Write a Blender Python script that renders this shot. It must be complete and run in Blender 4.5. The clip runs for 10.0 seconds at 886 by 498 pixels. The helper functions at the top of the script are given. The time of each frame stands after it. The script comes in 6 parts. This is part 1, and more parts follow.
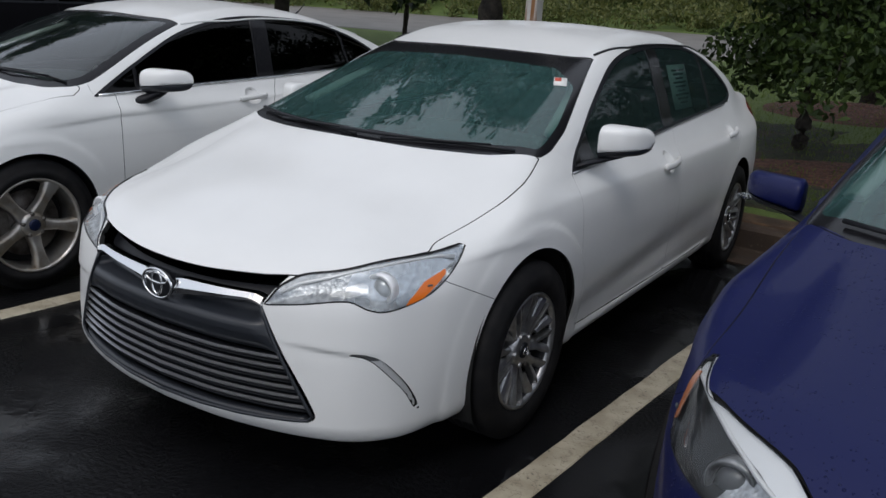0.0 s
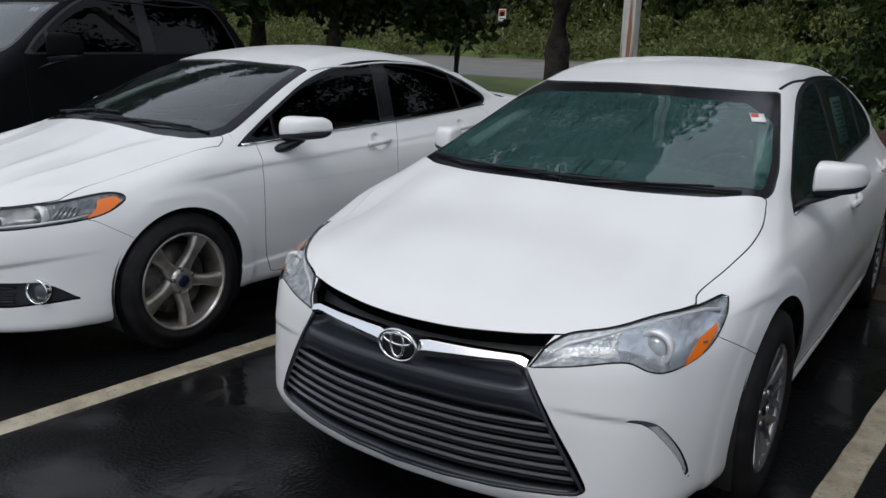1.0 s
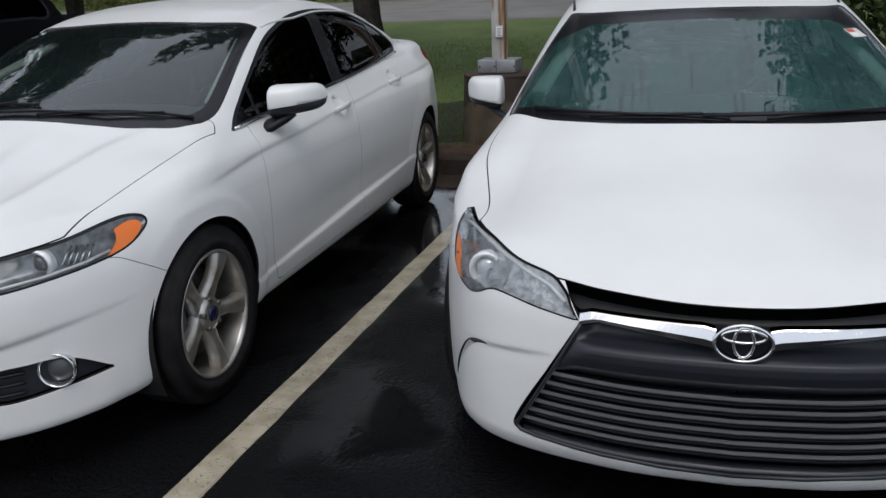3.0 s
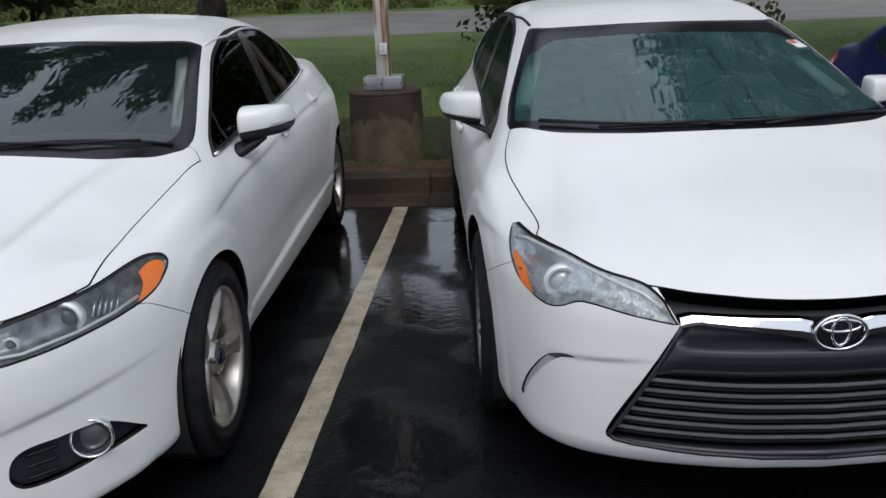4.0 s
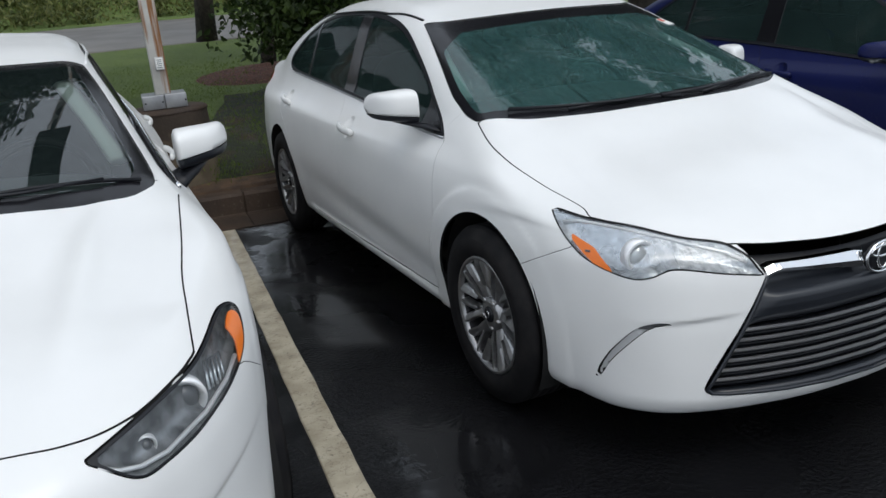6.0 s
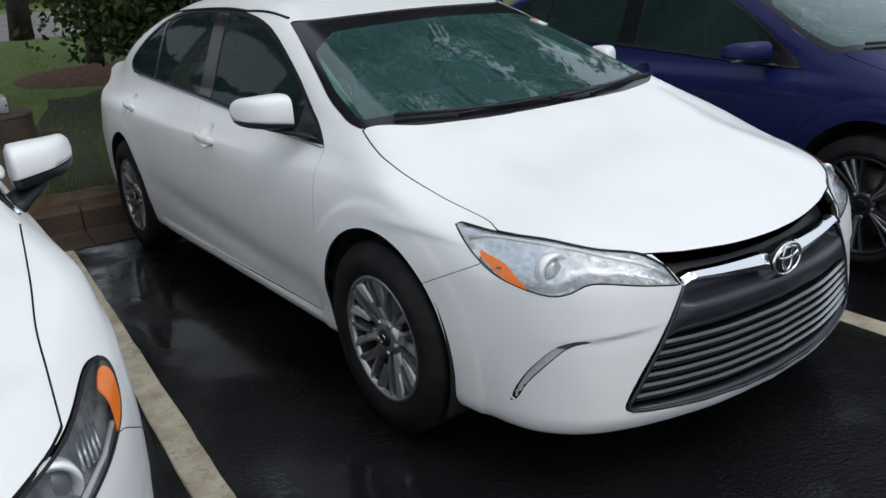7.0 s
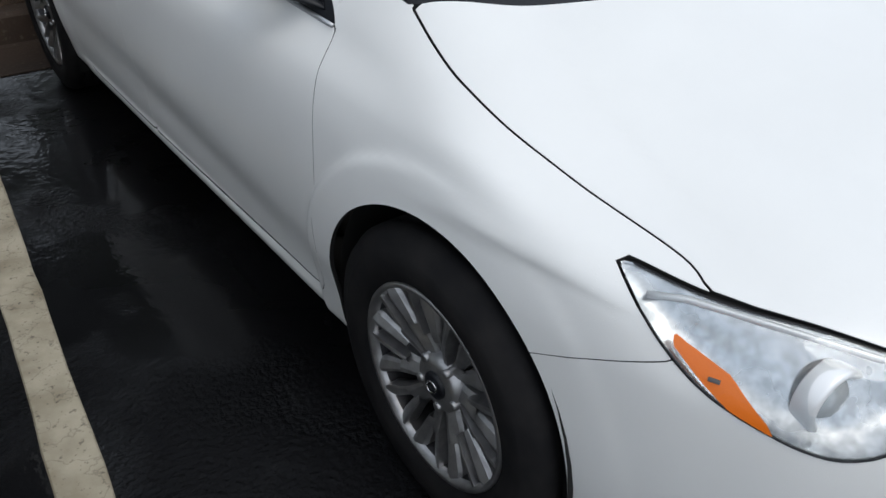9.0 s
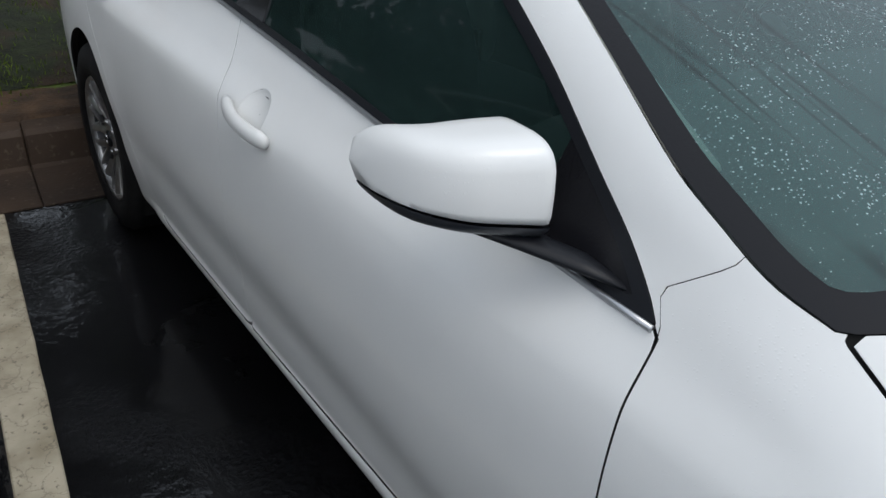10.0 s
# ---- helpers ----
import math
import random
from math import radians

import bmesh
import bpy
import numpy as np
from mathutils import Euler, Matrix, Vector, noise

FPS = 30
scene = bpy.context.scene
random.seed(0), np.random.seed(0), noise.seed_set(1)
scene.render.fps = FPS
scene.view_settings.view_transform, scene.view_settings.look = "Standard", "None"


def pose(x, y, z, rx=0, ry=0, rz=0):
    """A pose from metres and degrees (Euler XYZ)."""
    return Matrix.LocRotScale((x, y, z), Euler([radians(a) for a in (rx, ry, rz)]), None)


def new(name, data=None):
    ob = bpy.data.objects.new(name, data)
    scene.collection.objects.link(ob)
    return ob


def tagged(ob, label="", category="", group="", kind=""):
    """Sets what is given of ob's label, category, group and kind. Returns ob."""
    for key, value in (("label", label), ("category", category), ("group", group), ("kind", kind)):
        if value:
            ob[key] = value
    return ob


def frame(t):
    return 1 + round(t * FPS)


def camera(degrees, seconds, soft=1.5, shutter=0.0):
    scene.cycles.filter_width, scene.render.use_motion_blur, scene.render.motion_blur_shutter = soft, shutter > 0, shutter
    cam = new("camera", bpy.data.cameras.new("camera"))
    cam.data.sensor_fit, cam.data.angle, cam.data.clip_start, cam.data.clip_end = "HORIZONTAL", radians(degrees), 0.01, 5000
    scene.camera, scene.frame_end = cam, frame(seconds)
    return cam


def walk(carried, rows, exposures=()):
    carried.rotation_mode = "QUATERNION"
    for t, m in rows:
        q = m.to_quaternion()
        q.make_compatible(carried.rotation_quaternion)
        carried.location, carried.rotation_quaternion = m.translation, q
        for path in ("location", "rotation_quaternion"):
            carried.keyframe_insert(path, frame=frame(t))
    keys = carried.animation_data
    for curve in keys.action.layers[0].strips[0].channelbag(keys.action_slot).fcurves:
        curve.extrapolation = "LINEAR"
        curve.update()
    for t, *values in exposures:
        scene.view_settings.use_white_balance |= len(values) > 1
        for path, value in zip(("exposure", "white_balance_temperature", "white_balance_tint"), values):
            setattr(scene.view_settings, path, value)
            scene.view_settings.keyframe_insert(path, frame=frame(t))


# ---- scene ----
cam = camera(56.9, 10.0, soft=1.5)
# seconds, eye, and turn of the carried camera (metres and degrees)
ROWS = [
    (0, 2.030, -2.459, 1.482, 73.54, -3.50, 33.25),
    (0.5, 1.725, -2.662, 1.488, 76.52, -1.65, 31.08),
    (1, 1.335, -2.688, 1.441, 76.22, -1.84, 34.00),
    (1.5, 0.946, -2.732, 1.442, 76.87, -2.44, 35.68),
    (2, 0.512, -2.768, 1.438, 74.98, -1.19, 27.65),
    (3.5, -0.637, -2.783, 1.425, 72.16, 2.80, 6.72),
    (4, -1.012, -2.792, 1.442, 73.10, 2.10, -1.12),
    (4.5, -1.359, -2.760, 1.446, 73.57, 1.46, -7.47),
    (5, -1.638, -2.647, 1.467, 74.28, 4.39, -7.37),
    (5.5, -1.948, -2.578, 1.473, 73.11, 3.44, -16.64),
    (6, -2.067, -2.439, 1.460, 72.14, 4.73, -25.01),
    (7.5, -2.089, -1.954, 1.451, 70.04, 2.58, -38.22),
    (8, -1.900, -1.667, 1.441, 65.97, 0.71, -37.30),
    (8.5, -1.728, -1.304, 1.435, 61.61, -2.25, -39.11),
    (9, -1.520, -0.941, 1.424, 55.90, 0.00, -36.27),
    (9.5, -1.514, -0.520, 1.430, 60.80, -2.32, -33.65),
    (10, -1.412, -0.070, 1.417, 60.78, -1.88, -34.05),
]
walk(cam, [(t, pose(x, y, z, rx, ry, rz)) for t, x, y, z, rx, ry, rz in ROWS],
     [(0.0, 0.22, 6500, 11), (1.5, 0.25, 6500, 11), (3.5, 0.31, 6490, 10), (4.5, 0.46, 6470, 9), (5.5, 0.54, 6450, 8), (6.2, 0.51, 6440, 8), (7.5, 0.49, 6430, 8), (9.0, 0.48, 6430, 8), (10.0, 0.50, 6430, 8)])

# ---------- light: a soft overcast sky after rain ----------
SUN_ELEVATION, SUN_TURN = 58, 200
world = bpy.data.worlds.new("overcast_sky")
scene.world = world
world.use_nodes = True
wn = world.node_tree
sky = wn.nodes.new("ShaderNodeTexSky")
sky.sky_type, sky.sun_disc = "NISHITA", False
sky.sun_elevation, sky.sun_rotation = radians(SUN_ELEVATION), radians(SUN_TURN)
sky.air_density, sky.dust_density, sky.ozone_density = 1.0, 4.0, 1.0
grey = wn.nodes.new("ShaderNodeMixRGB")
grey.inputs[0].default_value = 0.75
grey.inputs[2].default_value = (7.05, 7.6, 8.45, 1)
wn.links.new(sky.outputs[0], grey.inputs[1])
wn.links.new(grey.outputs[0], wn.nodes["Background"].inputs[0])
wn.nodes["Background"].inputs[1].default_value = 0.10
sun = new("sun", bpy.data.lights.new("sun", "SUN"))
sun.data.energy, sun.data.angle, sun.data.color = 0.6, radians(25), (1, 0.97, 0.93)
sun.matrix_world = pose(0, 0, 20, 90 - SUN_ELEVATION, 0, SUN_TURN - 180)

# ---------- materials ----------
def material(name, colour=(0.5, 0.5, 0.5), rough=0.5, metal=0.0, **more):
    m = bpy.data.materials.new(name)
    m.use_nodes = True
    b = m.node_tree.nodes["Principled BSDF"]
    b.inputs["Base Color"].default_value = (*colour, 1)
    b.inputs["Roughness"].default_value, b.inputs["Metallic"].default_value = rough, metal
    for key, value in more.items():
        b.inputs[key.replace("_", " ")].default_value = value
    return m


def node(m, kind, **inputs):
    n = m.node_tree.nodes.new("ShaderNode" + kind)
    for key, value in inputs.items():
        n.inputs[key.replace("_", " ")].default_value = value
    return n


def wire(m, a, out, b, into):
    m.node_tree.links.new(a.outputs[out], b.inputs[into])


def shader(m):
    return m.node_tree.nodes["Principled BSDF"]


def mottled(m, low, high, scale, detail=6, lo=0.35, hi=0.65, into="Base Color", coords="Object"):
    """Colour or value that wanders between two, by noise of that scale."""
    tc, nz = node(m, "TexCoord"), node(m, "TexNoise", Scale=scale, Detail=detail)
    ramp = node(m, "ValToRGB")
    ramp.color_ramp.elements[0].position, ramp.color_ramp.elements[1].position = lo, hi
    a, b = ((low, high) if isinstance(low, tuple) else ((low,) * 3, (high,) * 3))
    ramp.color_ramp.elements[0].color, ramp.color_ramp.elements[1].color = (*a, 1), (*b, 1)
    wire(m, tc, coords, nz, "Vector")
    wire(m, nz, "Fac", ramp, "Fac")
    if into:
        wire(m, ramp, "Color", shader(m), into)
    return ramp


def relief(m, scale, strength, distance_=0.01, detail=8, kind="TexNoise", coords="Object"):
    tc, nz, bp = node(m, "TexCoord"), node(m, kind, Scale=scale), node(m, "Bump", Strength=strength, Distance=distance_)
    if kind == "TexNoise":
        nz.inputs["Detail"].default_value = detail
    wire(m, tc, coords, nz, "Vector")
    wire(m, nz, 0, bp, "Height")
    wire(m, bp, "Normal", shader(m), "Normal")
    return bp


def add_colour(m, fac_ramp, colour, blend="MIX"):
    """Lays a second colour over the first where the ramp is light."""
    b = shader(m)
    old = b.inputs["Base Color"].links[0].from_socket
    mix = node(m, "MixRGB")
    mix.blend_type = blend
    m.node_tree.links.new(fac_ramp.outputs["Color"], mix.inputs[0])
    m.node_tree.links.new(old, mix.inputs[1])
    mix.inputs[2].default_value = (*colour, 1)
    wire(m, mix, "Color", b, "Base Color")
    return mix

def beaded(m, strength=0.25, size=160, cover=0.45):
    """Rain beads: single round drops of uneven size, thicker in some places than in others."""
    tc, vo, nz = node(m, "TexCoord"), node(m, "TexVoronoi", Scale=size), node(m, "TexNoise", Scale=7.0, Detail=4)
    rgb, radius = node(m, "SeparateColor"), node(m, "MapRange")
    wire(m, tc, "Object", vo, "Vector")
    wire(m, tc, "Object", nz, "Vector")
    wire(m, vo, "Color", rgb, "Color")

    def calc(kind, a, b):
        q = node(m, "Math")
        q.operation = kind
        for k, v in enumerate((a, b)):
            if isinstance(v, (int, float)):
                q.inputs[k].default_value = v
            else:
                m.node_tree.links.new(v, q.inputs[k])
        return q.outputs[0]
    thick = calc("MULTIPLY", calc("SUBTRACT", nz.outputs["Fac"], 0.5), 1.6)
    m.node_tree.links.new(calc("ADD", rgb.outputs["Red"], thick), radius.inputs["Value"])
    radius.inputs["From Min"].default_value, radius.inputs["From Max"].default_value = cover, 1.15
    radius.inputs["To Min"].default_value, radius.inputs["To Max"].default_value = 0.0, 0.42
    gap = calc("SUBTRACT", calc("MULTIPLY", radius.outputs[0], radius.outputs[0]), calc("MULTIPLY", vo.outputs["Distance"], vo.outputs["Distance"]))
    dome = calc("SQRT", calc("MAXIMUM", gap, 0.0), 0.0)
    bp = node(m, "Bump", Strength=strength, Distance=1.0 / size)
    m.node_tree.links.new(dome, bp.inputs["Height"])
    return bp, dome


def paint(name, colour, flake=0.0, beads=0.12, coat=1.0, haze=(0.03, 0.10), bead_size=260):
    m = material(name, colour, 0.42, 0.0, Coat_Weight=coat, Coat_Roughness=0.1, Coat_IOR=1.5)
    mottled(m, tuple(c * 0.965 for c in colour), colour, 5, 5, 0.3, 0.7)
    if flake:
        shader(m).inputs["Metallic"].default_value = flake
        shader(m).inputs["Roughness"].default_value = 0.34
    mottled(m, haze[0], haze[1], 22, 4, 0.4, 0.7, "Coat Roughness")
    bp, _ = beaded(m, beads, bead_size, 0.50)
    wire(m, bp, "Normal", shader(m), "Coat Normal")
    wire(m, bp, "Normal", shader(m), "Normal")
    return m


def glass(name, tint, film=0.0, film_colour=(0.3, 0.36, 0.36), rough=0.0, beads=0.35, gloss=1.0, ior=1.52, streaks=False):
    """Thin wet glass: tinted clear sheet, a mirror by Fresnel and a faint film of water and mist, with runs wiped
    through it. The film's colour also holds the tint of light through the glass.
    """
    m = material(name)
    t = m.node_tree
    out = t.nodes["Material Output"]
    t.nodes.remove(shader(m))
    clear, mirror, haze = node(m, "BsdfTransparent"), node(m, "BsdfGlossy", Roughness=rough), node(m, "BsdfDiffuse")
    clear.inputs[0].default_value = (*tint, 1)
    mirror.inputs[0].default_value = (gloss, gloss, gloss, 1)
    haze.inputs[0].default_value = (*film_colour, 1)
    a, b, fr = node(m, "MixShader"), node(m, "MixShader"), node(m, "Fresnel", IOR=ior)
    bp, dome = beaded(m, beads, 230, 0.42)
    wire(m, bp, "Normal", mirror, "Normal")
    wire(m, bp, "Normal", fr, "Normal")
    tc, nz, ramp = node(m, "TexCoord"), node(m, "TexNoise", Scale=3.0, Detail=5), node(m, "MapRange")
    wire(m, tc, "Object", nz, "Vector")
    wire(m, nz, "Fac", ramp, "Value")
    ramp.inputs["From Min"].default_value, ramp.inputs["From Max"].default_value = 0.3, 0.7
    ramp.inputs["To Min"].default_value, ramp.inputs["To Max"].default_value = film * 0.8, film * 1.15
    fac = ramp.outputs[0]
    if streaks:
        mp, runs, cutoff = node(m, "Mapping"), node(m, "TexNoise", Scale=1.0, Detail=3), node(m, "MapRange")
        mp.inputs["Scale"].default_value = (78, 1.7, 1.7)
        mp.inputs["Rotation"].default_value = (0, 0, radians(9))
        wire(m, tc, "Object", mp, "Vector")
        wire(m, mp, "Vector", runs, "Vector")
        wire(m, runs, "Fac", cutoff, "Value")
        for key, value in (("From Min", 0.57), ("From Max", 0.63), ("To Min", 1.0), ("To Max", 0.45)):
            cutoff.inputs[key].default_value = value
        mul, add = node(m, "Math"), node(m, "Math")
        mul.operation, add.operation = "MULTIPLY", "MULTIPLY_ADD"
        t.links.new(fac, mul.inputs[0])
        t.links.new(cutoff.outputs[0], mul.inputs[1])
        t.links.new(dome, add.inputs[0])
        add.inputs[1].default_value = 1.3
        # Drops get a paler diffuse colour, painting in the sky light they scatter.
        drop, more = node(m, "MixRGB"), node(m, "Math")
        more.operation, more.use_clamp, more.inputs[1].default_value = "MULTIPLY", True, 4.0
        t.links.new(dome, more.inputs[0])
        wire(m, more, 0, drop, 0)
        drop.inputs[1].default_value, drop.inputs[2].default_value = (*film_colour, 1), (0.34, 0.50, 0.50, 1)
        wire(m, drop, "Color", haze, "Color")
        t.links.new(mul.outputs[0], add.inputs[2])
        fac = add.outputs[0]
    t.links.new(fac, a.inputs[0])
    wire(m, clear, 0, a, 1)
    wire(m, haze, 0, a, 2)
    wire(m, fr, 0, b, 0)
    wire(m, a, 0, b, 1)
    wire(m, mirror, 0, b, 2)
    wire(m, b, 0, out, 0)
    return m


paint_white = paint("white_paint", (0.77, 0.775, 0.765), 0.0, 0.20, 0.5, (0.09, 0.20))
paint_blue = paint("blue_paint", (0.0045, 0.0080, 0.060), 0.0, 1.0, 0.16, (0.02, 0.06), 120)
shader(paint_blue).inputs["Specular IOR Level"].default_value = 0.18
paint_black = paint("black_paint", (0.004, 0.004, 0.005), 0.0, 0.3)
shader(paint_black).inputs["Coat Weight"].default_value = 0.0
shader(paint_black).inputs["Specular IOR Level"].default_value = 0.03
shader(paint_black).inputs["Roughness"].default_value = 0.5
# Near black for wells, trays and backing; on panel edges it paints gap shade.
under_skin = material("underbody_and_gap_shade", (0.005, 0.005, 0.005), 0.9)
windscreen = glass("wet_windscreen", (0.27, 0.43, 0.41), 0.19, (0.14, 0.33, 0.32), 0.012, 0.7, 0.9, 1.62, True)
windscreen_dry = glass("windscreen", (0.50, 0.60, 0.58), 0.04, (0.20, 0.30, 0.30), 0.0, 0.02, 1.0, 1.75)
side_glass = glass("green_side_glass", (0.20, 0.33, 0.31), 0.13, (0.11, 0.20, 0.19), 0.01, 0.06, 0.24)
dark_glass = glass("smoked_side_glass", (0.03, 0.033, 0.04), 0.0, (0.1, 0.1, 0.1), 0.0, 0.06, 0.36)
lamp_glass = glass("lamp_lens", (0.93, 0.95, 0.96), 0.05, (0.55, 0.60, 0.63), 0.03, 0.45)
lamp_clear = glass("clear_lamp_lens", (0.93, 0.95, 0.96), 0.015, (0.5, 0.55, 0.58), 0.02, 0.3, 0.7)
frit = material("black_glass_border", (0.010, 0.010, 0.012), 0.16, Specular_IOR_Level=0.30)
relief(frit, 260, 0.15, 0.002)
trim_black = material("black_trim", (0.007, 0.008, 0.011), 0.42, Specular_IOR_Level=0.3)
relief(trim_black, 400, 0.08)
plastic = material("black_textured_plastic", (0.018, 0.021, 0.027), 0.38)
mottled(plastic, 0.28, 0.44, 12, 4, 0.35, 0.7, "Roughness")
relief(plastic, 900, 0.10, 0.002)
# Satin belt trim; on the slats it paints in a sky glint.
satin_and_glint = material("satin_trim_and_glint", (0.44, 0.45, 0.47), 0.28, 0.85)
chrome = material("chrome", (0.80, 0.81, 0.82), 0.06, 1.0)
mottled(chrome, 0.04, 0.14, 30, 4, 0.4, 0.7, "Roughness")
rubber = material("tyre_rubber", (0.010, 0.010, 0.011), 0.75, Specular_IOR_Level=0.2)
mottled(rubber, (0.007, 0.007, 0.008), (0.017, 0.016, 0.016), 14, 6, 0.4, 0.75)
relief(rubber, 120, 0.15, 0.002)
alloy = material("silver_alloy", (0.36, 0.36, 0.37), 0.34, 0.85)
mottled(alloy, (0.30, 0.30, 0.305), (0.44, 0.44, 0.445), 25, 5)
alloy_dusty = material("dusty_alloy", (0.42, 0.40, 0.37), 0.34, 0.8)
mottled(alloy_dusty, (0.30, 0.26, 0.21), (0.50, 0.49, 0.47), 9, 6, 0.35, 0.6)
alloy_dark = material("dark_alloy", (0.03, 0.03, 0.033), 0.3, 0.4)
cast_iron = material("brake_iron", (0.10, 0.09, 0.085), 0.5, 0.7)
mottled(cast_iron, (0.05, 0.04, 0.035), (0.16, 0.15, 0.14), 18, 6)
reflector = material("lamp_reflector", (0.72, 0.74, 0.76), 0.26, 0.92)
mottled(reflector, 0.18, 0.30, 12, 3, 0.4, 0.6, "Roughness")
mottled(reflector, (0.44, 0.46, 0.48), (0.66, 0.68, 0.70), 60, 5, 0.35, 0.65)
relief(reflector, 14, 0.30, 0.012, 1)
lamp_texture = material("lamp_fluted_grey", (0.5, 0.52, 0.54), 0.34, 0.6)
mottled(lamp_texture, (0.34, 0.36, 0.38), (0.66, 0.68, 0.70), 40, 6, 0.38, 0.62)
relief(lamp_texture, 90, 0.5, 0.004, kind="TexVoronoi")
lamp_grey = material("lamp_grey_metal", (0.20, 0.21, 0.22), 0.32, 0.6)
mottled(lamp_grey, (0.10, 0.105, 0.11), (0.34, 0.35, 0.36), 24, 5, 0.35, 0.65)
relief(lamp_grey, 40, 0.3, 0.004, 3)
lamp_eye = material("projector_glass", (0.52, 0.54, 0.55), 0.10, 0.4, Coat_Weight=1.0)
light_guide = material("lamp_bright_strip", (0.84, 0.85, 0.86), 0.30, 0.25)
lamp_black = material("lamp_black_bezel", (0.03, 0.032, 0.035), 0.3, 0.2)
lamp_dark = material("lamp_dark_bezel", (0.10, 0.105, 0.11), 0.3, 0.3)
amber = material("amber_lens", (0.80, 0.17, 0.006), 0.3, Coat_Weight=0.4)
relief(amber, 300, 0.08, 0.002, kind="TexVoronoi")
# Darker, browner copy of the amber lens colour, for the blue sedan.
amber_dull = material("dull_amber_lens", (0.34, 0.12, 0.05), 0.25, Coat_Weight=0.6)
red_lens = material("red_lens", (0.30, 0.008, 0.012), 0.12, Coat_Weight=1.0)
cloth_dark = material("dark_cloth", (0.035, 0.037, 0.04), 0.9)
mottled(cloth_dark, (0.025, 0.026, 0.028), (0.05, 0.052, 0.055), 30, 6)
dash_grey = material("dashboard_vinyl", (0.05, 0.055, 0.058), 0.6)
relief(dash_grey, 500, 0.15, 0.002)
pillar_cloth = material("pale_pillar_trim", (0.66, 0.70, 0.67), 0.8)
paper = material("paper_sheet", (0.62, 0.70, 0.68), 0.7)
ink_dark = material("printed_ink", (0.10, 0.14, 0.15), 0.7)
sticker_red = material("sticker_red", (0.55, 0.09, 0.06), 0.6)
sticker_white = material("sticker_white", (0.78, 0.78, 0.75), 0.6)
badge_blue = material("badge_blue", (0.008, 0.014, 0.045), 0.25, 0.3)
facets = material("faceted_chrome", (0.58, 0.59, 0.60), 0.40, 0.30)
relief(facets, 110, 0.35, 0.006, kind="TexVoronoi")

# ---------- curves and solids used to shape the cars ----------
def spline(*keys):
    """A smooth monotone curve through (s, v) keys, as a function of an array."""
    s, v = np.array(keys, float).T
    h, d = np.diff(s), np.diff(v) / np.diff(s)
    m = np.zeros(len(s))
    m[0], m[-1] = d[0], d[-1]
    for i in range(1, len(s) - 1):
        if d[i - 1] * d[i] > 0:
            a, b = 2 * h[i] + h[i - 1], h[i] + 2 * h[i - 1]
            m[i] = (a + b) / (a / d[i - 1] + b / d[i])

    q = np.linspace(s[0], s[-1], 700)
    i = np.clip(np.searchsorted(s, q) - 1, 0, len(s) - 2)
    u = (q - s[i]) / h[i]
    r = (v[i] * (2 * u ** 3 - 3 * u ** 2 + 1) + v[i + 1] * (3 * u ** 2 - 2 * u ** 3)
         + h[i] * (m[i] * (u ** 3 - 2 * u ** 2 + u) + m[i + 1] * (u ** 3 - u ** 2)))
    q = np.concatenate([[s[0] - 9], q, [s[-1] + 9]])
    r = np.concatenate([[v[0] - 9 * m[0]], r, [v[-1] + 9 * m[-1]]])

    def at(w):
        return np.interp(w, q, r)
    return at


def smax(a, b, k):
    return np.maximum(a, b) + k * np.maximum(1 - np.abs(a - b) / k, 0) ** 2 / 4


def smin(a, b, k):
    return -smax(-a, -b, k)


def bump(v, centre, width):
    return np.exp(-((v - centre) / width) ** 2)


def body_field(c):
    """The outside of a car body as a function that is negative inside; c holds its curves."""
    def field(p):
        x, y, z = np.abs(p[..., 0]), p[..., 1], p[..., 2]
        side = x - c["width"](y) - c["section"](z) - c["press"](y, z)
        top = z - c["deck"](y) + c["crown"](y) * x ** 2 - c["emboss"](x, y)
        front = (c["plan"](x) + c["profile"](z) - c["carve"](x, z) - y) * c["lean"](x)
        rear = (y - c["tail"](x) - c["tail_profile"](z))
        low = smax(smax(side, top, c["shoulder"]), smax(front, c["sill"](y) - z, 0.05), c["nose"])
        low = smax(low, rear, 0.1)
        cab_side = (x - c["cab"](y) + c["tumble"] * (z - 0.93) + 0.12 * np.maximum(z - 0.93, 0) ** 2) * 0.93
        cab_top = (z - c["roof"](y) + c["roof_crown"](y) * x ** 2) * 0.95
        return smin(low, smax(smax(cab_side, cab_top, c["rail"]), 0.75 - z, 0.02), c["blend"])
    return field


def slope(field, p):
    """Unit outward normals of a field at the points p."""
    e, g = 1.5e-3, np.zeros_like(p)
    for k in range(3):
        d = np.zeros(3)
        d[k] = e
        g[:, k] = field(p + d) - field(p - d)
    return g / np.maximum(np.linalg.norm(g, axis=1, keepdims=True), 1e-9)


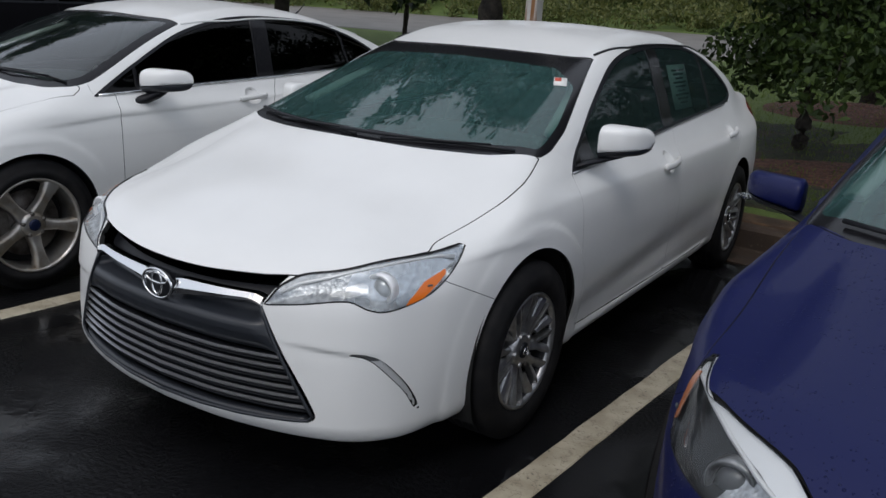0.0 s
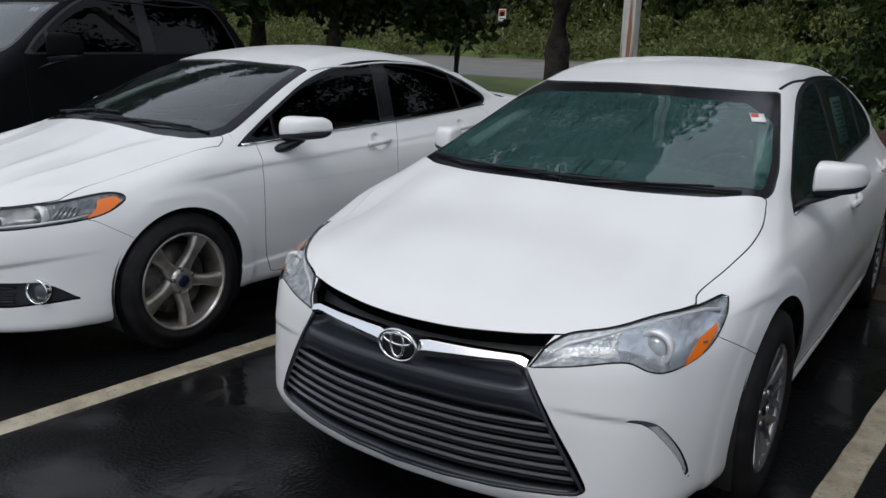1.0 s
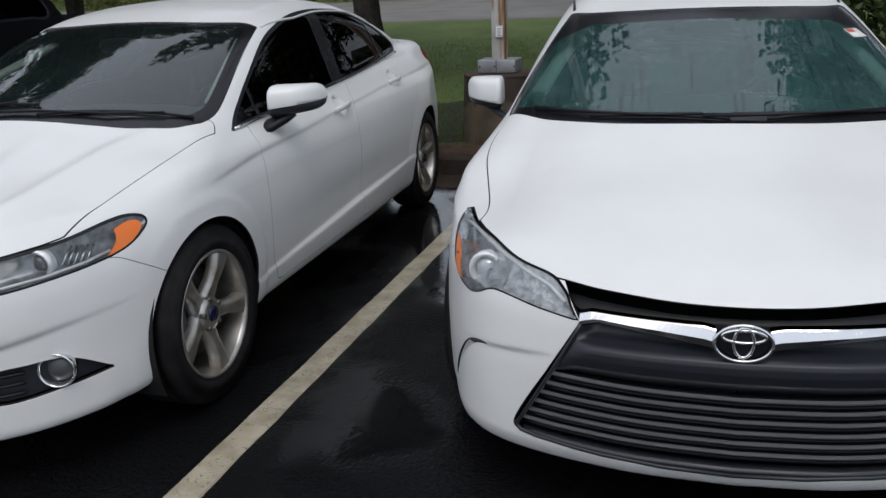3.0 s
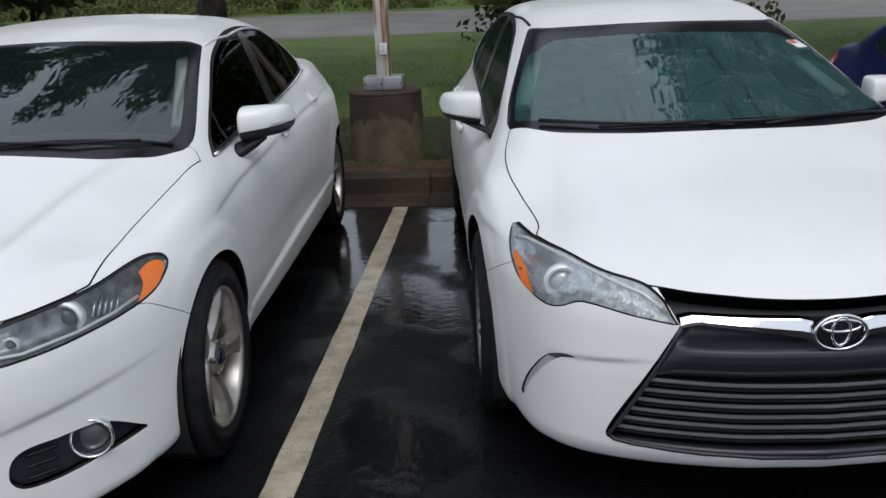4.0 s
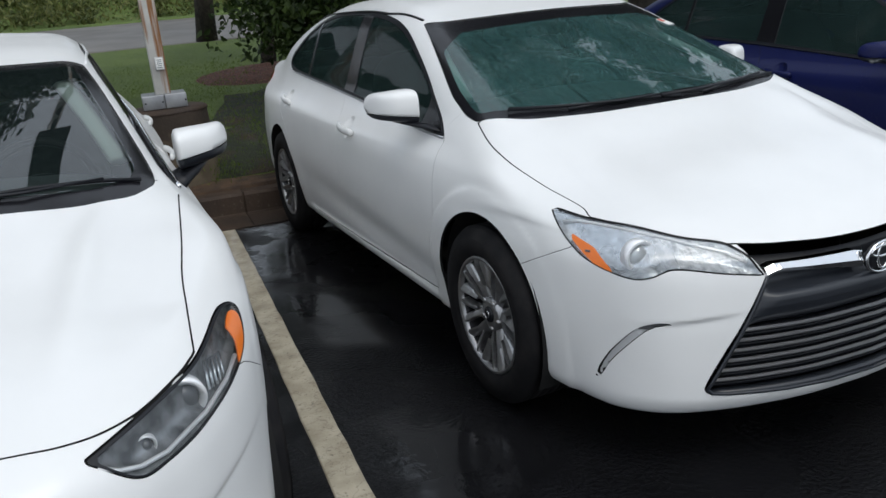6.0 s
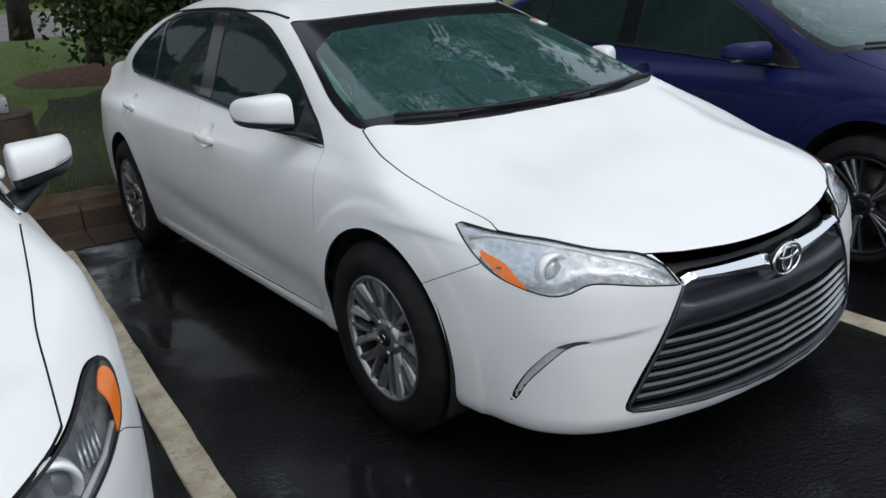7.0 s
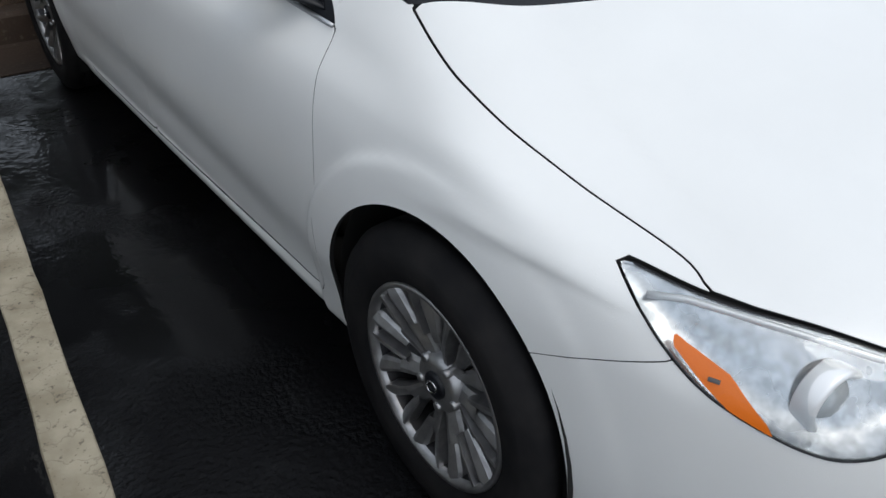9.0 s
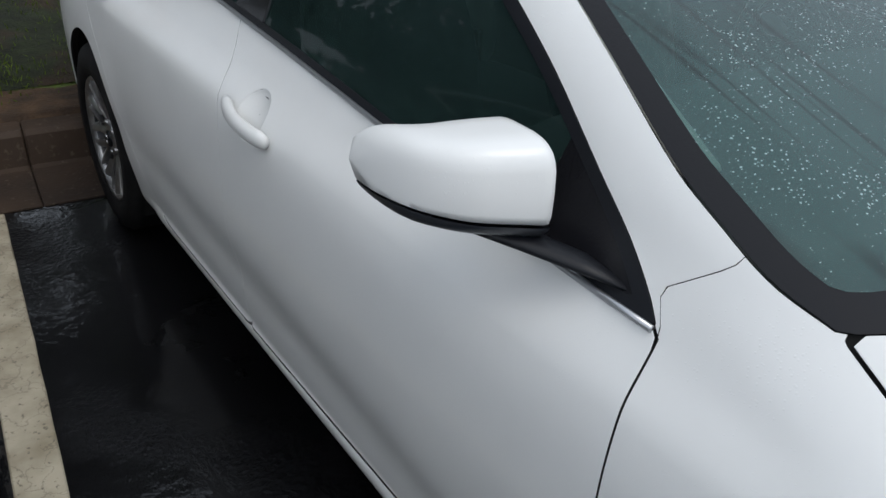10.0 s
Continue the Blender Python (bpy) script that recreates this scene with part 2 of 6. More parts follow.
def shell(field, y0, y1, around=200, nose=84, step=0.0165, tail=40, z0=0.48):
    """The half of a body at x >= 0 as a grid: rays from a spine along y meet the field."""
    th = np.linspace(-math.pi / 2, math.pi / 2, around + 1)
    fan = np.linspace(0.004, math.pi / 2, nose + 1)[:-1]
    back = np.linspace(math.pi / 2, math.pi - 0.004, tail + 1)[1:]
    mid = np.linspace(y0, y1, int((y1 - y0) / step) + 1)
    ph = np.concatenate([fan, np.full(len(mid), math.pi / 2), back])
    ys = np.concatenate([np.full(nose, y0), mid, np.full(tail, y1)])
    P, T = np.meshgrid(ph, th, indexing="ij")
    Y = np.meshgrid(ys, th, indexing="ij")[0]
    d = np.stack([np.sin(P) * np.cos(T), -np.cos(P), np.sin(P) * np.sin(T)], -1).reshape(-1, 3)
    o = np.stack([0 * Y, Y, 0 * Y + z0], -1).reshape(-1, 3)
    lo, hi = np.full(len(o), 0.05), np.full(len(o), 2.4)
    done = np.zeros(len(o), bool)
    for s in np.linspace(0.2, 2.4, 34):
        out = (field(o + s * d) > 0) & ~done
        hi[out] = s
        done |= out
        lo[~done] = s
    for _ in range(16):
        m = (lo + hi) / 2
        inside = field(o + m[:, None] * d) < 0
        lo, hi = np.where(inside, m, lo), np.where(inside, hi, m)
    v = o + ((lo + hi) / 2)[:, None] * d
    v[np.abs(v[:, 0]) < 1e-6, 0] = 0
    n, m = len(ph), around + 1
    i = np.arange(n - 1)[:, None] * m + np.arange(m - 1)[None, :]
    quads = np.stack([i, i + m, i + m + 1, i + 1], -1).reshape(-1, 4)
    return v, [tuple(q) for q in quads.tolist()]


def outline(points, close=True, fine=10):
    """A smooth closed line through 2D points; a point with a third value is a sharp corner."""
    p = [np.array(q[:2], float) for q in points]
    sharp = [len(q) > 2 for q in points]
    n, out = len(p), []
    for i in range(n if close else n - 1):
        a, b, c, d = p[i - 1], p[i], p[(i + 1) % n], p[(i + 2) % n]
        r = np.linalg.norm(c - b)
        m0 = (c - b) if sharp[i] else (c - a) / max(np.linalg.norm(c - a), 1e-9) * r
        m1 = (c - b) if sharp[(i + 1) % n] else (d - b) / max(np.linalg.norm(d - b), 1e-9) * r
        for k in range(fine):
            u = k / fine
            out.append(b * (2 * u ** 3 - 3 * u ** 2 + 1) + c * (3 * u ** 2 - 2 * u ** 3)
                       + m0 * (u ** 3 - 2 * u ** 2 + u) + m1 * (u ** 3 - u ** 2))
    return np.array(out)


def distance(poly, q):
    """Signed distance of 2D points q to a closed line, negative inside; only rough far outside it."""
    far = np.maximum(poly.min(0) - q, q - poly.max(0)).max(1)
    near = np.where(far < 0.06)[0]
    res = np.maximum(far, 0.06)
    if not len(near):
        return res
    q = q[near]
    x, y = np.ascontiguousarray(q[:, 0]), np.ascontiguousarray(q[:, 1])
    best, odd = np.full(len(q), 1e9), np.zeros(len(q), bool)
    for (ax, ay), (bx, by) in zip(poly, np.roll(poly, -1, axis=0)):
        ex, ey = bx - ax, by - ay
        wx, wy = x - ax, y - ay
        u = np.clip((wx * ex + wy * ey) / max(ex * ex + ey * ey, 1e-12), 0, 1)
        best = np.minimum(best, (wx - u * ex) ** 2 + (wy - u * ey) ** 2)
        if ay != by:
            odd ^= ((ay > y) != (by > y)) & (x < ax + wy * ex / ey)
    res[near] = np.where(odd, -1, 1) * np.sqrt(best)
    return res


def clip(v, faces, s):
    """Splits a mesh where s, given at its points, changes sign: (inside, outside), each (points, faces)."""
    pts, cut, ins, outs = [p for p in v], {}, [], []

    def between(a, b):
        key = (a, b) if a < b else (b, a)
        if key not in cut:
            u = s[key[0]] / (s[key[0]] - s[key[1]])
            cut[key] = len(pts)
            pts.append(v[key[0]] + u * (v[key[1]] - v[key[0]]))
        return cut[key]
    neg = (s < 0).tolist()
    for f in faces:
        k = [neg[i] for i in f]
        if all(k):
            ins.append(f)
        elif not any(k):
            outs.append(f)
        else:
            a, b = [], []
            for i, j in zip(f, f[1:] + f[:1]):
                (a if neg[i] else b).append(i)
                if neg[i] != neg[j]:
                    m = between(i, j)
                    a.append(m)
                    b.append(m)
            if len(a) > 2:
                ins.append(tuple(a))
            if len(b) > 2:
                outs.append(tuple(b))
    pts = np.array(pts)

    def packed(fs):
        used = sorted({i for f in fs for i in f})
        new_at = {o: k for k, o in enumerate(used)}
        return pts[used].reshape(-1, 3), [tuple(new_at[i] for i in f) for f in fs]
    return packed(ins), packed(outs)


def cut_panel(patch, poly, axes, keep=None, gap=0.002):
    """Cuts the region inside the line poly, seen along the projection axes, out of a patch, with a gap round it."""
    v, f = patch
    if not len(v):
        return (v, f), (v, f)
    q = np.stack([v @ np.array(axes[0], float), v @ np.array(axes[1], float)], 1)
    s = distance(poly, q)
    if keep is not None:
        s = np.maximum(s, keep(v))
    if not gap:
        return clip(v, f, s)
    return clip(v, f, s + gap)[0], clip(v, f, s - gap)[1]


SIDE, PLAN, FACE = ((0, 1, 0), (0, 0, 1)), ((1, 0, 0), (0, 1, 0)), ((1, 0, 0), (0, 0, 1))

# ---------- building parts ----------
def part(name, bm, mat, parent=None, label="", smooth=True):
    """Links a bmesh as one mesh object, under a thing or a part where parent is given."""
    me = bpy.data.meshes.new(name)
    bmesh.ops.recalc_face_normals(bm, faces=bm.faces)
    bm.to_mesh(me)
    bm.free()
    me.materials.append(mat)
    if smooth:
        for p in me.polygons:
            p.use_smooth = True
    ob = new(name, me)
    ob.parent = parent
    if label:
        ob["label"] = label
    return ob


def raw(name, verts, faces, mat, parent=None, label="", smooth=True):
    me = bpy.data.meshes.new(name)
    me.from_pydata([tuple(v) for v in verts], [], faces)
    me.materials.append(mat)
    if smooth:
        me.polygons.foreach_set("use_smooth", [True] * len(me.polygons))
    ob = new(name, me)
    ob.parent = parent
    if label:
        ob["label"] = label
    return ob


def panel(name, patch, field, mat, parent, sides=(1,), depth=0.018, shift=0.0, label="", skirt=True):
    """A sheet panel with turned-in edges from a patch of the body; sides (1, -1) weld both halves."""
    v, faces = patch
    if not len(faces):
        return None
    n = slope(field, v)
    v = v + shift * n
    count = {}
    for f in faces:
        for a, b in zip(f, f[1:] + f[:1]):
            count[(a, b)] = 1
    edges = [e for e in count if (e[1], e[0]) not in count]
    if 1 in sides and -1 in sides:
        edges = [e for e in edges if v[e[0], 0] > 1e-4 or v[e[1], 0] > 1e-4]
    V, N, F, slots = list(v), list(n), list(faces), [0] * len(faces)
    if skirt and depth:
        out = np.zeros_like(v)
        for a, b in edges:
            t = np.cross(v[b] - v[a], n[a])
            t /= max(np.linalg.norm(t), 1e-9)
            out[a] += t
            out[b] += t
        ring = {}
        for i in {i for e in edges for i in e}:
            o = out[i] / max(np.linalg.norm(out[i]), 1e-9)
            soft = n[i] + o
            soft /= max(np.linalg.norm(soft), 1e-9)
            ring[i] = (len(V), len(V) + 1, len(V) + 2)
            V += [v[i], v[i] + o * 0.0005 - n[i] * 0.0015, v[i] - n[i] * depth]
            N += [n[i], soft, o]
        for a, b in edges:
            for k in (0, 1):
                F.append((ring[b][k], ring[a][k], ring[a][k + 1], ring[b][k + 1]))
                slots.append(k)
    V, N = np.array(V), np.array(N)
    allV, allN, allF = [], [], []
    for s in sides:
        o = sum(len(a) for a in allV)
        allV.append(V * (s, 1, 1))
        allN.append(N * (s, 1, 1))
        allF += [tuple(i + o for i in (f if s > 0 else f[::-1])) for f in F]
    me = bpy.data.meshes.new(name)
    me.from_pydata(np.concatenate(allV).tolist(), [], allF)
    me.polygons.foreach_set("use_smooth", [True] * len(me.polygons))
    me.materials.append(mat)
    # Turned-in edges of painted panels are near black: gap shade in the colour.
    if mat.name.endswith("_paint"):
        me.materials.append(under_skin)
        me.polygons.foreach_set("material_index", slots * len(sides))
    me.normals_split_custom_set_from_vertices(np.concatenate(allN).tolist())
    ob = new(name, me)
    ob.parent = parent
    if label:
        ob["label"] = label
    return ob


def lathe(profile, steps=64, close=False):
    """A solid of turning about the x axis; profile of (x, r)."""
    bm = bmesh.new()
    rings = []
    for k in range(steps):
        a = 2 * math.pi * k / steps
        rings.append([bm.verts.new((x, r * math.cos(a), r * math.sin(a))) for x, r in profile])
    n = len(profile)
    for k in range(steps):
        p, q = rings[k], rings[(k + 1) % steps]
        for i in range(n if close else n - 1):
            j = (i + 1) % n
            if profile[i][1] < 1e-6 and profile[j][1] < 1e-6:
                continue
            bm.faces.new((p[i], p[j], q[j], q[i]))
    bmesh.ops.remove_doubles(bm, verts=bm.verts, dist=1e-6)
    return bm


def tube(path, radius, sides=8, closed=False, flat=1.0, up=(0, 0, 1), bm=None):
    """A round or flattened bar along a path; radius a number or one for each point."""
    bm = bm or bmesh.new()
    p = [Vector(q) for q in path]
    n = len(p)
    rr = radius if isinstance(radius, (list, tuple)) else [radius] * n
    rings = []
    for i in range(n):
        d = (p[(i + 1) % n] - p[i - 1]) if closed else (p[min(i + 1, n - 1)] - p[max(i - 1, 0)])
        d.normalize()
        side = d.cross(Vector(up))
        if side.length < 1e-4:
            side = d.cross(Vector((0.3, 1, 0.1)))
        side.normalize()
        top = side.cross(d)
        rings.append([bm.verts.new(p[i] + rr[i] * (math.cos(a) * side + flat * math.sin(a) * top))
                      for a in (2 * math.pi * k / sides for k in range(sides))])
    for i in range(n if closed else n - 1):
        a, b = rings[i], rings[(i + 1) % n]
        for k in range(sides):
            bm.faces.new((a[k], a[(k + 1) % sides], b[(k + 1) % sides], b[k]))
    if not closed:
        bm.faces.new(rings[0][::-1])
        bm.faces.new(rings[-1])
    return bm


def block(size, at=(0, 0, 0), bevel=0.0, segments=2, turn=(0, 0, 0), bm=None):
    """A box with rounded edges."""
    b = bmesh.new()
    bmesh.ops.create_cube(b, size=1, matrix=Matrix.Diagonal((*size, 1)))
    if bevel:
        bmesh.ops.bevel(b, geom=b.edges[:], offset=bevel, segments=segments, profile=0.6, affect="EDGES")
    bmesh.ops.transform(b, matrix=pose(*at, *turn), verts=b.verts)
    if bm is None:
        return b
    me = bpy.data.meshes.new("tmp")
    b.to_mesh(me)
    b.free()
    bm.from_mesh(me)
    bpy.data.meshes.remove(me)
    return bm


def pillow(size, at=(0, 0, 0), power=3.0, rings=14, steps=22, bend=None):
    """A rounded box shape; bend(x, y, z) may reshape it."""
    bm = bmesh.new()

    def sp(c, e):
        return math.copysign(abs(c) ** e, c)
    e = 2 / power
    vs = []
    for i in range(rings + 1):
        u = -math.pi / 2 + math.pi * i / rings
        row = []
        for k in range(steps):
            w = 2 * math.pi * k / steps
            p = (sp(math.cos(u), e) * sp(math.cos(w), e) * size[0], sp(math.cos(u), e) * sp(math.sin(w), e) * size[1], sp(math.sin(u), e) * size[2])
            if bend:
                p = bend(*p)
            row.append(bm.verts.new((p[0] + at[0], p[1] + at[1], p[2] + at[2])))
        vs.append(row)
    for i in range(rings):
        for k in range(steps):
            bm.faces.new((vs[i][k], vs[i][(k + 1) % steps], vs[i + 1][(k + 1) % steps], vs[i + 1][k]))
    bmesh.ops.remove_doubles(bm, verts=bm.verts, dist=1e-5)
    return bm


def grid(fn, nu, nv, thick=0.0):
    """A sheet from fn(u, v), u and v in 0..1."""
    bm = bmesh.new()
    vs = [[bm.verts.new(fn(i / nu, j / nv)) for j in range(nv + 1)] for i in range(nu + 1)]
    for i in range(nu):
        for j in range(nv):
            bm.faces.new((vs[i][j], vs[i + 1][j], vs[i + 1][j + 1], vs[i][j + 1]))
    if thick:
        bmesh.ops.recalc_face_normals(bm, faces=bm.faces)
        bmesh.ops.solidify(bm, geom=bm.faces[:], thickness=thick)
    return bm


def skin(field, axis, a, b, start, way):
    """Where a ray along an axis (0 x, 1 y, 2 z) meets a field, coming from outside."""
    a, b = np.broadcast_arrays(np.asarray(a, float), np.asarray(b, float))
    shape, a, b = a.shape, a.ravel(), b.ravel()
    rest = [k for k in range(3) if k != axis]

    def at(s):
        p = np.zeros((len(a), 3))
        p[:, rest[0]], p[:, rest[1]], p[:, axis] = a, b, s
        return field(p)
    lo = np.full(len(a), start, float)
    hi = lo.copy()
    done = np.zeros(len(a), bool)
    for s in np.arange(start, start + way * 1.6, way * 0.02):
        inside = (at(np.full(len(a), s)) < 0) & ~done
        hi[inside], lo[inside] = s, s - way * 0.02
        done |= inside
    for _ in range(14):
        m = (lo + hi) / 2
        i = at(m) < 0
        lo, hi = np.where(i, lo, m), np.where(i, m, hi)
    return ((lo + hi) / 2).reshape(shape)


def flat(points, axes):
    """3D points, a fourth value marks a corner, as 2D points in a projection."""
    out = []
    for p in points:
        q = np.array(p[:3], float)
        out.append((q @ np.array(axes[0], float), q @ np.array(axes[1], float), *p[3:]))
    return out

def sedan_a_curves():
    """The mid-size sedan in the middle bay; origin under its front axle, nose to -y."""
    def press(y, z):
        arch = np.hypot(y, z - 0.33)
        rear_arch = np.hypot(y - 2.775, z - 0.33)
        flare = 0.5 - 0.5 * np.tanh((arch - 0.455) / 0.010)
        rear_flare = 0.5 - 0.5 * np.tanh((rear_arch - 0.45) / 0.05)
        return (0.016 * flare + 0.008 * rear_flare
                - 0.017 * bump(z, 0.40 + 0.05 * (y - 1.2), 0.075) * bump(y, 1.35, 0.95)
                + 0.012 * (0.5 - 0.5 * np.tanh((z - 0.268 - 0.002 * y) / 0.006)) * (0.5 + 0.5 * np.tanh((y - 0.45) / 0.04)) * (0.5 - 0.5 * np.tanh((y - 2.3) / 0.04))
                + 0.006 * bump(z, 0.80 + 0.03 * (y - 1), 0.06) * bump(y, 2.0, 1.2))
    def emboss(x, y):
        return 0.012 * bump(x, 0.50 - 0.06 * y, 0.10) * bump(y, -0.3, 0.5) - 0.006 * (0.5 + 0.5 * np.tanh((x - 0.585 + 0.10 * y) / 0.014)) * bump(y, -0.05, 0.4)
    def carve(x, z):
        step = 0.5 - 0.5 * np.tanh((z - 0.496 + 0.10 * (x - 0.62)) / 0.006)
        return -0.011 * step * np.clip((z - 0.33) / 0.165, 0, 1) ** 1.5 * bump(x, 0.60, 0.11)
    return dict(
        width=spline((-0.9, 0.80), (-0.3, 0.858), (0, 0.874), (0.5, 0.874), (1.4, 0.878), (2.4, 0.88), (2.9, 0.872), (3.4, 0.84), (3.8, 0.79)),
        section=spline((0.15, -0.085), (0.22, -0.05), (0.32, -0.028), (0.45, -0.006), (0.6, 0.0), (0.72, -0.008), (0.82, -0.03), (0.9, -0.088), (1.05, -0.2)),
        press=press, emboss=emboss, carve=carve,
        deck=spline((-0.95, 0.615), (-0.86, 0.69), (-0.75, 0.735), (-0.6, 0.79), (-0.435, 0.842), (-0.2, 0.905), (0.04, 0.975), (0.4, 1.02), (1.2, 1.035), (2.5, 1.075), (3.3, 1.085), (3.75, 1.06)),
        crown=spline((-0.9, 0.05), (-0.6, 0.115), (-0.45, 0.145), (-0.3, 0.16), (0.0, 0.14), (0.3, 0.125), (1, 0.11), (3.5, 0.09)),
        plan=spline((0, -0.900), (0.2, -0.888), (0.39, -0.852), (0.57, -0.79), (0.65, -0.742), (0.72, -0.665), (0.78, -0.545), (0.82, -0.43), (0.855, -0.26), (0.885, 0.0)),
        profile=spline((0.12, 0.16), (0.17, 0.075), (0.21, 0.02), (0.26, 0.0), (0.45, 0.0), (0.56, 0.012), (0.64, 0.03), (0.70, 0.08), (0.8, 0.2)),
        lean=spline((0, 1), (0.5, 0.95), (0.7, 0.7), (0.8, 0.4), (0.9, 0.25)),
        tail=spline((0, 3.83), (0.4, 3.80), (0.7, 3.68), (0.8, 3.5), (0.88, 3.1)),
        tail_profile=spline((0.2, -0.15), (0.35, -0.02), (0.6, 0.0), (0.8, -0.06), (1.0, -0.08), (1.1, -0.12)),
        sill=spline((-0.9, 0.165), (-0.3, 0.19), (0.4, 0.20), (2.4, 0.20), (3.2, 0.22), (3.8, 0.26)),
        cab=spline((0.0, 0.79), (0.42, 0.760), (1.0, 0.757), (1.7, 0.757), (2.3, 0.757), (2.9, 0.752), (3.4, 0.68)),
        roof=spline((-0.1, 0.935), (0.03, 0.99), (0.291, 1.086), (0.65, 1.218), (0.98, 1.335), (1.3, 1.412), (1.7, 1.443), (2.1, 1.432), (2.6, 1.362), (3.0, 1.25), (3.4, 1.09), (3.6, 1.0)),
        roof_crown=spline((-0.9, 0.05), (-0.6, 0.115), (-0.45, 0.145), (-0.3, 0.16), (0.0, 0.14), (0.3, 0.125), (1, 0.11), (3.5, 0.09)),
        tumble=0.34, shoulder=0.034, nose=0.05, rail=0.11, blend=0.035)

def sedan_b_curves():
    """The sedan with the hexagonal grille; origin under its front axle, nose to -y."""
    shoulder_line = spline((-0.4, 0.775), (0.2, 0.808), (0.5, 0.828), (0.93, 0.843), (1.25, 0.857), (1.74, 0.878), (2.33, 0.904), (3.0, 0.917), (3.6, 0.922))

    def press(y, z):
        arch = np.hypot(y, z - 0.33)
        rear_arch = np.hypot(y - 2.88, z - 0.33)
        crease = shoulder_line(y)
        flare = 0.5 - 0.5 * np.tanh((arch - 0.44) / 0.014)
        rear_flare = 0.5 - 0.5 * np.tanh((rear_arch - 0.44) / 0.05)
        low = 0.335 + 0.045 * (y - 0.6)
        return (0.013 * flare + 0.009 * rear_flare
                - 0.012 * bump(z, 0.46, 0.10) * bump(y, 1.45, 0.9)
                + 0.024 * (0.5 - 0.5 * np.tanh((z - low) / 0.009)) * bump(y, 1.45, 1.0)
                - 0.011 * (0.5 - 0.5 * np.tanh((z - crease) / 0.010)) * np.exp(-np.maximum(crease - z, 0) / 0.070) * (0.5 + 0.5 * np.tanh((y - 0.1) / 0.12)))
    def emboss(x, y):
        edge = 0.52 + 0.30 * y * (y > 0) + 0.16 * y * (y <= 0)
        return 0.018 * bump(x, edge, 0.045) * bump(y, -0.15, 0.42) + 0.010 * bump(x, 0.22, 0.05) * bump(y, -0.3, 0.5)
    def carve(x, z):
        line = 0.475 + 0.21 * (x - 0.53)
        step = 0.5 - 0.5 * np.tanh((z - line) / 0.008)
        return -0.017 * step * np.exp(-np.maximum(line - z, 0) / 0.06) * bump(x, 0.66, 0.13)
    return dict(
        width=spline((-0.9, 0.81), (-0.3, 0.868), (0, 0.885), (0.5, 0.875), (1.4, 0.878), (2.4, 0.90), (2.9, 0.90), (3.4, 0.85), (3.8, 0.79)),
        section=spline((0.15, -0.10), (0.22, -0.055), (0.32, -0.03), (0.45, -0.006), (0.6, 0.0), (0.75, -0.004), (0.84, -0.02), (0.93, -0.085), (1.08, -0.2)),
        press=press, emboss=emboss, carve=carve,
        deck=spline((-0.98, 0.62), (-0.88, 0.70), (-0.75, 0.752), (-0.6, 0.805), (-0.435, 0.85), (-0.2, 0.905), (0.04, 0.965), (0.4, 1.02), (1.2, 1.05), (2.5, 1.09), (3.3, 1.12), (3.75, 1.10)),
        crown=spline((-0.9, 0.06), (-0.6, 0.085), (-0.45, 0.10), (-0.3, 0.125), (0.0, 0.12), (0.3, 0.10), (1, 0.11), (3.5, 0.10)),
        plan=spline((0, -0.925), (0.2, -0.905), (0.4, -0.845), (0.55, -0.77), (0.65, -0.685), (0.724, -0.585), (0.782, -0.48), (0.83, -0.365), (0.865, -0.25), (0.90, 0.0)),
        profile=spline((0.12, 0.14), (0.17, 0.05), (0.21, 0.0), (0.30, 0.0), (0.42, 0.005), (0.52, 0.0), (0.60, 0.01), (0.66, 0.03), (0.72, 0.08), (0.8, 0.2)),
        lean=spline((0, 1), (0.5, 0.9), (0.7, 0.65), (0.8, 0.4), (0.9, 0.25)),
        tail=spline((0, 3.85), (0.4, 3.82), (0.7, 3.70), (0.8, 3.5), (0.89, 3.1)),
        tail_profile=spline((0.2, -0.15), (0.35, -0.02), (0.6, 0.0), (0.8, -0.06), (1.0, -0.08), (1.1, -0.12)),
        sill=spline((-0.9, 0.185), (-0.3, 0.20), (0.4, 0.20), (2.4, 0.20), (3.2, 0.22), (3.8, 0.26)),
        cab=spline((0.0, 0.80), (0.44, 0.772), (1.0, 0.775), (1.7, 0.78), (2.3, 0.765), (2.9, 0.73), (3.4, 0.66)),
        roof=spline((-0.1, 0.93), (0.03, 0.985), (0.30, 1.09), (0.65, 1.215), (0.98, 1.325), (1.3, 1.40), (1.7, 1.435), (2.1, 1.415), (2.6, 1.33), (3.0, 1.225), (3.4, 1.10), (3.7, 0.99)),
        roof_crown=spline((0, 0.24), (0.3, 0.23), (1.08, 0.125), (1.7, 0.12), (2.6, 0.15), (3.4, 0.2)),
        tumble=0.36, shoulder=0.05, nose=0.05, rail=0.10, blend=0.035)

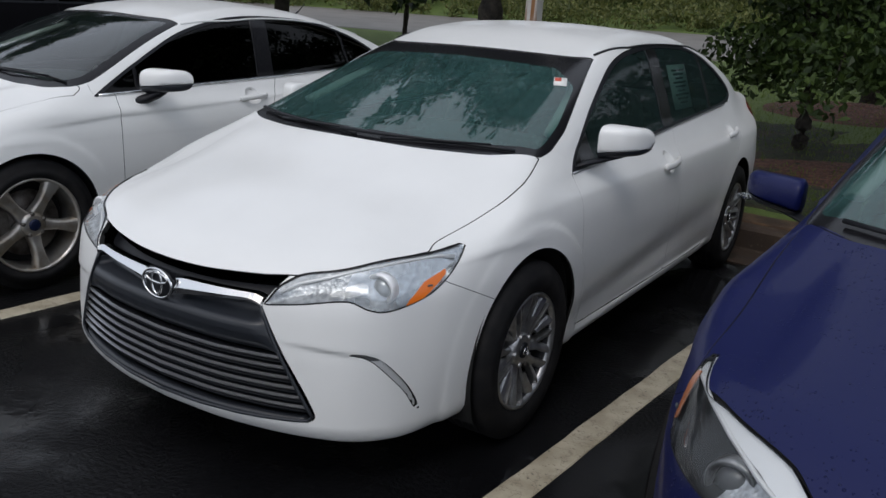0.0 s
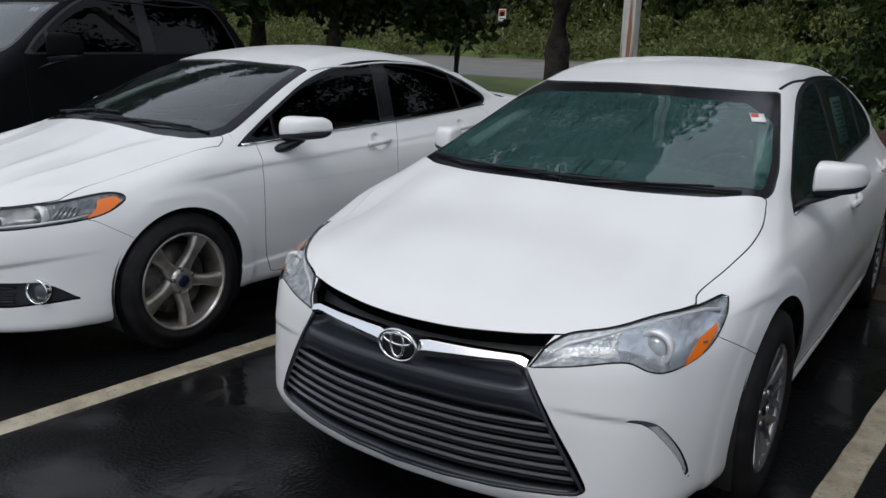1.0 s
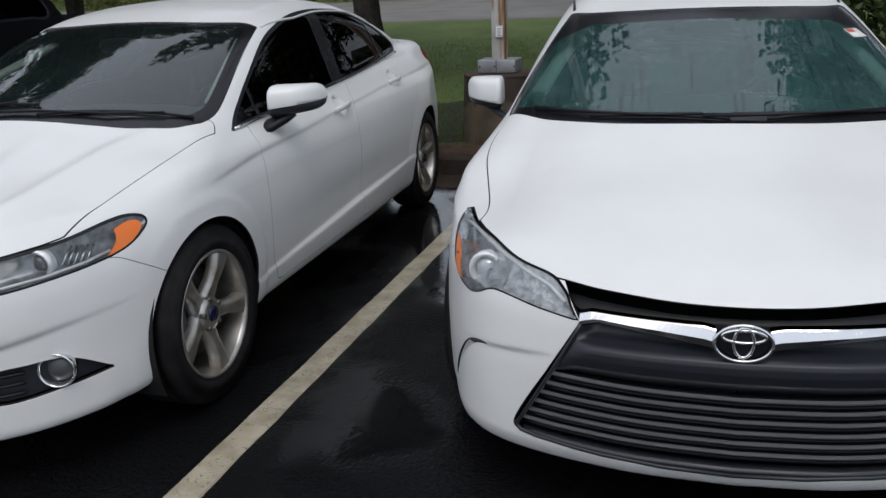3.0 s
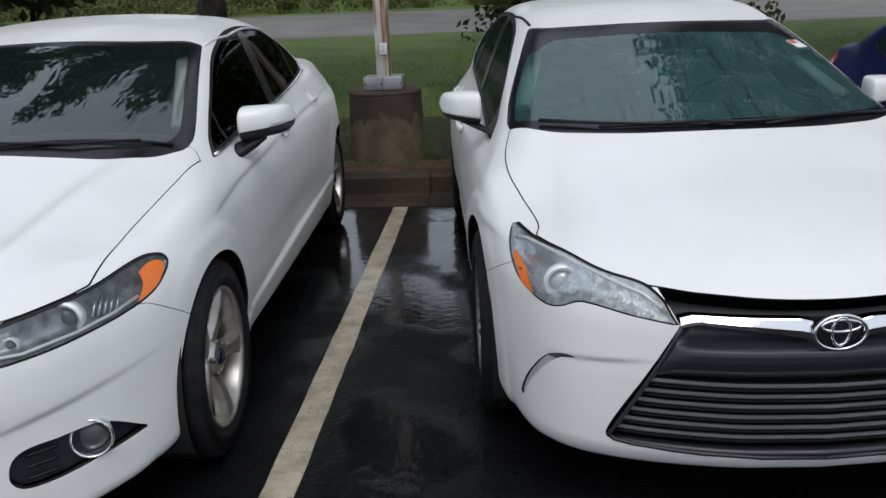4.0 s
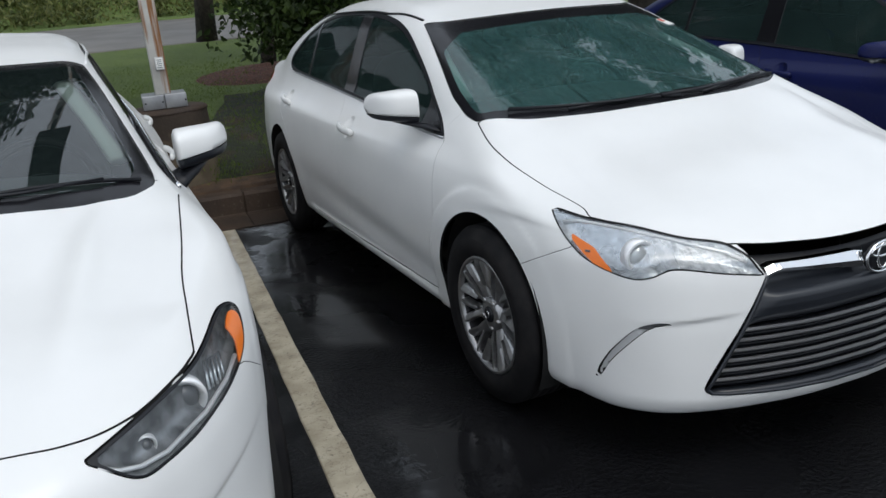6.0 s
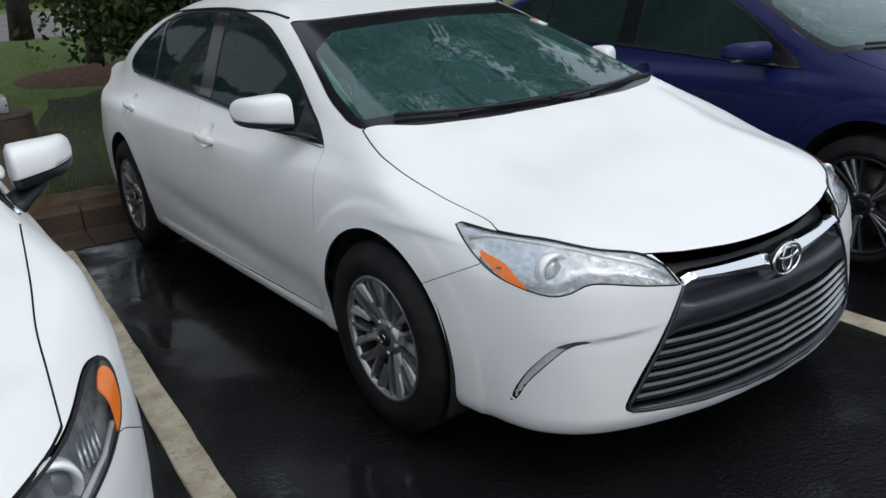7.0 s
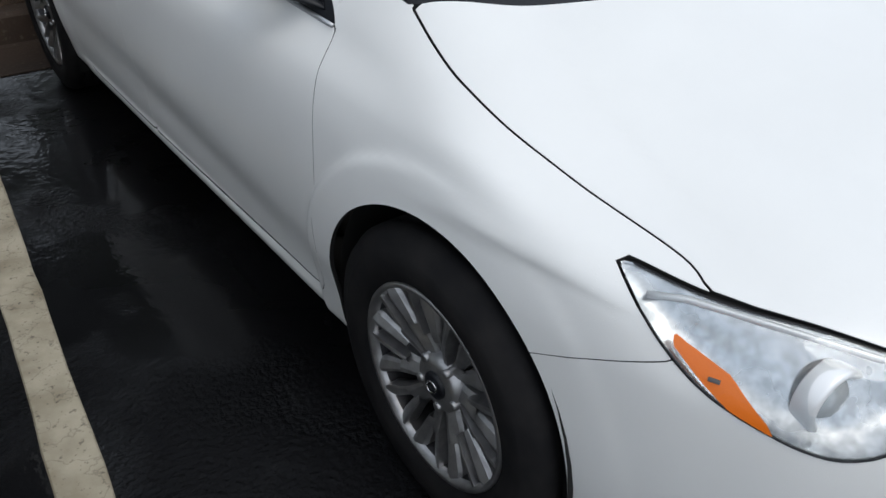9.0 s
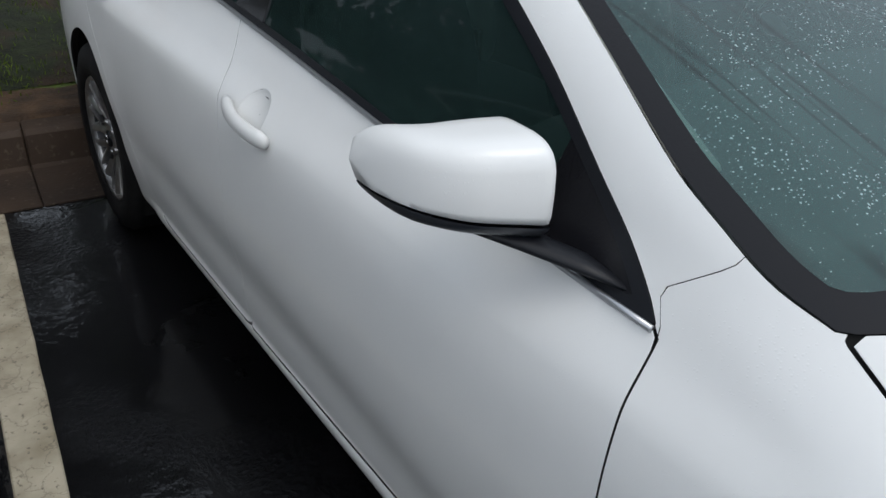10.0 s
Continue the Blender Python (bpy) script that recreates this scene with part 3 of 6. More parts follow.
# ---------- the cars ----------
def wheel(style, r=0.325, rim=0.212, width=0.21):
    """A road wheel about the x axis, its outer face to +x, as a part with pieces."""
    w = new("wheel", None)
    h = width / 2
    side = [(-h * 0.8, rim), (-h, rim + 0.02), (-h, r - 0.045), (-h * 0.9, r - 0.012), (-h * 0.72, r)]
    tread = []
    for k in range(4):
        c = -h * 0.48 + k * h * 0.32
        tread += [(c - 0.006, r + 0.001), (c - 0.005, r - 0.007), (c + 0.005, r - 0.007), (c + 0.006, r + 0.001)]
    prof = side + tread + [(-x, q) for x, q in reversed(side)]
    prof.insert(len(prof) - 2, (h + 0.002, (r + rim) / 2 + 0.01))
    part("tyre", lathe(prof, 72), rubber, w)
    f = h - 0.014
    lip = [(f, rim + 0.006), (f + 0.006, rim + 0.004), (f + 0.005, rim - 0.005), (f - 0.012, rim - 0.010)]
    barrel = [(f - 0.012, rim - 0.010), (f - 0.05, rim - 0.018), (-h * 0.8, rim - 0.028), (-h * 0.8, rim + 0.004)]
    face = {"mesh": alloy, "five": alloy_dusty, "thin": alloy_dark}[style]
    rim_ob = part("rim", lathe(lip, 64), face, w)
    # The mesh wheel's barrel is darkened to paint shade between its silver spokes.
    part("barrel", lathe(barrel, 64), alloy_dark if style != "five" else face, w)
    part("brake_disc", lathe([(f - 0.085, 0.03), (f - 0.085, rim * 0.72), (f - 0.105, rim * 0.72), (f - 0.105, 0.03)], 40), cast_iron, w)
    part("wheel_back", lathe([(f - 0.13, 0.0), (f - 0.13, rim - 0.02)], 40), under_skin, w)
    part("brake_caliper", block((0.06, 0.09, 0.16), (f - 0.09, -rim * 0.60, 0.02), 0.012), cast_iron, w)

    def spoke(angles, radii, widths, xs, depth=0.022, tilt=0.0):
        """One spoke in the wheel's face, through stations from hub to rim; tilt leans its face about its length."""
        bm = bmesh.new()
        rows = []
        for a, q, wd, x in zip(angles, radii, widths, xs):
            c, s = math.cos(a), math.sin(a)
            d, e = Vector((0, c, s)), Vector((0, -s, c))
            rows.append([bm.verts.new(d * q + e * k * wd + Vector((x - drop + tilt * k * wd, 0, 0)))
                         for k, drop in ((-1.15, depth), (-1, 0.004), (-0.55, 0.0), (0.55, 0.0), (1, 0.004), (1.15, depth))])
        for p, q in zip(rows, rows[1:]):
            for i in range(5):
                bm.faces.new((p[i], p[i + 1], q[i + 1], q[i]))
        return bm
    if style == "mesh":
        for k in range(10):
            a = 2 * math.pi * (k + 0.25) / 10
            lean = 0.45 if k % 2 == 0 else -0.45
            st = spoke([a] * 3, [0.03, 0.078, 0.126], [0.0150, 0.0175, 0.022], [f - 0.034, f - 0.024, f - 0.015], 0.035, lean)
            part("spoke", st, face, w, "", False)
            for s in (-1, 1):
                st = spoke([a + s * 0.085, a + s * 0.115, a + s * 0.150, a + s * 0.162], [0.104, 0.145, rim - 0.022, rim - 0.003],
                           [0.0085, 0.0120, 0.0160, 0.0130], [f - 0.016, f - 0.010, f - 0.004, f - 0.003], 0.035, 0.50 * s)
                part("spoke", st, face, w, "", False)
    elif style == "five":
        for k in range(5):
            a = math.pi / 2 + 2 * math.pi * k / 5 + math.pi
            st = spoke([a] * 5, [0.03, 0.07, 0.12, 0.17, rim - 0.004], [0.036, 0.028, 0.022, 0.026, 0.040], [f - 0.035, f - 0.03, f - 0.018, f - 0.008, f - 0.004], 0.045)
            part("spoke", st, face, w, "", style != "mesh")
    else:
        for k in range(5):
            for d in (-0.34, -0.11, 0.11, 0.34):
                a = 2 * math.pi * k / 5
                st = spoke([a + d * 0.45, a + d * 0.7, a + d], [0.035, 0.12, rim - 0.004], [0.007, 0.006, 0.010], [f - 0.018, f - 0.01, f - 0.003], 0.025)
                part("spoke", st, face if abs(d) > 0.2 else alloy, w)
    hub_r = 0.052
    part("hub", lathe([(f - 0.05, hub_r + 0.012), (f - 0.018, hub_r + 0.008), (f - 0.014, hub_r - 0.01), (f - 0.014, 0.0)], 32), face, w)
    cap = part("hub_cap", lathe([(f - 0.016, 0.03), (f - 0.008, 0.029), (f - 0.005, 0.024), (f - 0.005, 0.0)], 32), badge_blue if style == "five" else trim_black, w)
    if style == "mesh":
        part("cap_ring", tube([(f - 0.003, 0.017 * math.cos(q), 0.012 * math.sin(q)) for q in np.linspace(0, 2 * math.pi, 24, endpoint=False)], 0.0022, 6, True, 1.0, (1, 0, 0)), chrome, w)
    for k in range(5):
        a = 2 * math.pi * (k + 0.5) / 5 + math.pi / 2 + math.pi
        q = 0.056
        part("lug_nut", lathe([(f - 0.03, 0.011), (f - 0.012, 0.0105), (f - 0.010, 0.008), (f - 0.010, 0.0)], 6), cast_iron if style == "five" else alloy, w).location = (0, q * math.cos(a), q * math.sin(a))
    return w


def mirror_loft(size, at, grow=1.0, round_=0.5, steps=22, around=28):
    """The outside mirror's housing lofted outward: tall and square by the car, low and rounded outside."""
    bm = bmesh.new()
    sx, sy, sz = size
    rows = []
    for i in range(steps + 1):
        u = -1 + 2 * i / steps
        w = (u + 1) / 2
        end = max(1 - max((u - 0.55) / 0.45, 0) ** 2.4, 0.0) ** 0.5 * (1 - 0.25 * max((-0.9 - u) / 0.1, 0))
        hi = sz * (1.0 - (0.34 - 0.22 * round_) * w ** 2.2) * max(end, 0.03) * grow
        lo = sz * (0.98 - 0.34 * w) * max(end, 0.03) * grow
        ahead = sy * (1.0 - 0.30 * w ** 2) * max(end, 0.12) * grow
        back = sy * 0.42 * max(end, 0.12) * grow
        yc = at[1] + sy * (0.75 * max(u, 0) ** 2 + 0.30 * u)
        row = []
        for k in range(around):
            a = 2 * math.pi * k / around
            c, s = math.cos(a), math.sin(a)
            e = 0.50 + 0.20 * round_
            c, s = math.copysign(abs(c) ** e, c), math.copysign(abs(s) ** e, s)
            row.append(bm.verts.new((at[0] + sx * u * (1 if u < 0 else 1.02), yc + (ahead if c < 0 else back) * c, at[2] + (hi if s > 0 else lo) * s + 0.10 * sz * w)))
        rows.append(row)
    for p, q in zip(rows, rows[1:]):
        for k in range(around):
            bm.faces.new((p[k], p[(k + 1) % around], q[(k + 1) % around], q[k]))
    bm.faces.new(rows[0][::-1])
    bm.faces.new(rows[-1])
    bmesh.ops.recalc_face_normals(bm, faces=bm.faces)
    return bm


def outside_mirror(parent, s, at, paint_mat, size=(0.118, 0.085, 0.066), arm=None, signal=False, round_=0.5, thick=1.0, lower=0.46):
    """A door mirror on side s (1 left, -1 right); at is its middle for the left side."""
    def flip(bm):
        if s < 0:
            bmesh.ops.scale(bm, vec=(-1, 1, 1), verts=bm.verts)
            bmesh.ops.reverse_faces(bm, faces=bm.faces)
        return bm
    x0, y0, z0 = at
    no = Vector((-0.13, 0.0, 1.0))
    top = mirror_loft(size, at, 1.0, round_)
    cut = bmesh.ops.bisect_plane(top, geom=top.verts[:] + top.edges[:] + top.faces[:], plane_co=(x0, y0, z0 - size[2] * lower), plane_no=-no, clear_outer=True)
    rim = [e for e in cut["geom_cut"] if isinstance(e, bmesh.types.BMEdge)]
    bmesh.ops.edgenet_fill(top, edges=rim)
    shell_ob = part("mirror", flip(top), paint_mat, parent, "painted mirror housing with a black foot")
    low = mirror_loft((size[0] * 0.99, size[1], size[2]), (x0, y0 - 0.003, z0 - 0.006), 1.0, round_)
    cut = bmesh.ops.bisect_plane(low, geom=low.verts[:] + low.edges[:] + low.faces[:], plane_co=(x0, y0, z0 - size[2] * (lower + 0.04)), plane_no=no, clear_outer=True)
    part("mirror_foot", flip(low), plastic, shell_ob)
    arm = arm or [(x0 + 0.05, y0 - 0.012, z0 - size[2] * 0.72), (x0 - 0.03, y0 - 0.025, z0 - size[2] * 0.86), (x0 - 0.08, y0 - 0.04, z0 - size[2] * 1.0), (x0 - 0.12, y0 - 0.07, z0 - size[2] * 1.15), (x0 - 0.155, y0 - 0.11, z0 - size[2] * 1.35)]
    radii = [0.006, 0.022, 0.028, 0.025, 0.006] if len(arm) == 5 else [0.026, 0.032, 0.036, 0.036]
    part("mirror_arm", flip(tube(arm, [r * thick for r in radii], 14, flat=0.5)), trim_black, shell_ob)
    g = grid(lambda u, v: (x0 + (u - 0.5) * size[0] * 1.6, y0 + size[1] * 0.40 + 0.04 * (u - 0.4), z0 + (v - 0.48) * size[2] * 1.2), 6, 4, 0.004)
    part("mirror_glass", flip(g), chrome, shell_ob)
    if signal:
        part("turn_signal", flip(pillow((0.035, 0.02, 0.011), (x0 + 0.075, y0 - 0.005, z0 - 0.03), 2.4)), lamp_glass, shell_ob)
    return shell_ob


def door_handle(parent, field, s, y0, y1, z0, z1, paint_mat, r=1.0):
    """A pull handle on the door side s, standing off its scooped recess."""
    n = 12
    ys = np.linspace(y0, y1, n)
    zs = np.linspace(z0, z1, n)
    xs = skin(field, 0, ys, zs, 1.2, -1)
    lift = [0.004 + 0.026 * math.sin(math.pi * min(max(k / (n - 1), 0.04), 0.96)) ** 0.5 for k in range(n)]
    h = part("door_handle", tube([(s * (x + l), y, z) for x, y, z, l in zip(xs, ys, zs, lift)], [0.011 * r] + [0.0145 * r] * (n - 2) + [0.012 * r], 12, flat=0.7, up=(1, 0, 0)), paint_mat, parent)
    return h


def seat(parent, x, y, z=0.32):
    st = part("seat", pillow((0.25, 0.26, 0.10), (x, y, z + 0.1), 3), cloth_dark, parent, "dark cloth seat")
    back = pillow((0.24, 0.09, 0.34), (x, y + 0.30, z + 0.48), 3, bend=lambda a, b, c: (a * (1 - 0.12 * max(c, 0) / 0.34), b + 0.30 * c, c))
    part("seat_back", back, cloth_dark, st)
    part("headrest", pillow((0.13, 0.055, 0.085), (x, y + 0.47, z + 0.90), 2.8), cloth_dark, st)
    return st


def interior(parent, field, dash_y=0.62, trim=pillar_cloth):
    part("cabin_floor", block((1.36, 2.2, 0.06), (0, 1.75, 0.28), 0.02), under_skin, parent)
    dash = pillow((0.66, 0.32, 0.10), (0, dash_y, 0.86), 4, 12, 28, lambda x, y, z: (x, y - 0.22 * (x / 0.7) ** 2 * -0.6, z + 0.02 * math.cos(x * 4)))
    d = part("dashboard", dash, dash_grey, parent, "grey vinyl dashboard")
    part("centre_stack", block((0.26, 0.10, 0.22), (0, dash_y + 0.30, 0.78), 0.02, turn=(-18, 0, 0)), dash_grey, d)
    wheel_at = Vector((0.37, dash_y + 0.43, 0.87))
    ring = [wheel_at + Vector((0.185 * math.cos(a), 0.185 * math.sin(a) * 0.42, 0.185 * math.sin(a) * 0.9)) for a in np.linspace(0, 2 * math.pi, 32, endpoint=False)]
    sw = part("steering_wheel", tube(ring, 0.016, 8, True), trim_black, parent)
    part("steering_hub", pillow((0.075, 0.03, 0.06), wheel_at, 2.6), trim_black, sw)
    for x in (-0.37, 0.37):
        seat(parent, x, 1.35)
    bench = part("rear_seat", pillow((0.62, 0.28, 0.11), (0, 2.25, 0.42), 4), cloth_dark, parent)
    part("rear_seat_back", pillow((0.62, 0.09, 0.32), (0, 2.58, 0.74), 4, bend=lambda a, b, c: (a, b + 0.35 * c, c)), cloth_dark, bench)
    part("rear_shelf", block((1.2, 0.42, 0.03), (0, 2.95, 0.985), 0.01), cloth_dark, parent)
    for s in (-1, 1):
        part("pillar_trim", tube([(s * 0.64, dash_y - 0.12, 1.025), (s * 0.585, dash_y + 0.13, 1.125), (s * 0.51, dash_y + 0.43, 1.235)], 0.035, 10, flat=0.5), trim, parent)
    part("rear_view_mirror", pillow((0.115, 0.018, 0.035), (0, 0.90, 1.235), 3), trim_black, parent)


def wiper(parent, pts, field):
    p = np.array(pts)
    z = skin(field, 2, p[:, 0], p[:, 1], 1.6, -1)
    w = part("wiper", tube([(x, y, q + 0.012) for (x, y), q in zip(pts, z)], [0.009, 0.007, 0.006, 0.005], 8, flat=0.8), trim_black, parent)
    u = np.linspace(0, 1, 8)[:, None]
    line = p[1] * (1 - u) + (p[-1] + (p[-1] - p[-2]) * 0.5) * u + np.array((0, -0.012))
    z = skin(field, 2, line[:, 0], line[:, 1], 1.6, -1)
    part("wiper_blade", tube([(x, y, k + 0.004) for (x, y), k in zip(line, z)], 0.005, 6, flat=1.3), trim_black, w)
    return w


def sedan(spec, field, thing):
    """The body of a sedan cut from its field into panels, with glass, wheels, mirrors and cabin."""
    body_mat, wb = spec["paint"], spec["wheelbase"]
    whole = shell(field, spec.get("y0", -0.15), spec.get("y1", 3.1), **spec.get("fine", {}))
    coarse = shell(field, spec.get("y0", -0.15), spec.get("y1", 3.1), 70, 34, 0.05, 14, spec.get("coarse_z", 0.48))
    oblique = ((0.57, 0.82, 0), (0, 0, 1))
    arches = []
    for yc in (0.0, wb):
        rx, rz, zc = spec["arch"]
        arches.append(np.array([(yc + rx * math.cos(a), zc + rz * math.sin(a)) for a in np.linspace(0, math.pi, 40)] + [(yc - rx, -0.3), (yc + rx, -0.3)]))
    inner = lambda v: 0.45 - v[:, 0]
    dlo = outline(spec["side_glass"])
    ws = outline(spec["windscreen"])
    back = outline(spec["rear_window"])
    high = lambda v: 0.80 - v[:, 2]
    for poly in arches:
        whole = cut_panel(whole, poly, SIDE, inner, 0)[1]
        coarse = cut_panel(coarse, poly, SIDE, inner, 0)[1]
    coarse = cut_panel(coarse, dlo, SIDE, lambda v: 0.3 - v[:, 0], 0)[1]
    coarse = cut_panel(coarse, ws, PLAN, high, 0)[1]
    coarse = cut_panel(coarse, back, PLAN, high, 0)[1]
    lamp_points = []
    for p in spec["headlight"]:
        up = float(skin(field, 2, p[0], p[1], 1.6, -1))
        steep = slope(field, np.array([[p[0], p[1], up]]))[0][2]
        lamp_points.append((p[0], p[1], up if steep > 0.4 and abs(up - p[2]) < 0.03 else p[2], *p[3:]))
    lamp_points = flat(lamp_points, oblique)
    if spec.get("grille"):
        for key in ("grille", "lower_grille", "fog"):
            if key in spec:
                coarse = cut_panel(coarse, outline(spec[key]), FACE, lambda v: v[:, 1] + 0.35, 0)[1]
        coarse = cut_panel(coarse, outline(lamp_points), oblique, lambda v: np.maximum(np.maximum(v[:, 1] + 0.15, 0.5 - v[:, 2]), 0.3 - v[:, 0]), 0)[1]
    cups = []
    for y0, y1, z0, z1 in spec["handles"]:
        yc, zc = y0 * 0.45 + y1 * 0.55, (z0 + z1) / 2 + 0.004
        cups.append(np.array([(yc + 0.060 * math.cos(a), zc + 0.050 * math.sin(a)) for a in np.linspace(0, 2 * math.pi, 40, endpoint=False)]))
        coarse = cut_panel(coarse, cups[-1], SIDE, inner, -0.006)[1]
    # Added dark sheet just behind the panels, so their gaps read as shade.
    panel("gap_backing", coarse, field, under_skin, thing, (1, -1), 0, -0.0095, skirt=False)
    side_patch, whole = cut_panel(whole, dlo, SIDE, lambda v: 0.3 - v[:, 0], 0.0015)
    ws_patch, whole = cut_panel(whole, ws, PLAN, lambda v: np.maximum(0.80 - v[:, 2], v[:, 1] - 1.6), 0.0015)
    back_patch, whole = cut_panel(whole, back, PLAN, lambda v: np.maximum(0.80 - v[:, 2], 1.9 - v[:, 1]), 0.0015)
    lamp_keep = lambda v: np.maximum(np.maximum(v[:, 1] + 0.15, 0.5 - v[:, 2]), 0.3 - v[:, 0])
    lamp_line = outline(lamp_points)
    lamp_patch, whole = cut_panel(whole, lamp_line, oblique, lamp_keep, 0.002)
    hood_patch, whole = cut_panel(whole, outline(spec["hood"]), PLAN, lambda v: np.maximum(0.55 - v[:, 2], v[:, 1] - 0.6), 0.0025)
    front = {}
    for key in ("grille", "lower_grille", "fog"):
        if key in spec:
            front[key], whole = cut_panel(whole, outline(spec[key]), FACE, lambda v: v[:, 1] + 0.35, 0.001)
    tail_patch, whole = cut_panel(whole, outline(spec["tail_lamp"]), SIDE, lambda v: 0.35 - v[:, 0], 0.002)
    bumper_patch, whole = cut_panel(whole, outline(spec["bumper"]), SIDE, None, 0.0015)
    doors = []
    for key in ("front_door", "rear_door"):
        p, whole = cut_panel(whole, outline(spec[key]), SIDE, inner, 0.0024)
        doors.append(p)
    fender_patch, whole = cut_panel(whole, outline(spec["fender"]), SIDE, lambda v: 0.3 - v[:, 0], 0.0010)
    both = (1, -1)
    panel("body", whole, field, body_mat, thing, both, 0.008)
    panel("hood", hood_patch, field, body_mat, thing, both, 0.008)
    panel("front_bumper", bumper_patch, field, body_mat, thing, both, 0.02)
    # windscreen with its black border
    ring, clear_patch = None, None
    v = ws_patch[0]
    s = distance(ws, v[:, :2])
    mid = ws[np.abs(ws[:, 0]) < 0.06, 1]
    s = np.where(v[:, 0] < 0.05, -np.minimum(np.abs(v[:, 1] - mid.min()), np.abs(v[:, 1] - mid.max())), s)
    y_low = ws[:, 1].min()
    base_band = spec.get("base_band", 0.055) * np.clip((y_low + 0.30 - v[:, 1]) / 0.12, 0, 1) + spec.get("top_band", 0.0) * np.clip((v[:, 1] - ws[:, 1].max() + 0.30) / 0.10, 0, 1) * np.clip((0.62 - v[:, 0]) / 0.05, 0, 1)
    clear_patch, ring = clip(v, ws_patch[1], s + spec.get("border", 0.04) + base_band)
    g = panel("windshield", clear_patch, field, spec["front_glass"], thing, both, 0.004, -0.004, "wet windshield with rain beads and reflections")
    g.visible_shadow = False
    panel("windshield_border", ring, field, frit, g, both, 0.004, -0.004)
    g = panel("rear_window", back_patch, field, spec["rear_glass"], thing, both, 0.004, -0.004)
    if g:
        g.visible_shadow = False
    # side glass: a trim round it, then panes between the pillars
    q = side_patch[0][:, 1:]
    pane_patch, trim_patch = clip(*side_patch, distance(dlo, q) + spec.get("trim", 0.017))
    pillars = []
    for poly in spec["pillars"]:
        a, pane_patch = cut_panel(pane_patch, np.array(poly, float), SIDE, None, 0.0)
        pillars.append(a)
    splits = [np.mean([p[0] for p in poly]) for poly in spec["pillars"]]
    for sd in both:
        one = (sd,)
        panel("window_trim", trim_patch, field, trim_black, thing, one, 0.012, -0.001)
        for a in pillars:
            panel("pillar_cover", a, field, frit, thing, one, 0.01, -0.002)
        rest = pane_patch
        for k, c in enumerate(sorted(splits) + [9]):
            cut, rest = clip(rest[0], rest[1], rest[0][:, 1] - c) if len(rest[0]) else (rest, rest)
            g = panel("side_window", cut, field, spec["side_pane"], thing, one, 0.004, -0.006)
            if g:
                g.visible_shadow = False
        panel("fender", fender_patch, field, body_mat, thing, one, 0.012)
        panel("tail_lamp", tail_patch, field, red_lens, thing, one, 0.02, 0.001, "red tail lamp lens")
        for k, p in enumerate(doors):
            y0, y1, z0, z1 = spec["handles"][k]
            cup = cups[k]
            dish, p = cut_panel(p, cup, SIDE, inner, 0)
            d = panel("door", p, field, body_mat, thing, one, 0.008)
            if len(dish[0]):
                yc, zc = cup.mean(0)
                rr, aa = np.meshgrid(np.linspace(1.07, 0.02, 12), np.linspace(0, 2 * math.pi, 37), indexing="ij")
                Yd, Zd = yc + 0.060 * rr * np.cos(aa), zc + 0.050 * rr * np.sin(aa)
                Xd = skin(field, 0, Yd, Zd, 1.2, -1) - 0.0004 - 0.021 * np.clip(1.0 - rr ** 2, 0, 1) ** 0.9
                part("handle_recess", grid(lambda u, w: (sd * Xd[round(u * 11), round(w * 36)], Yd[round(u * 11), round(w * 36)], Zd[round(u * 11), round(w * 36)]), 11, 36), body_mat, d)
            door_handle(d, field, sd, *spec["handles"][k], body_mat, spec.get("handle_r", 1.0))
        headlight(spec, field, thing, lamp_patch, lamp_line, oblique, sd)
        outside_mirror(thing, sd, spec["mirror"], body_mat, spec.get("mirror_size", (0.118, 0.085, 0.066)), spec.get("mirror_arm"), spec.get("signal", False), spec.get("mirror_round", 0.3), spec.get("arm_thick", 1.0), spec.get("mirror_cut", 0.46))
        if "chrome_belt" in spec:
            ys = np.linspace(*spec["chrome_belt"], 40)
            low = np.array([min(p[1] for p in dlo if abs(p[0] - y) < 0.05) for y in ys])
            low = np.convolve(np.pad(low, 3, mode="edge"), np.ones(7) / 7, "valid")
            x = skin(field, 0, ys, low + 0.004, 1.2, -1)
            part("belt_moulding", tube([(sd * (a + 0.002), b, c + 0.004) for a, b, c in zip(x, ys, low)], spec.get("belt_r", 0.0075), 8, up=(1, 0, 0)), spec.get("belt_mat", chrome), thing)
    # wheels, wells, floor
    for yc in (0.0, wb):
        rx, rz, zc = spec["arch"]
        for sd in both:
            w = wheel(spec["wheel"], spec["tyre_r"], spec["rim_r"], 0.215)
            w.parent = thing
            w.matrix_local = pose(sd * (spec["track"] - 0.105), yc, spec["tyre_r"] - 0.003) @ (pose(0, 0, 0, spec.get("roll", 20) * (1 + yc)) if sd > 0 else pose(0, 0, 0, 0, 0, 180) @ pose(0, 0, 0, spec.get("roll", 20) * (2 + yc)))
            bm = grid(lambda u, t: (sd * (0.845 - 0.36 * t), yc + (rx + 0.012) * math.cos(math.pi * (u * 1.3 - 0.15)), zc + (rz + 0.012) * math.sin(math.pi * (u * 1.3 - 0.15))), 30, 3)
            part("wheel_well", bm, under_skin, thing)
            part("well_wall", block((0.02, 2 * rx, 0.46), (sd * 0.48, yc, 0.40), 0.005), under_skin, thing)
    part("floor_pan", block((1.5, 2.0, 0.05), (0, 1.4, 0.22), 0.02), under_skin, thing)
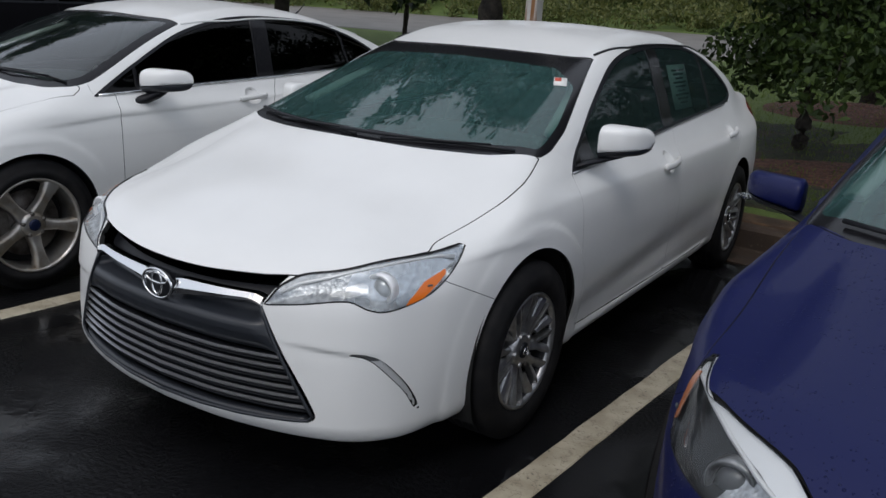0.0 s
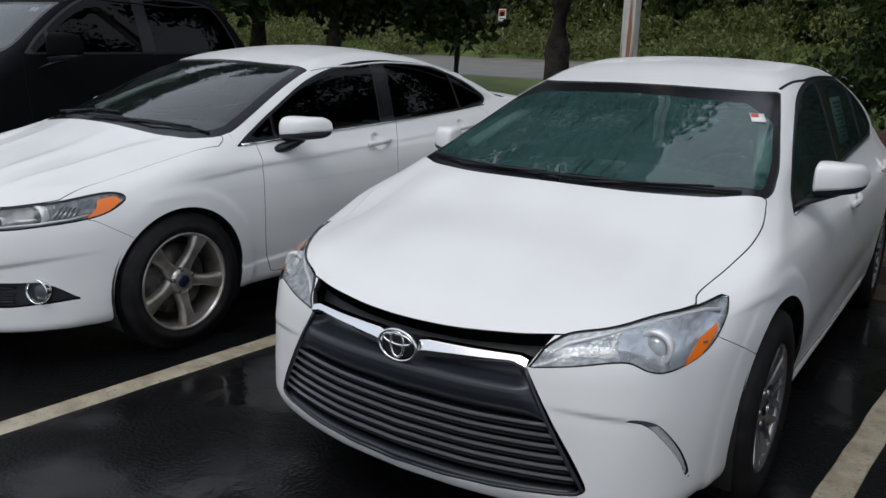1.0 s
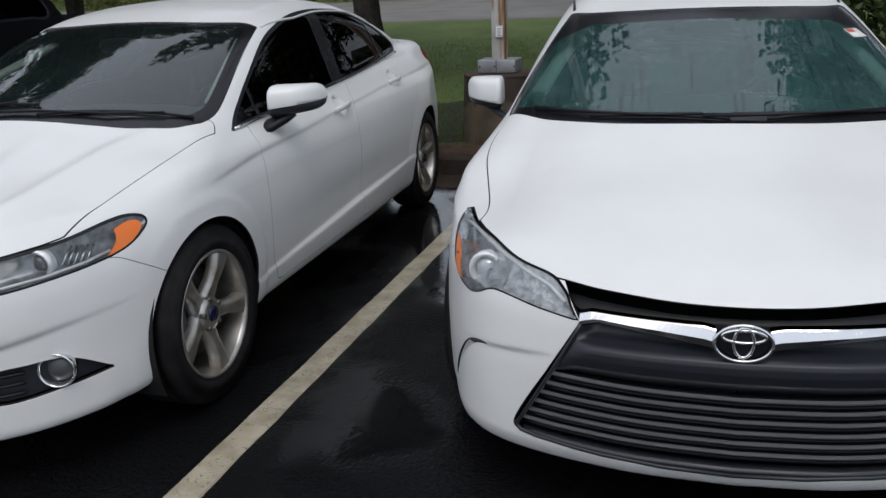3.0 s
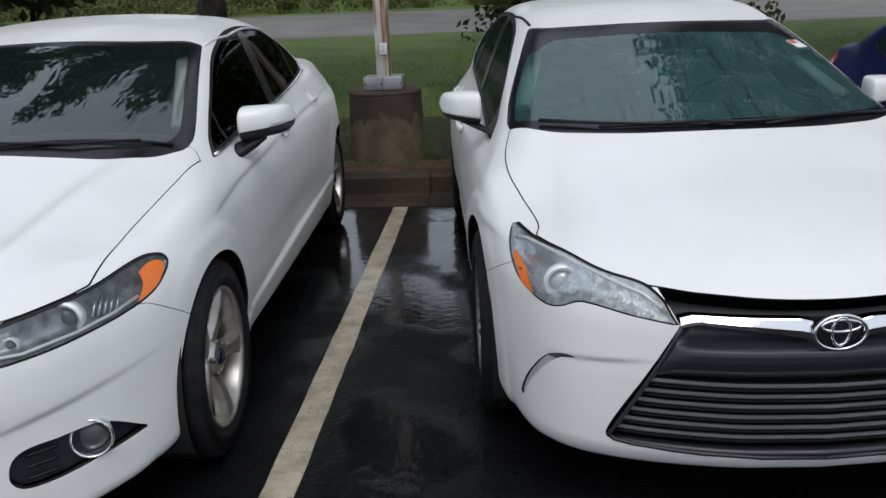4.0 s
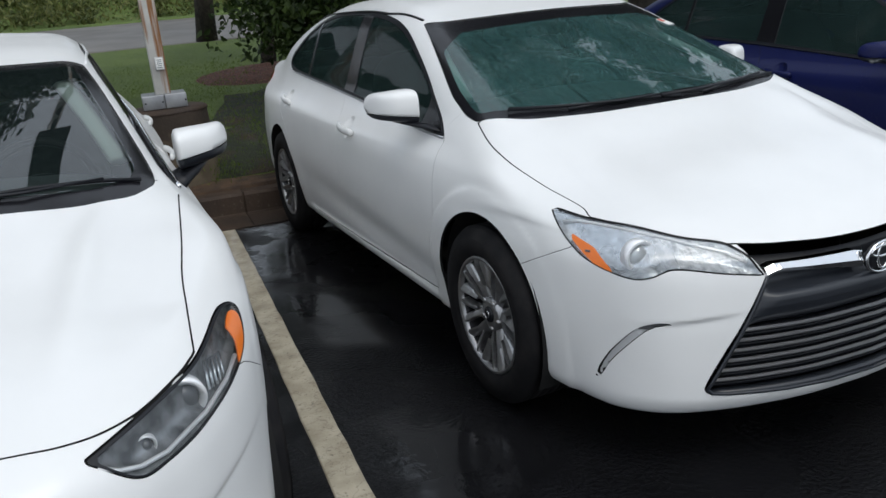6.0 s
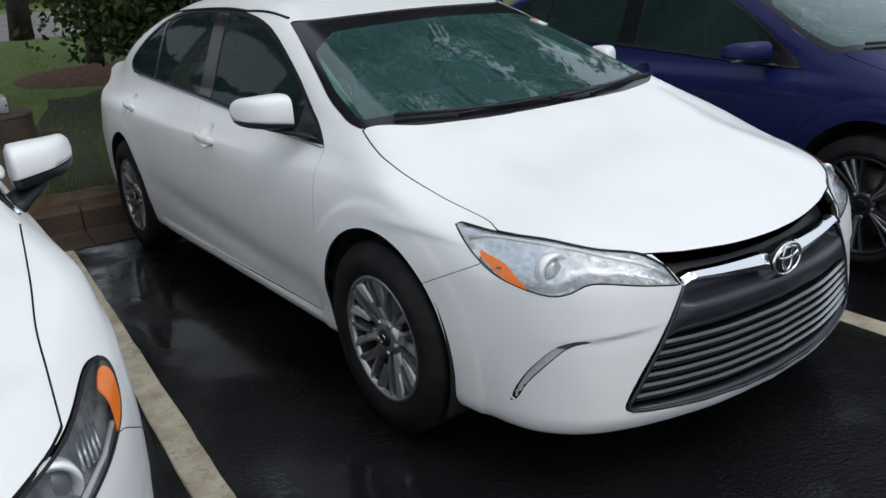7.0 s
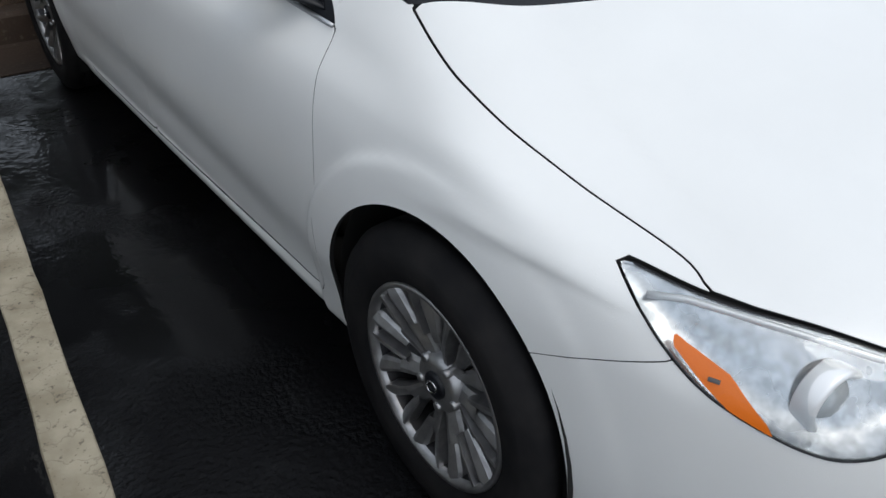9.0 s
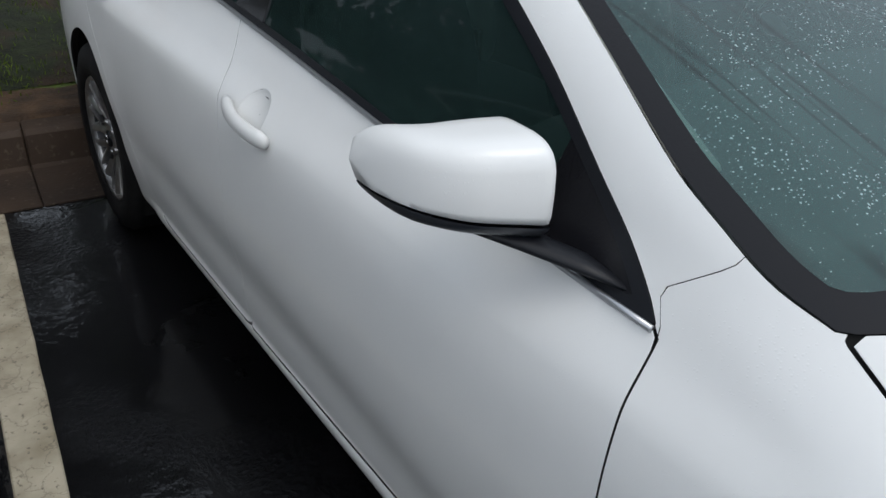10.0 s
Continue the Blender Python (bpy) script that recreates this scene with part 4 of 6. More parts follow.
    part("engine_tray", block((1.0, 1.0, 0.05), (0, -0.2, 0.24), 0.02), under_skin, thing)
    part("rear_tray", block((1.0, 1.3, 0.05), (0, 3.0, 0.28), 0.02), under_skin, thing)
    interior(thing, field, spec.get("dash", 0.62), spec.get("cabin_trim", pillar_cloth))
    for pts in spec["wipers"]:
        wiper(thing, pts, field)
    ys = np.linspace(*spec["ditch"], 30)
    for sd in both:
        xs = np.interp(ys, [ys[0], ys[0] + 0.35, 2.2, ys[-1]], spec["ditch_x"])
        z = skin(field, 2, xs, ys, 1.7, -1)
        part("roof_moulding", tube([(sd * x, y, c + 0.0005) for x, y, c in zip(xs, ys, z)], 0.0065, 6), spec.get("ditch_mat", trim_black), thing)
    return front


def headlight(spec, field, thing, patch, line, axes, sd):
    """A headlamp: clear wet lens over a deep silver housing with a projector and an amber corner."""
    lens = panel("headlight", patch, field, spec.get("lens", lamp_glass), thing, (sd,), 0.006, 0.001, "clear headlight lens with silver reflector and amber corner")
    lens.visible_shadow = False
    v, f = patch
    q = np.stack([v @ np.array(axes[0], float), v @ np.array(axes[1], float)], 1)
    d = distance(line, q)
    n = slope(field, v)
    inside, rimp = clip(v, f, d + spec.get("gasket", 0.003) + spec.get("gasket_top", 0.003) * np.clip((n[:, 2] - 0.45) / 0.2, 0, 1))
    panel("lamp_gasket", rimp, field, trim_black, lens, (sd,), 0.006, 0.0025)
    deep = np.clip(-d, 0, 0.04)
    bowl = v - n * (0.004 + 0.6 * deep * (1.4 - deep / 0.1))[:, None]
    flip = np.array((sd, 1, 1))
    split = spec.get("lamp_split", 0.0)
    for name, sign, mat in (("lamp_housing", -1, spec.get("lamp_inner", reflector)), ("lamp_inner_bowl", 1, lamp_texture)):
        bv, bf = clip(bowl, f, sign * (v[:, 0] - split + 0.25 * (v[:, 2] - 0.68)))[0]
        if len(bf):
            raw(name, bv * flip, [g if sd > 0 else g[::-1] for g in bf], mat, lens)
    def on(p, lift):
        x, z = p
        y = skin(field, 1, x, z, -1.3, 1)
        m = slope(field, np.array([[x, float(y), z]]))[0]
        return np.array((x, float(y), z)) + lift * m, m
    for (x, z, r) in spec["projectors"]:
        c, m = on((x, z), -0.030)
        ahead = np.array((0.10, -1.0, 0.02))
        ahead /= np.linalg.norm(ahead)
        turn = Vector(ahead).to_track_quat("X", "Z").to_matrix().to_4x4()
        for nm, prof, mt in (("projector_ring", [(-0.03, r * 1.35), (0.000, r * 1.38), (0.006, r * 1.24), (0.0, r * 0.98), (-0.02, r * 0.9)], spec.get("ring", light_guide)),
                             ("projector_lens", [(-0.016, r * 0.95), (-0.002, r * 0.8), (0.006, r * 0.5), (0.009, 0.0)], spec.get("eye", lamp_eye))):
            bm = lathe(prof, 32)
            bmesh.ops.transform(bm, matrix=Matrix.Translation(c) @ turn, verts=bm.verts)
            bmesh.ops.scale(bm, vec=flip.tolist(), verts=bm.verts)
            part(nm, bm, mt, lens)
    line2 = outline(flat(spec["amber"], axes))
    am = cut_panel(patch, line2, axes, None, 0)[0]
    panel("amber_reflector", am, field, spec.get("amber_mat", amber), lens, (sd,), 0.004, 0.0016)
    if "amber_mark" in spec:
        c, m = on((0.7665, 0.682), 0.0)
        b = block((0.016, 0.005, 0.006), (0, 0, 0), 0.001)
        bmesh.ops.transform(b, matrix=Matrix.Translation(c + 0.002 * m) @ Vector(-m).to_track_quat("Y", "Z").to_matrix().to_4x4(), verts=b.verts)
        bmesh.ops.scale(b, vec=flip.tolist(), verts=b.verts)
        part("amber_mark", b, lamp_dark, lens)
    if "lamp_bright" in spec:
        zt = np.interp(v[:, 0], [0.43, 0.485, 0.535, 0.635, 0.70, 0.785], [0.68, 0.715, 0.742, 0.772, 0.785, 0.795])
        band = clip(v, f, zt - spec["lamp_bright"] - v[:, 2])[0]
        panel("lamp_blade", band, field, light_guide, lens, (sd,), 0.01, -0.006)
    if "lamp_strip" in spec:
        pts = spec["lamp_strip"]
        p3 = [on((x, z), spec.get("strip_lift", -0.008))[0] for x, z in pts]
        part("lamp_strip", tube([p * flip for p in p3], spec.get("strip_r", 0.0075), 8), light_guide, lens)
    if "lamp_fins" in spec:
        x0, x1, z0, z1 = spec["lamp_fins"]
        for k in range(5):
            u = k / 4
            p3 = [on((x0 + (x1 - x0) * u, z0 + (z1 - z0) * w - 0.01 * u), -0.016)[0] for w in (0, 0.5, 1)]
            part("lamp_fin", tube([p * flip for p in p3], 0.004, 6), reflector, lens)
    return lens

def front_bar(field, name, mat, parent, xs, zs, section, lift=0.0, smooth=True):
    """A bar across the front: its section of (out, up) offsets follows the body's face at (x, z)."""
    x, z = np.array(xs, float), np.array(zs, float)
    y = skin(field, 1, np.abs(x), z, -1.4, 1)
    bm = bmesh.new()
    rows = []
    for a, b, c in zip(x, y, z):
        rows.append([bm.verts.new((a, b - lift - o, c + u)) for o, u in section])
    n = len(section)
    for p, q in zip(rows, rows[1:]):
        for i in range(n):
            bm.faces.new((p[i], p[(i + 1) % n], q[(i + 1) % n], q[i]))
    bm.faces.new(rows[0][::-1])
    bm.faces.new(rows[-1])
    return part(name, bm, mat, parent, smooth=smooth)


def opening_edge(field, points, radius, mat, name, parent, lift=0.0, mirrored=True):
    """A rounded rim along a line given in (x, z) on the front."""
    pts = np.array(points)
    y = skin(field, 1, np.abs(pts[:, 0]), pts[:, 1], -1.4, 1)
    for sd in ((1, -1) if mirrored else (1,)):
        part(name, tube([(sd * a, b - lift, c) for (a, c), b in zip(pts, y)], radius, 8, up=(0, 1, 0)), mat, parent)


def badge_ovals(field, parent, z, ovals, y_out=0.012, thick=0.0045):
    y = float(skin(field, 1, 0.0, z, -1.4, 1))
    back = part("badge", lathe([(0, 0.046), (0.006, 0.044), (0.010, 0.03), (0.011, 0.0)], 40), trim_black, parent, "oval chrome badge on a dark plate")
    back.data.transform(Matrix.Translation((0, y - y_out + 0.012, z)) @ Matrix.Diagonal((1.42, 1, 1, 1)) @ pose(0, 0, 0, 0, 0, -90) @ pose(0, 0, 0, 0, 0, 0))
    for a, b, cz in ovals:
        ring = [(a * math.cos(t), y - y_out - 0.001, z + cz + b * math.sin(t)) for t in np.linspace(0, 2 * math.pi, 40, endpoint=False)]
        part("badge_oval", tube(ring, thick, 8, True, up=(0, 1, 0)), chrome, back)


def front_a(spec, field, thing, front):
    """The wide dark grille, its slats, chrome wings and badge, and the slit fog lamps."""
    g = panel("grille", front["grille"], field, trim_black, thing, (1, -1), 0.05, -0.055, "black slatted grille in a wide matte surround")
    edge = lambda z: 0.383 + (0.613 - z) * 0.545

    # the matte upper bar, rolled forward over a dark slot
    nu, nv = 60, 36
    U, V = np.meshgrid(np.arange(nu + 1) / nu, np.arange(nv + 1) / nv, indexing="ij")
    along = np.array([0, 0.16, 0.34, 0.48, 0.57, 0.65, 0.75, 0.88, 1.0])
    Z = np.interp(V, along, [0.472, 0.497, 0.522, 0.541, 0.552, 0.558, 0.564, 0.574, 0.597])
    X = (2 * U - 1) * (0.379 + (0.613 - Z) * 0.545)
    Y = skin(field, 1, np.abs(X), np.minimum(Z, 0.60), -1.4, 1)
    roll = np.interp(V, along, [-0.016, 0.004, 0.015, 0.018, 0.016, 0.006, -0.014, -0.036, -0.046])
    Y = Y - roll * np.minimum(1, (1 - np.abs(2 * U - 1)) * 9) + 0.004

    def beak(u, v):
        i, j = round(u * nu), round(v * nv)
        return X[i, j], Y[i, j], Z[i, j]
    part("grille_bar", grid(beak, nu, nv, 0.008), plastic, g)
    for k, z in enumerate((0.457, 0.427, 0.397, 0.367, 0.338, 0.309)):
        xe = edge(z) - 0.012
        xs = np.linspace(-xe, xe, 41)
        zs = z - 0.006 * (1 - (xs / xe) ** 2)
        bar = front_bar(field, "slat", trim_black, g, xs, zs, [(-0.004, 0.002), (-0.010, -0.006), (-0.045, -0.011), (-0.045, 0.000), (-0.018, 0.006)], smooth=False)
        # Bright strip standing in for the sky's reflection along each black slat.
        front_bar(field, "slat_glint", satin_and_glint, bar, xs, zs, [(-0.001, 0.0036), (-0.002, 0.000), (-0.009, 0.002), (-0.010, 0.0074)], smooth=False)
        zs2 = zs - 0.016
        front_bar(field, "slat", trim_black, g, xs, zs2, [(-0.018, 0.003), (-0.018, -0.005), (-0.045, -0.005), (-0.045, 0.003)])
    xs = np.linspace(-0.54, 0.54, 41)
    front_bar(field, "slat", plastic, g, xs, 0.274 - 0.012 * (1 - (xs / 0.54) ** 2) - 0.006, [(-0.004, -0.006), (-0.004, 0.004), (-0.03, 0.012), (-0.04, -0.012)])
    line = [(0.385, 0.606)] + [(edge(z) - 0.004, z) for z in np.linspace(0.58, 0.31, 10)] + [(0.558, 0.286), (0.545, 0.272), (0.50, 0.266), (0.4, 0.259), (0.32, 0.254), (0.167, 0.247), (0, 0.245)]
    opening_edge(field, line, 0.006, plastic, "grille_frame", g, -0.002)
    # chrome wings between the badge and the lamps
    for sd in (1, -1):
        n = 24
        xs = np.linspace(0.062, 0.388, n)
        top = np.interp(xs, [0.062, 0.09, 0.36, 0.388], [0.628, 0.634, 0.640, 0.632])
        low = np.interp(xs, [0.062, 0.09, 0.20, 0.34, 0.372, 0.388], [0.580, 0.586, 0.603, 0.618, 0.610, 0.604])
        bm = bmesh.new()
        rows = []
        ys = skin(field, 1, xs, (top + low) / 2, -1.4, 1)
        for x, y, t, b in zip(xs, ys, top, low):
            m = (t + b) / 2
            rows.append([bm.verts.new((sd * x, y + o, z)) for o, z in ((0.03, t), (0.004, t), (0.001, t - 0.003), (-0.010, b + 0.42 * (t - b)), (-0.004, b), (0.03, b))])
        for p, q in zip(rows, rows[1:]):
            for i in range(5):
                bm.faces.new((p[i], p[i + 1], q[i + 1], q[i]))
        bm.faces.new(rows[0])
        bm.faces.new(rows[-1])
        part("chrome_wing", bm, chrome, g, "chrome strip", False)
    badge_ovals(field, g, 0.604, [(0.066, 0.046, 0), (0.023, 0.038, 0.003), (0.050, 0.016, 0.018)], 0.016)
    for sd in (1, -1):
        f = panel("fog_lamp", front["fog"], field, facets, thing, (sd,), 0.03, -0.006, "slit fog lamp with chrome facets")
        tip = clip(*front["fog"], 0.474 - front["fog"][0][:, 2])[0]
        panel("fog_cover", tip, field, lamp_dark, f, (sd,), 0.01, -0.003)


def front_b(spec, field, thing, front):
    """The hexagonal grille with chrome bars, the lower intake and round fog lamps in dark pockets."""
    g = panel("grille", front["grille"], field, trim_black, thing, (1, -1), 0.04, -0.045, "dark hexagonal grille with thin chrome bars")
    half = lambda z: float(np.interp(z, [0.505, 0.545, 0.572, 0.61, 0.67, 0.70], [0.44, 0.485, 0.502, 0.478, 0.385, 0.20]))
    for k in range(6):
        z = 0.527 + k * 0.0285
        xe = half(z) - 0.012
        xs = np.linspace(-xe, xe, 41)
        zs = z + 0.008 * np.clip((np.abs(xs) - 0.55 * xe) / (0.25 * xe), 0, 1) * -1
        front_bar(field, "chrome_bar", chrome, g, xs, zs, [(-0.010, 0.0018), (-0.010, -0.0018), (-0.022, -0.004), (-0.032, -0.001), (-0.024, 0.003)])
        front_bar(field, "grille_bar", trim_black, g, xs, zs - 0.013, [(-0.016, 0.004), (-0.016, -0.004), (-0.04, -0.004), (-0.04, 0.004)])
    ring = outline(spec["grille"])
    ring = ring[(ring[:, 0] >= 0)]
    start = int(np.argmax(ring[:, 1] - ring[:, 0] * 10))
    ring = np.roll(ring, -start, axis=0)
    opening_edge(field, ring, 0.006, chrome, "grille_frame", g, -0.004)
    low = panel("lower_grille", front["lower_grille"], field, trim_black, thing, (1, -1), 0.04, -0.05, "black lower intake with bars")
    for z in (0.335, 0.360, 0.385, 0.41):
        xe = float(np.interp(z, [0.318, 0.401, 0.43], [0.415, 0.435, 0.2])) - 0.01
        xs = np.linspace(-xe, xe, 25)
        front_bar(field, "grille_bar", plastic, low, xs, 0 * xs + z, [(-0.014, 0.004), (-0.014, -0.004), (-0.05, -0.004), (-0.05, 0.004)])
    for sd in (1, -1):
        f = panel("fog_pocket", front["fog"], field, plastic, thing, (sd,), 0.035, -0.03, "dark fog lamp pocket with a chrome ring")
        x, z = 0.688, 0.381
        y = float(skin(field, 1, x, z, -1.4, 1))
        m = slope(field, np.array([[x, y, z]]))[0]
        m = m * 0.4 + np.array((0.0, -0.6, 0))
        turn = Vector(m).to_track_quat("X", "Z").to_matrix().to_4x4()
        for nm, prof, mt in (("fog_ring", [(-0.03, 0.054), (0.004, 0.056), (0.009, 0.053), (0.004, 0.048), (-0.03, 0.045)], chrome),
                             ("fog_lens", [(-0.03, 0.046), (-0.014, 0.040), (-0.006, 0.02), (-0.004, 0.0)], lamp_dark)):
            bm = lathe(prof, 32)
            bmesh.ops.transform(bm, matrix=Matrix.Translation((x, y + 0.012, z)) @ turn, verts=bm.verts)
            bmesh.ops.scale(bm, vec=(sd, 1, 1), verts=bm.verts)
            part(nm, bm, mt, f)
        for k in range(3):
            z2 = 0.338 + 0.03 * k
            xs = np.linspace(0.57, 0.63, 6)
            ys = skin(field, 1, xs, 0 * xs + z2, -1.4, 1)
            part("pocket_fin", tube([(sd * a, b + 0.016, z2) for a, b in zip(xs, ys)], 0.005, 6), trim_black, f)
    y = float(skin(field, 1, 0.0, 0.735, -1.4, 1))
    bm = pillow((0.058, 0.008, 0.024), (0, 0, 0), 2)
    bmesh.ops.transform(bm, matrix=pose(0, y + 0.002, 0.735, -35), verts=bm.verts)
    b = part("badge", bm, badge_blue, thing, "blue oval badge")
    ring = [pose(0, y - 0.002, 0.735, -35) @ Vector((0.058 * math.cos(t), -0.003, 0.024 * math.sin(t))) for t in np.linspace(0, 2 * math.pi, 36, endpoint=False)]
    part("badge_oval", tube(ring, 0.003, 6, True, up=(0, 1, 0)), chrome, b)

sedan_a_spec = dict(
    paint=paint_white, wheelbase=2.775, arch=(0.348, 0.372, 0.335), track=0.872, tyre_r=0.328, rim_r=0.212, wheel="mesh",
    top_band=0.105, front_glass=windscreen, rear_glass=side_glass, side_pane=side_glass,
    side_glass=[(0.40, 0.900, 1), (0.67, 0.908), (1.37, 0.952), (1.70, 0.970), (2.6, 1.012), (2.80, 1.03), (2.90, 1.065), (2.88, 1.12), (2.57, 1.28), (2.35, 1.338),
                (2.1, 1.362), (1.7, 1.366), (1.37, 1.340), (1.17, 1.302), (0.985, 1.235), (0.735, 1.114), (0.548, 1.00), (0.436, 0.93)],
    mirror_arm=[(0.915, 0.665, 0.966), (0.870, 0.640, 0.955), (0.825, 0.590, 0.943), (0.79, 0.53, 0.932), (0.768, 0.465, 0.920)],
    pillars=[[(0.30, 0.85), (0.30, 1.25), (0.60, 1.25), (0.68, 0.85)], [(1.574, 0.9), (1.592, 1.4), (1.726, 1.4), (1.731, 0.9)], [(2.425, 0.9), (2.40, 1.4), (2.43, 1.4), (2.455, 0.9)]],
    windscreen=[(-0.2, 0.008), (0.0, 0.002), (0.17, 0.009), (0.35, 0.037), (0.55, 0.105), (0.652, 0.172), (0.722, 0.240, 1), (0.724, 0.32), (0.714, 0.40), (0.700, 0.49),
                (0.656, 0.66), (0.556, 1.036, 1), (0.489, 0.982), (0.30, 0.944), (0.156, 0.932), (0.0, 0.927), (-0.2, 0.926)],
    rear_window=[(-0.2, 2.66, 1), (0.0, 2.66), (0.45, 2.68), (0.52, 2.74), (0.60, 3.25), (0.45, 3.36), (0.0, 3.40), (-0.2, 3.40, 1)],
    hood=[(-0.2, -0.843, 1), (0.0, -0.843), (0.18, -0.829), (0.33, -0.795), (0.44, -0.755), (0.474, -0.74), (0.552, -0.69), (0.638, -0.59), (0.713, -0.445, 1), (0.699, -0.40), (0.704, -0.32),
          (0.73, -0.19), (0.755, -0.06), (0.757, 0.05), (0.746, 0.13), (0.722, 0.240, 1), (0.652, 0.172), (0.55, 0.105), (0.35, 0.037), (0.17, 0.009), (0.0, 0.002), (-0.2, 0.008, 1)],
    headlight=[(0.764, -0.318, 0.775, 1), (0.718, -0.45, 0.771), (0.638, -0.583, 0.749), (0.552, -0.685, 0.72), (0.474, -0.735, 0.705), (0.445, -0.762, 0.690), (0.418, -0.801, 0.660),
               (0.390, -0.829, 0.612, 1), (0.494, -0.795, 0.628), (0.625, -0.725, 0.645), (0.676, -0.693, 0.628), (0.706, -0.66, 0.620), (0.744, -0.597, 0.632), (0.776, -0.512, 0.66), (0.788, -0.444, 0.699), (0.785, -0.374, 0.75)],
    amber=[(0.776, -0.447, 0.722, 1), (0.757, -0.530, 0.694, 1), (0.750, -0.560, 0.668, 1), (0.740, -0.604, 0.634, 1), (0.754, -0.575, 0.635), (0.772, -0.514, 0.667), (0.782, -0.450, 0.710, 1)],
    projectors=[(0.680, 0.690, 0.037)], lamp_split=0.60, gasket=0.0022, gasket_top=0.0, amber_mark=True,
    lamp_strip=[(0.772, 0.752), (0.74, 0.757), (0.69, 0.750), (0.62, 0.733), (0.54, 0.706), (0.47, 0.684), (0.43, 0.655)], strip_r=0.0055,
    grille=[(-0.2, 0.75, 1), (0.46, 0.75, 1), (0.387, 0.612, 1), (0.436, 0.53), (0.481, 0.453), (0.534, 0.362), (0.562, 0.305), (0.566, 0.283), (0.55, 0.269), (0.50, 0.262), (0.323, 0.250), (0.167, 0.243), (0.0, 0.240), (-0.2, 0.240, 1)],
    fog=[(0.776, 0.285, 1), (0.768, 0.345), (0.746, 0.415), (0.711, 0.476), (0.665, 0.498), (0.625, 0.494, 1), (0.684, 0.479), (0.720, 0.436), (0.754, 0.363), (0.771, 0.296)],
    bumper=[(-1.3, -0.2, 1), (-0.2, -0.2, 1), (-0.2, 0.45, 1), (-0.253, 0.588, 1), (-0.452, 0.682, 1), (-0.6, 0.80, 1), (-1.3, 0.80, 1)],
    front_door=[(0.40, 0.905, 1), (0.386, 0.787), (0.381, 0.656), (0.387, 0.50), (0.405, 0.37), (0.43, 0.30), (0.47, 0.282), (0.6, 0.278), (1.53, 0.268, 1), (1.546, 0.30), (1.548, 0.489), (1.562, 0.74), (1.60, 0.84), (1.668, 0.952), (1.70, 1.02, 1), (1.0, 1.0, 1)],
    rear_door=[(1.53, 0.268, 1), (1.546, 0.30), (1.548, 0.489), (1.562, 0.74), (1.60, 0.84), (1.668, 0.952), (1.70, 1.02, 1), (2.84, 1.03, 1), (2.885, 0.96), (2.86, 0.88), (2.72, 0.80), (2.56, 0.70), (2.42, 0.56), (2.33, 0.42), (2.27, 0.32), (2.2, 0.275), (2.1, 0.266, 1)],
    fender=[(-0.9, 0.5, 1), (-0.9, 1.2, 1), (0.30, 1.2, 1), (0.366, 0.990, 1), (0.428, 0.941, 1), (0.40, 0.905, 1), (0.386, 0.787), (0.381, 0.656), (0.387, 0.50), (0.405, 0.37), (0.43, 0.30), (0.45, 0.1, 1), (-0.34, 0.1, 1)],
    tail_lamp=[(3.42, 0.93), (3.5, 0.99), (3.62, 1.0), (3.9, 0.99), (3.9, 0.82), (3.65, 0.82)],
    handles=[(1.310, 1.525, 0.825, 0.840), (2.525, 2.735, 0.862, 0.880)], handle_r=1.25, border=0.027,
    chrome_belt=(0.41, 2.72), belt_mat=satin_and_glint, belt_r=0.0048,
    mirror=(0.889, 0.668, 1.012), arm_thick=0.8, mirror_size=(0.084, 0.085, 0.066), mirror_round=0.2,
    wipers=[[(-0.05, 0.030), (0.15, 0.040), (0.38, 0.090), (0.56, 0.160)], [(-0.62, 0.190), (-0.42, 0.105), (-0.22, 0.050), (-0.05, 0.040)]],
    ditch=(1.06, 2.75), ditch_x=(0.545, 0.572, 0.568, 0.53))


def build_sedan_a():
    car = tagged(new("sedan"), "white four-door sedan with a wide black slatted grille, wet from rain", "car", "parked cars")
    field = body_field(sedan_a_curves())
    front = sedan(sedan_a_spec, field, car)
    front_a(sedan_a_spec, field, car, front)
    # stickers and papers in the glass
    x, y = 0.545, 0.735
    z = float(skin(field, 2, x, y, 1.7, -1))
    up = Vector(slope(field, np.array([[x, y, z]]))[0])
    s = part("windshield_sticker", block((0.055, 0.072, 0.002), (0, 0, 0)), sticker_white, car, "small red and white sticker")
    s.matrix_local = Matrix.Translation(Vector((x, y, z)) - up * 0.0015) @ up.to_track_quat("Z", "Y").to_matrix().to_4x4()
    b = part("sticker_band", block((0.028, 0.030, 0.0015), (-0.010, 0.016, 0.002)), sticker_red, s)
    w = part("window_sheet", block((0.003, 0.30, 0.24), (0, 0, 0)), paper, car, "printed sheet inside the rear side window")
    w.matrix_local = pose(0.655, 2.02, 1.15, 0, -20, 0)
    for k in range(9):
        part("printed_line", block((0.002, 0.22 - 0.05 * (k % 3), 0.010), (0.003, 0.01, 0.09 - 0.022 * k)), ink_dark, w)
    return car

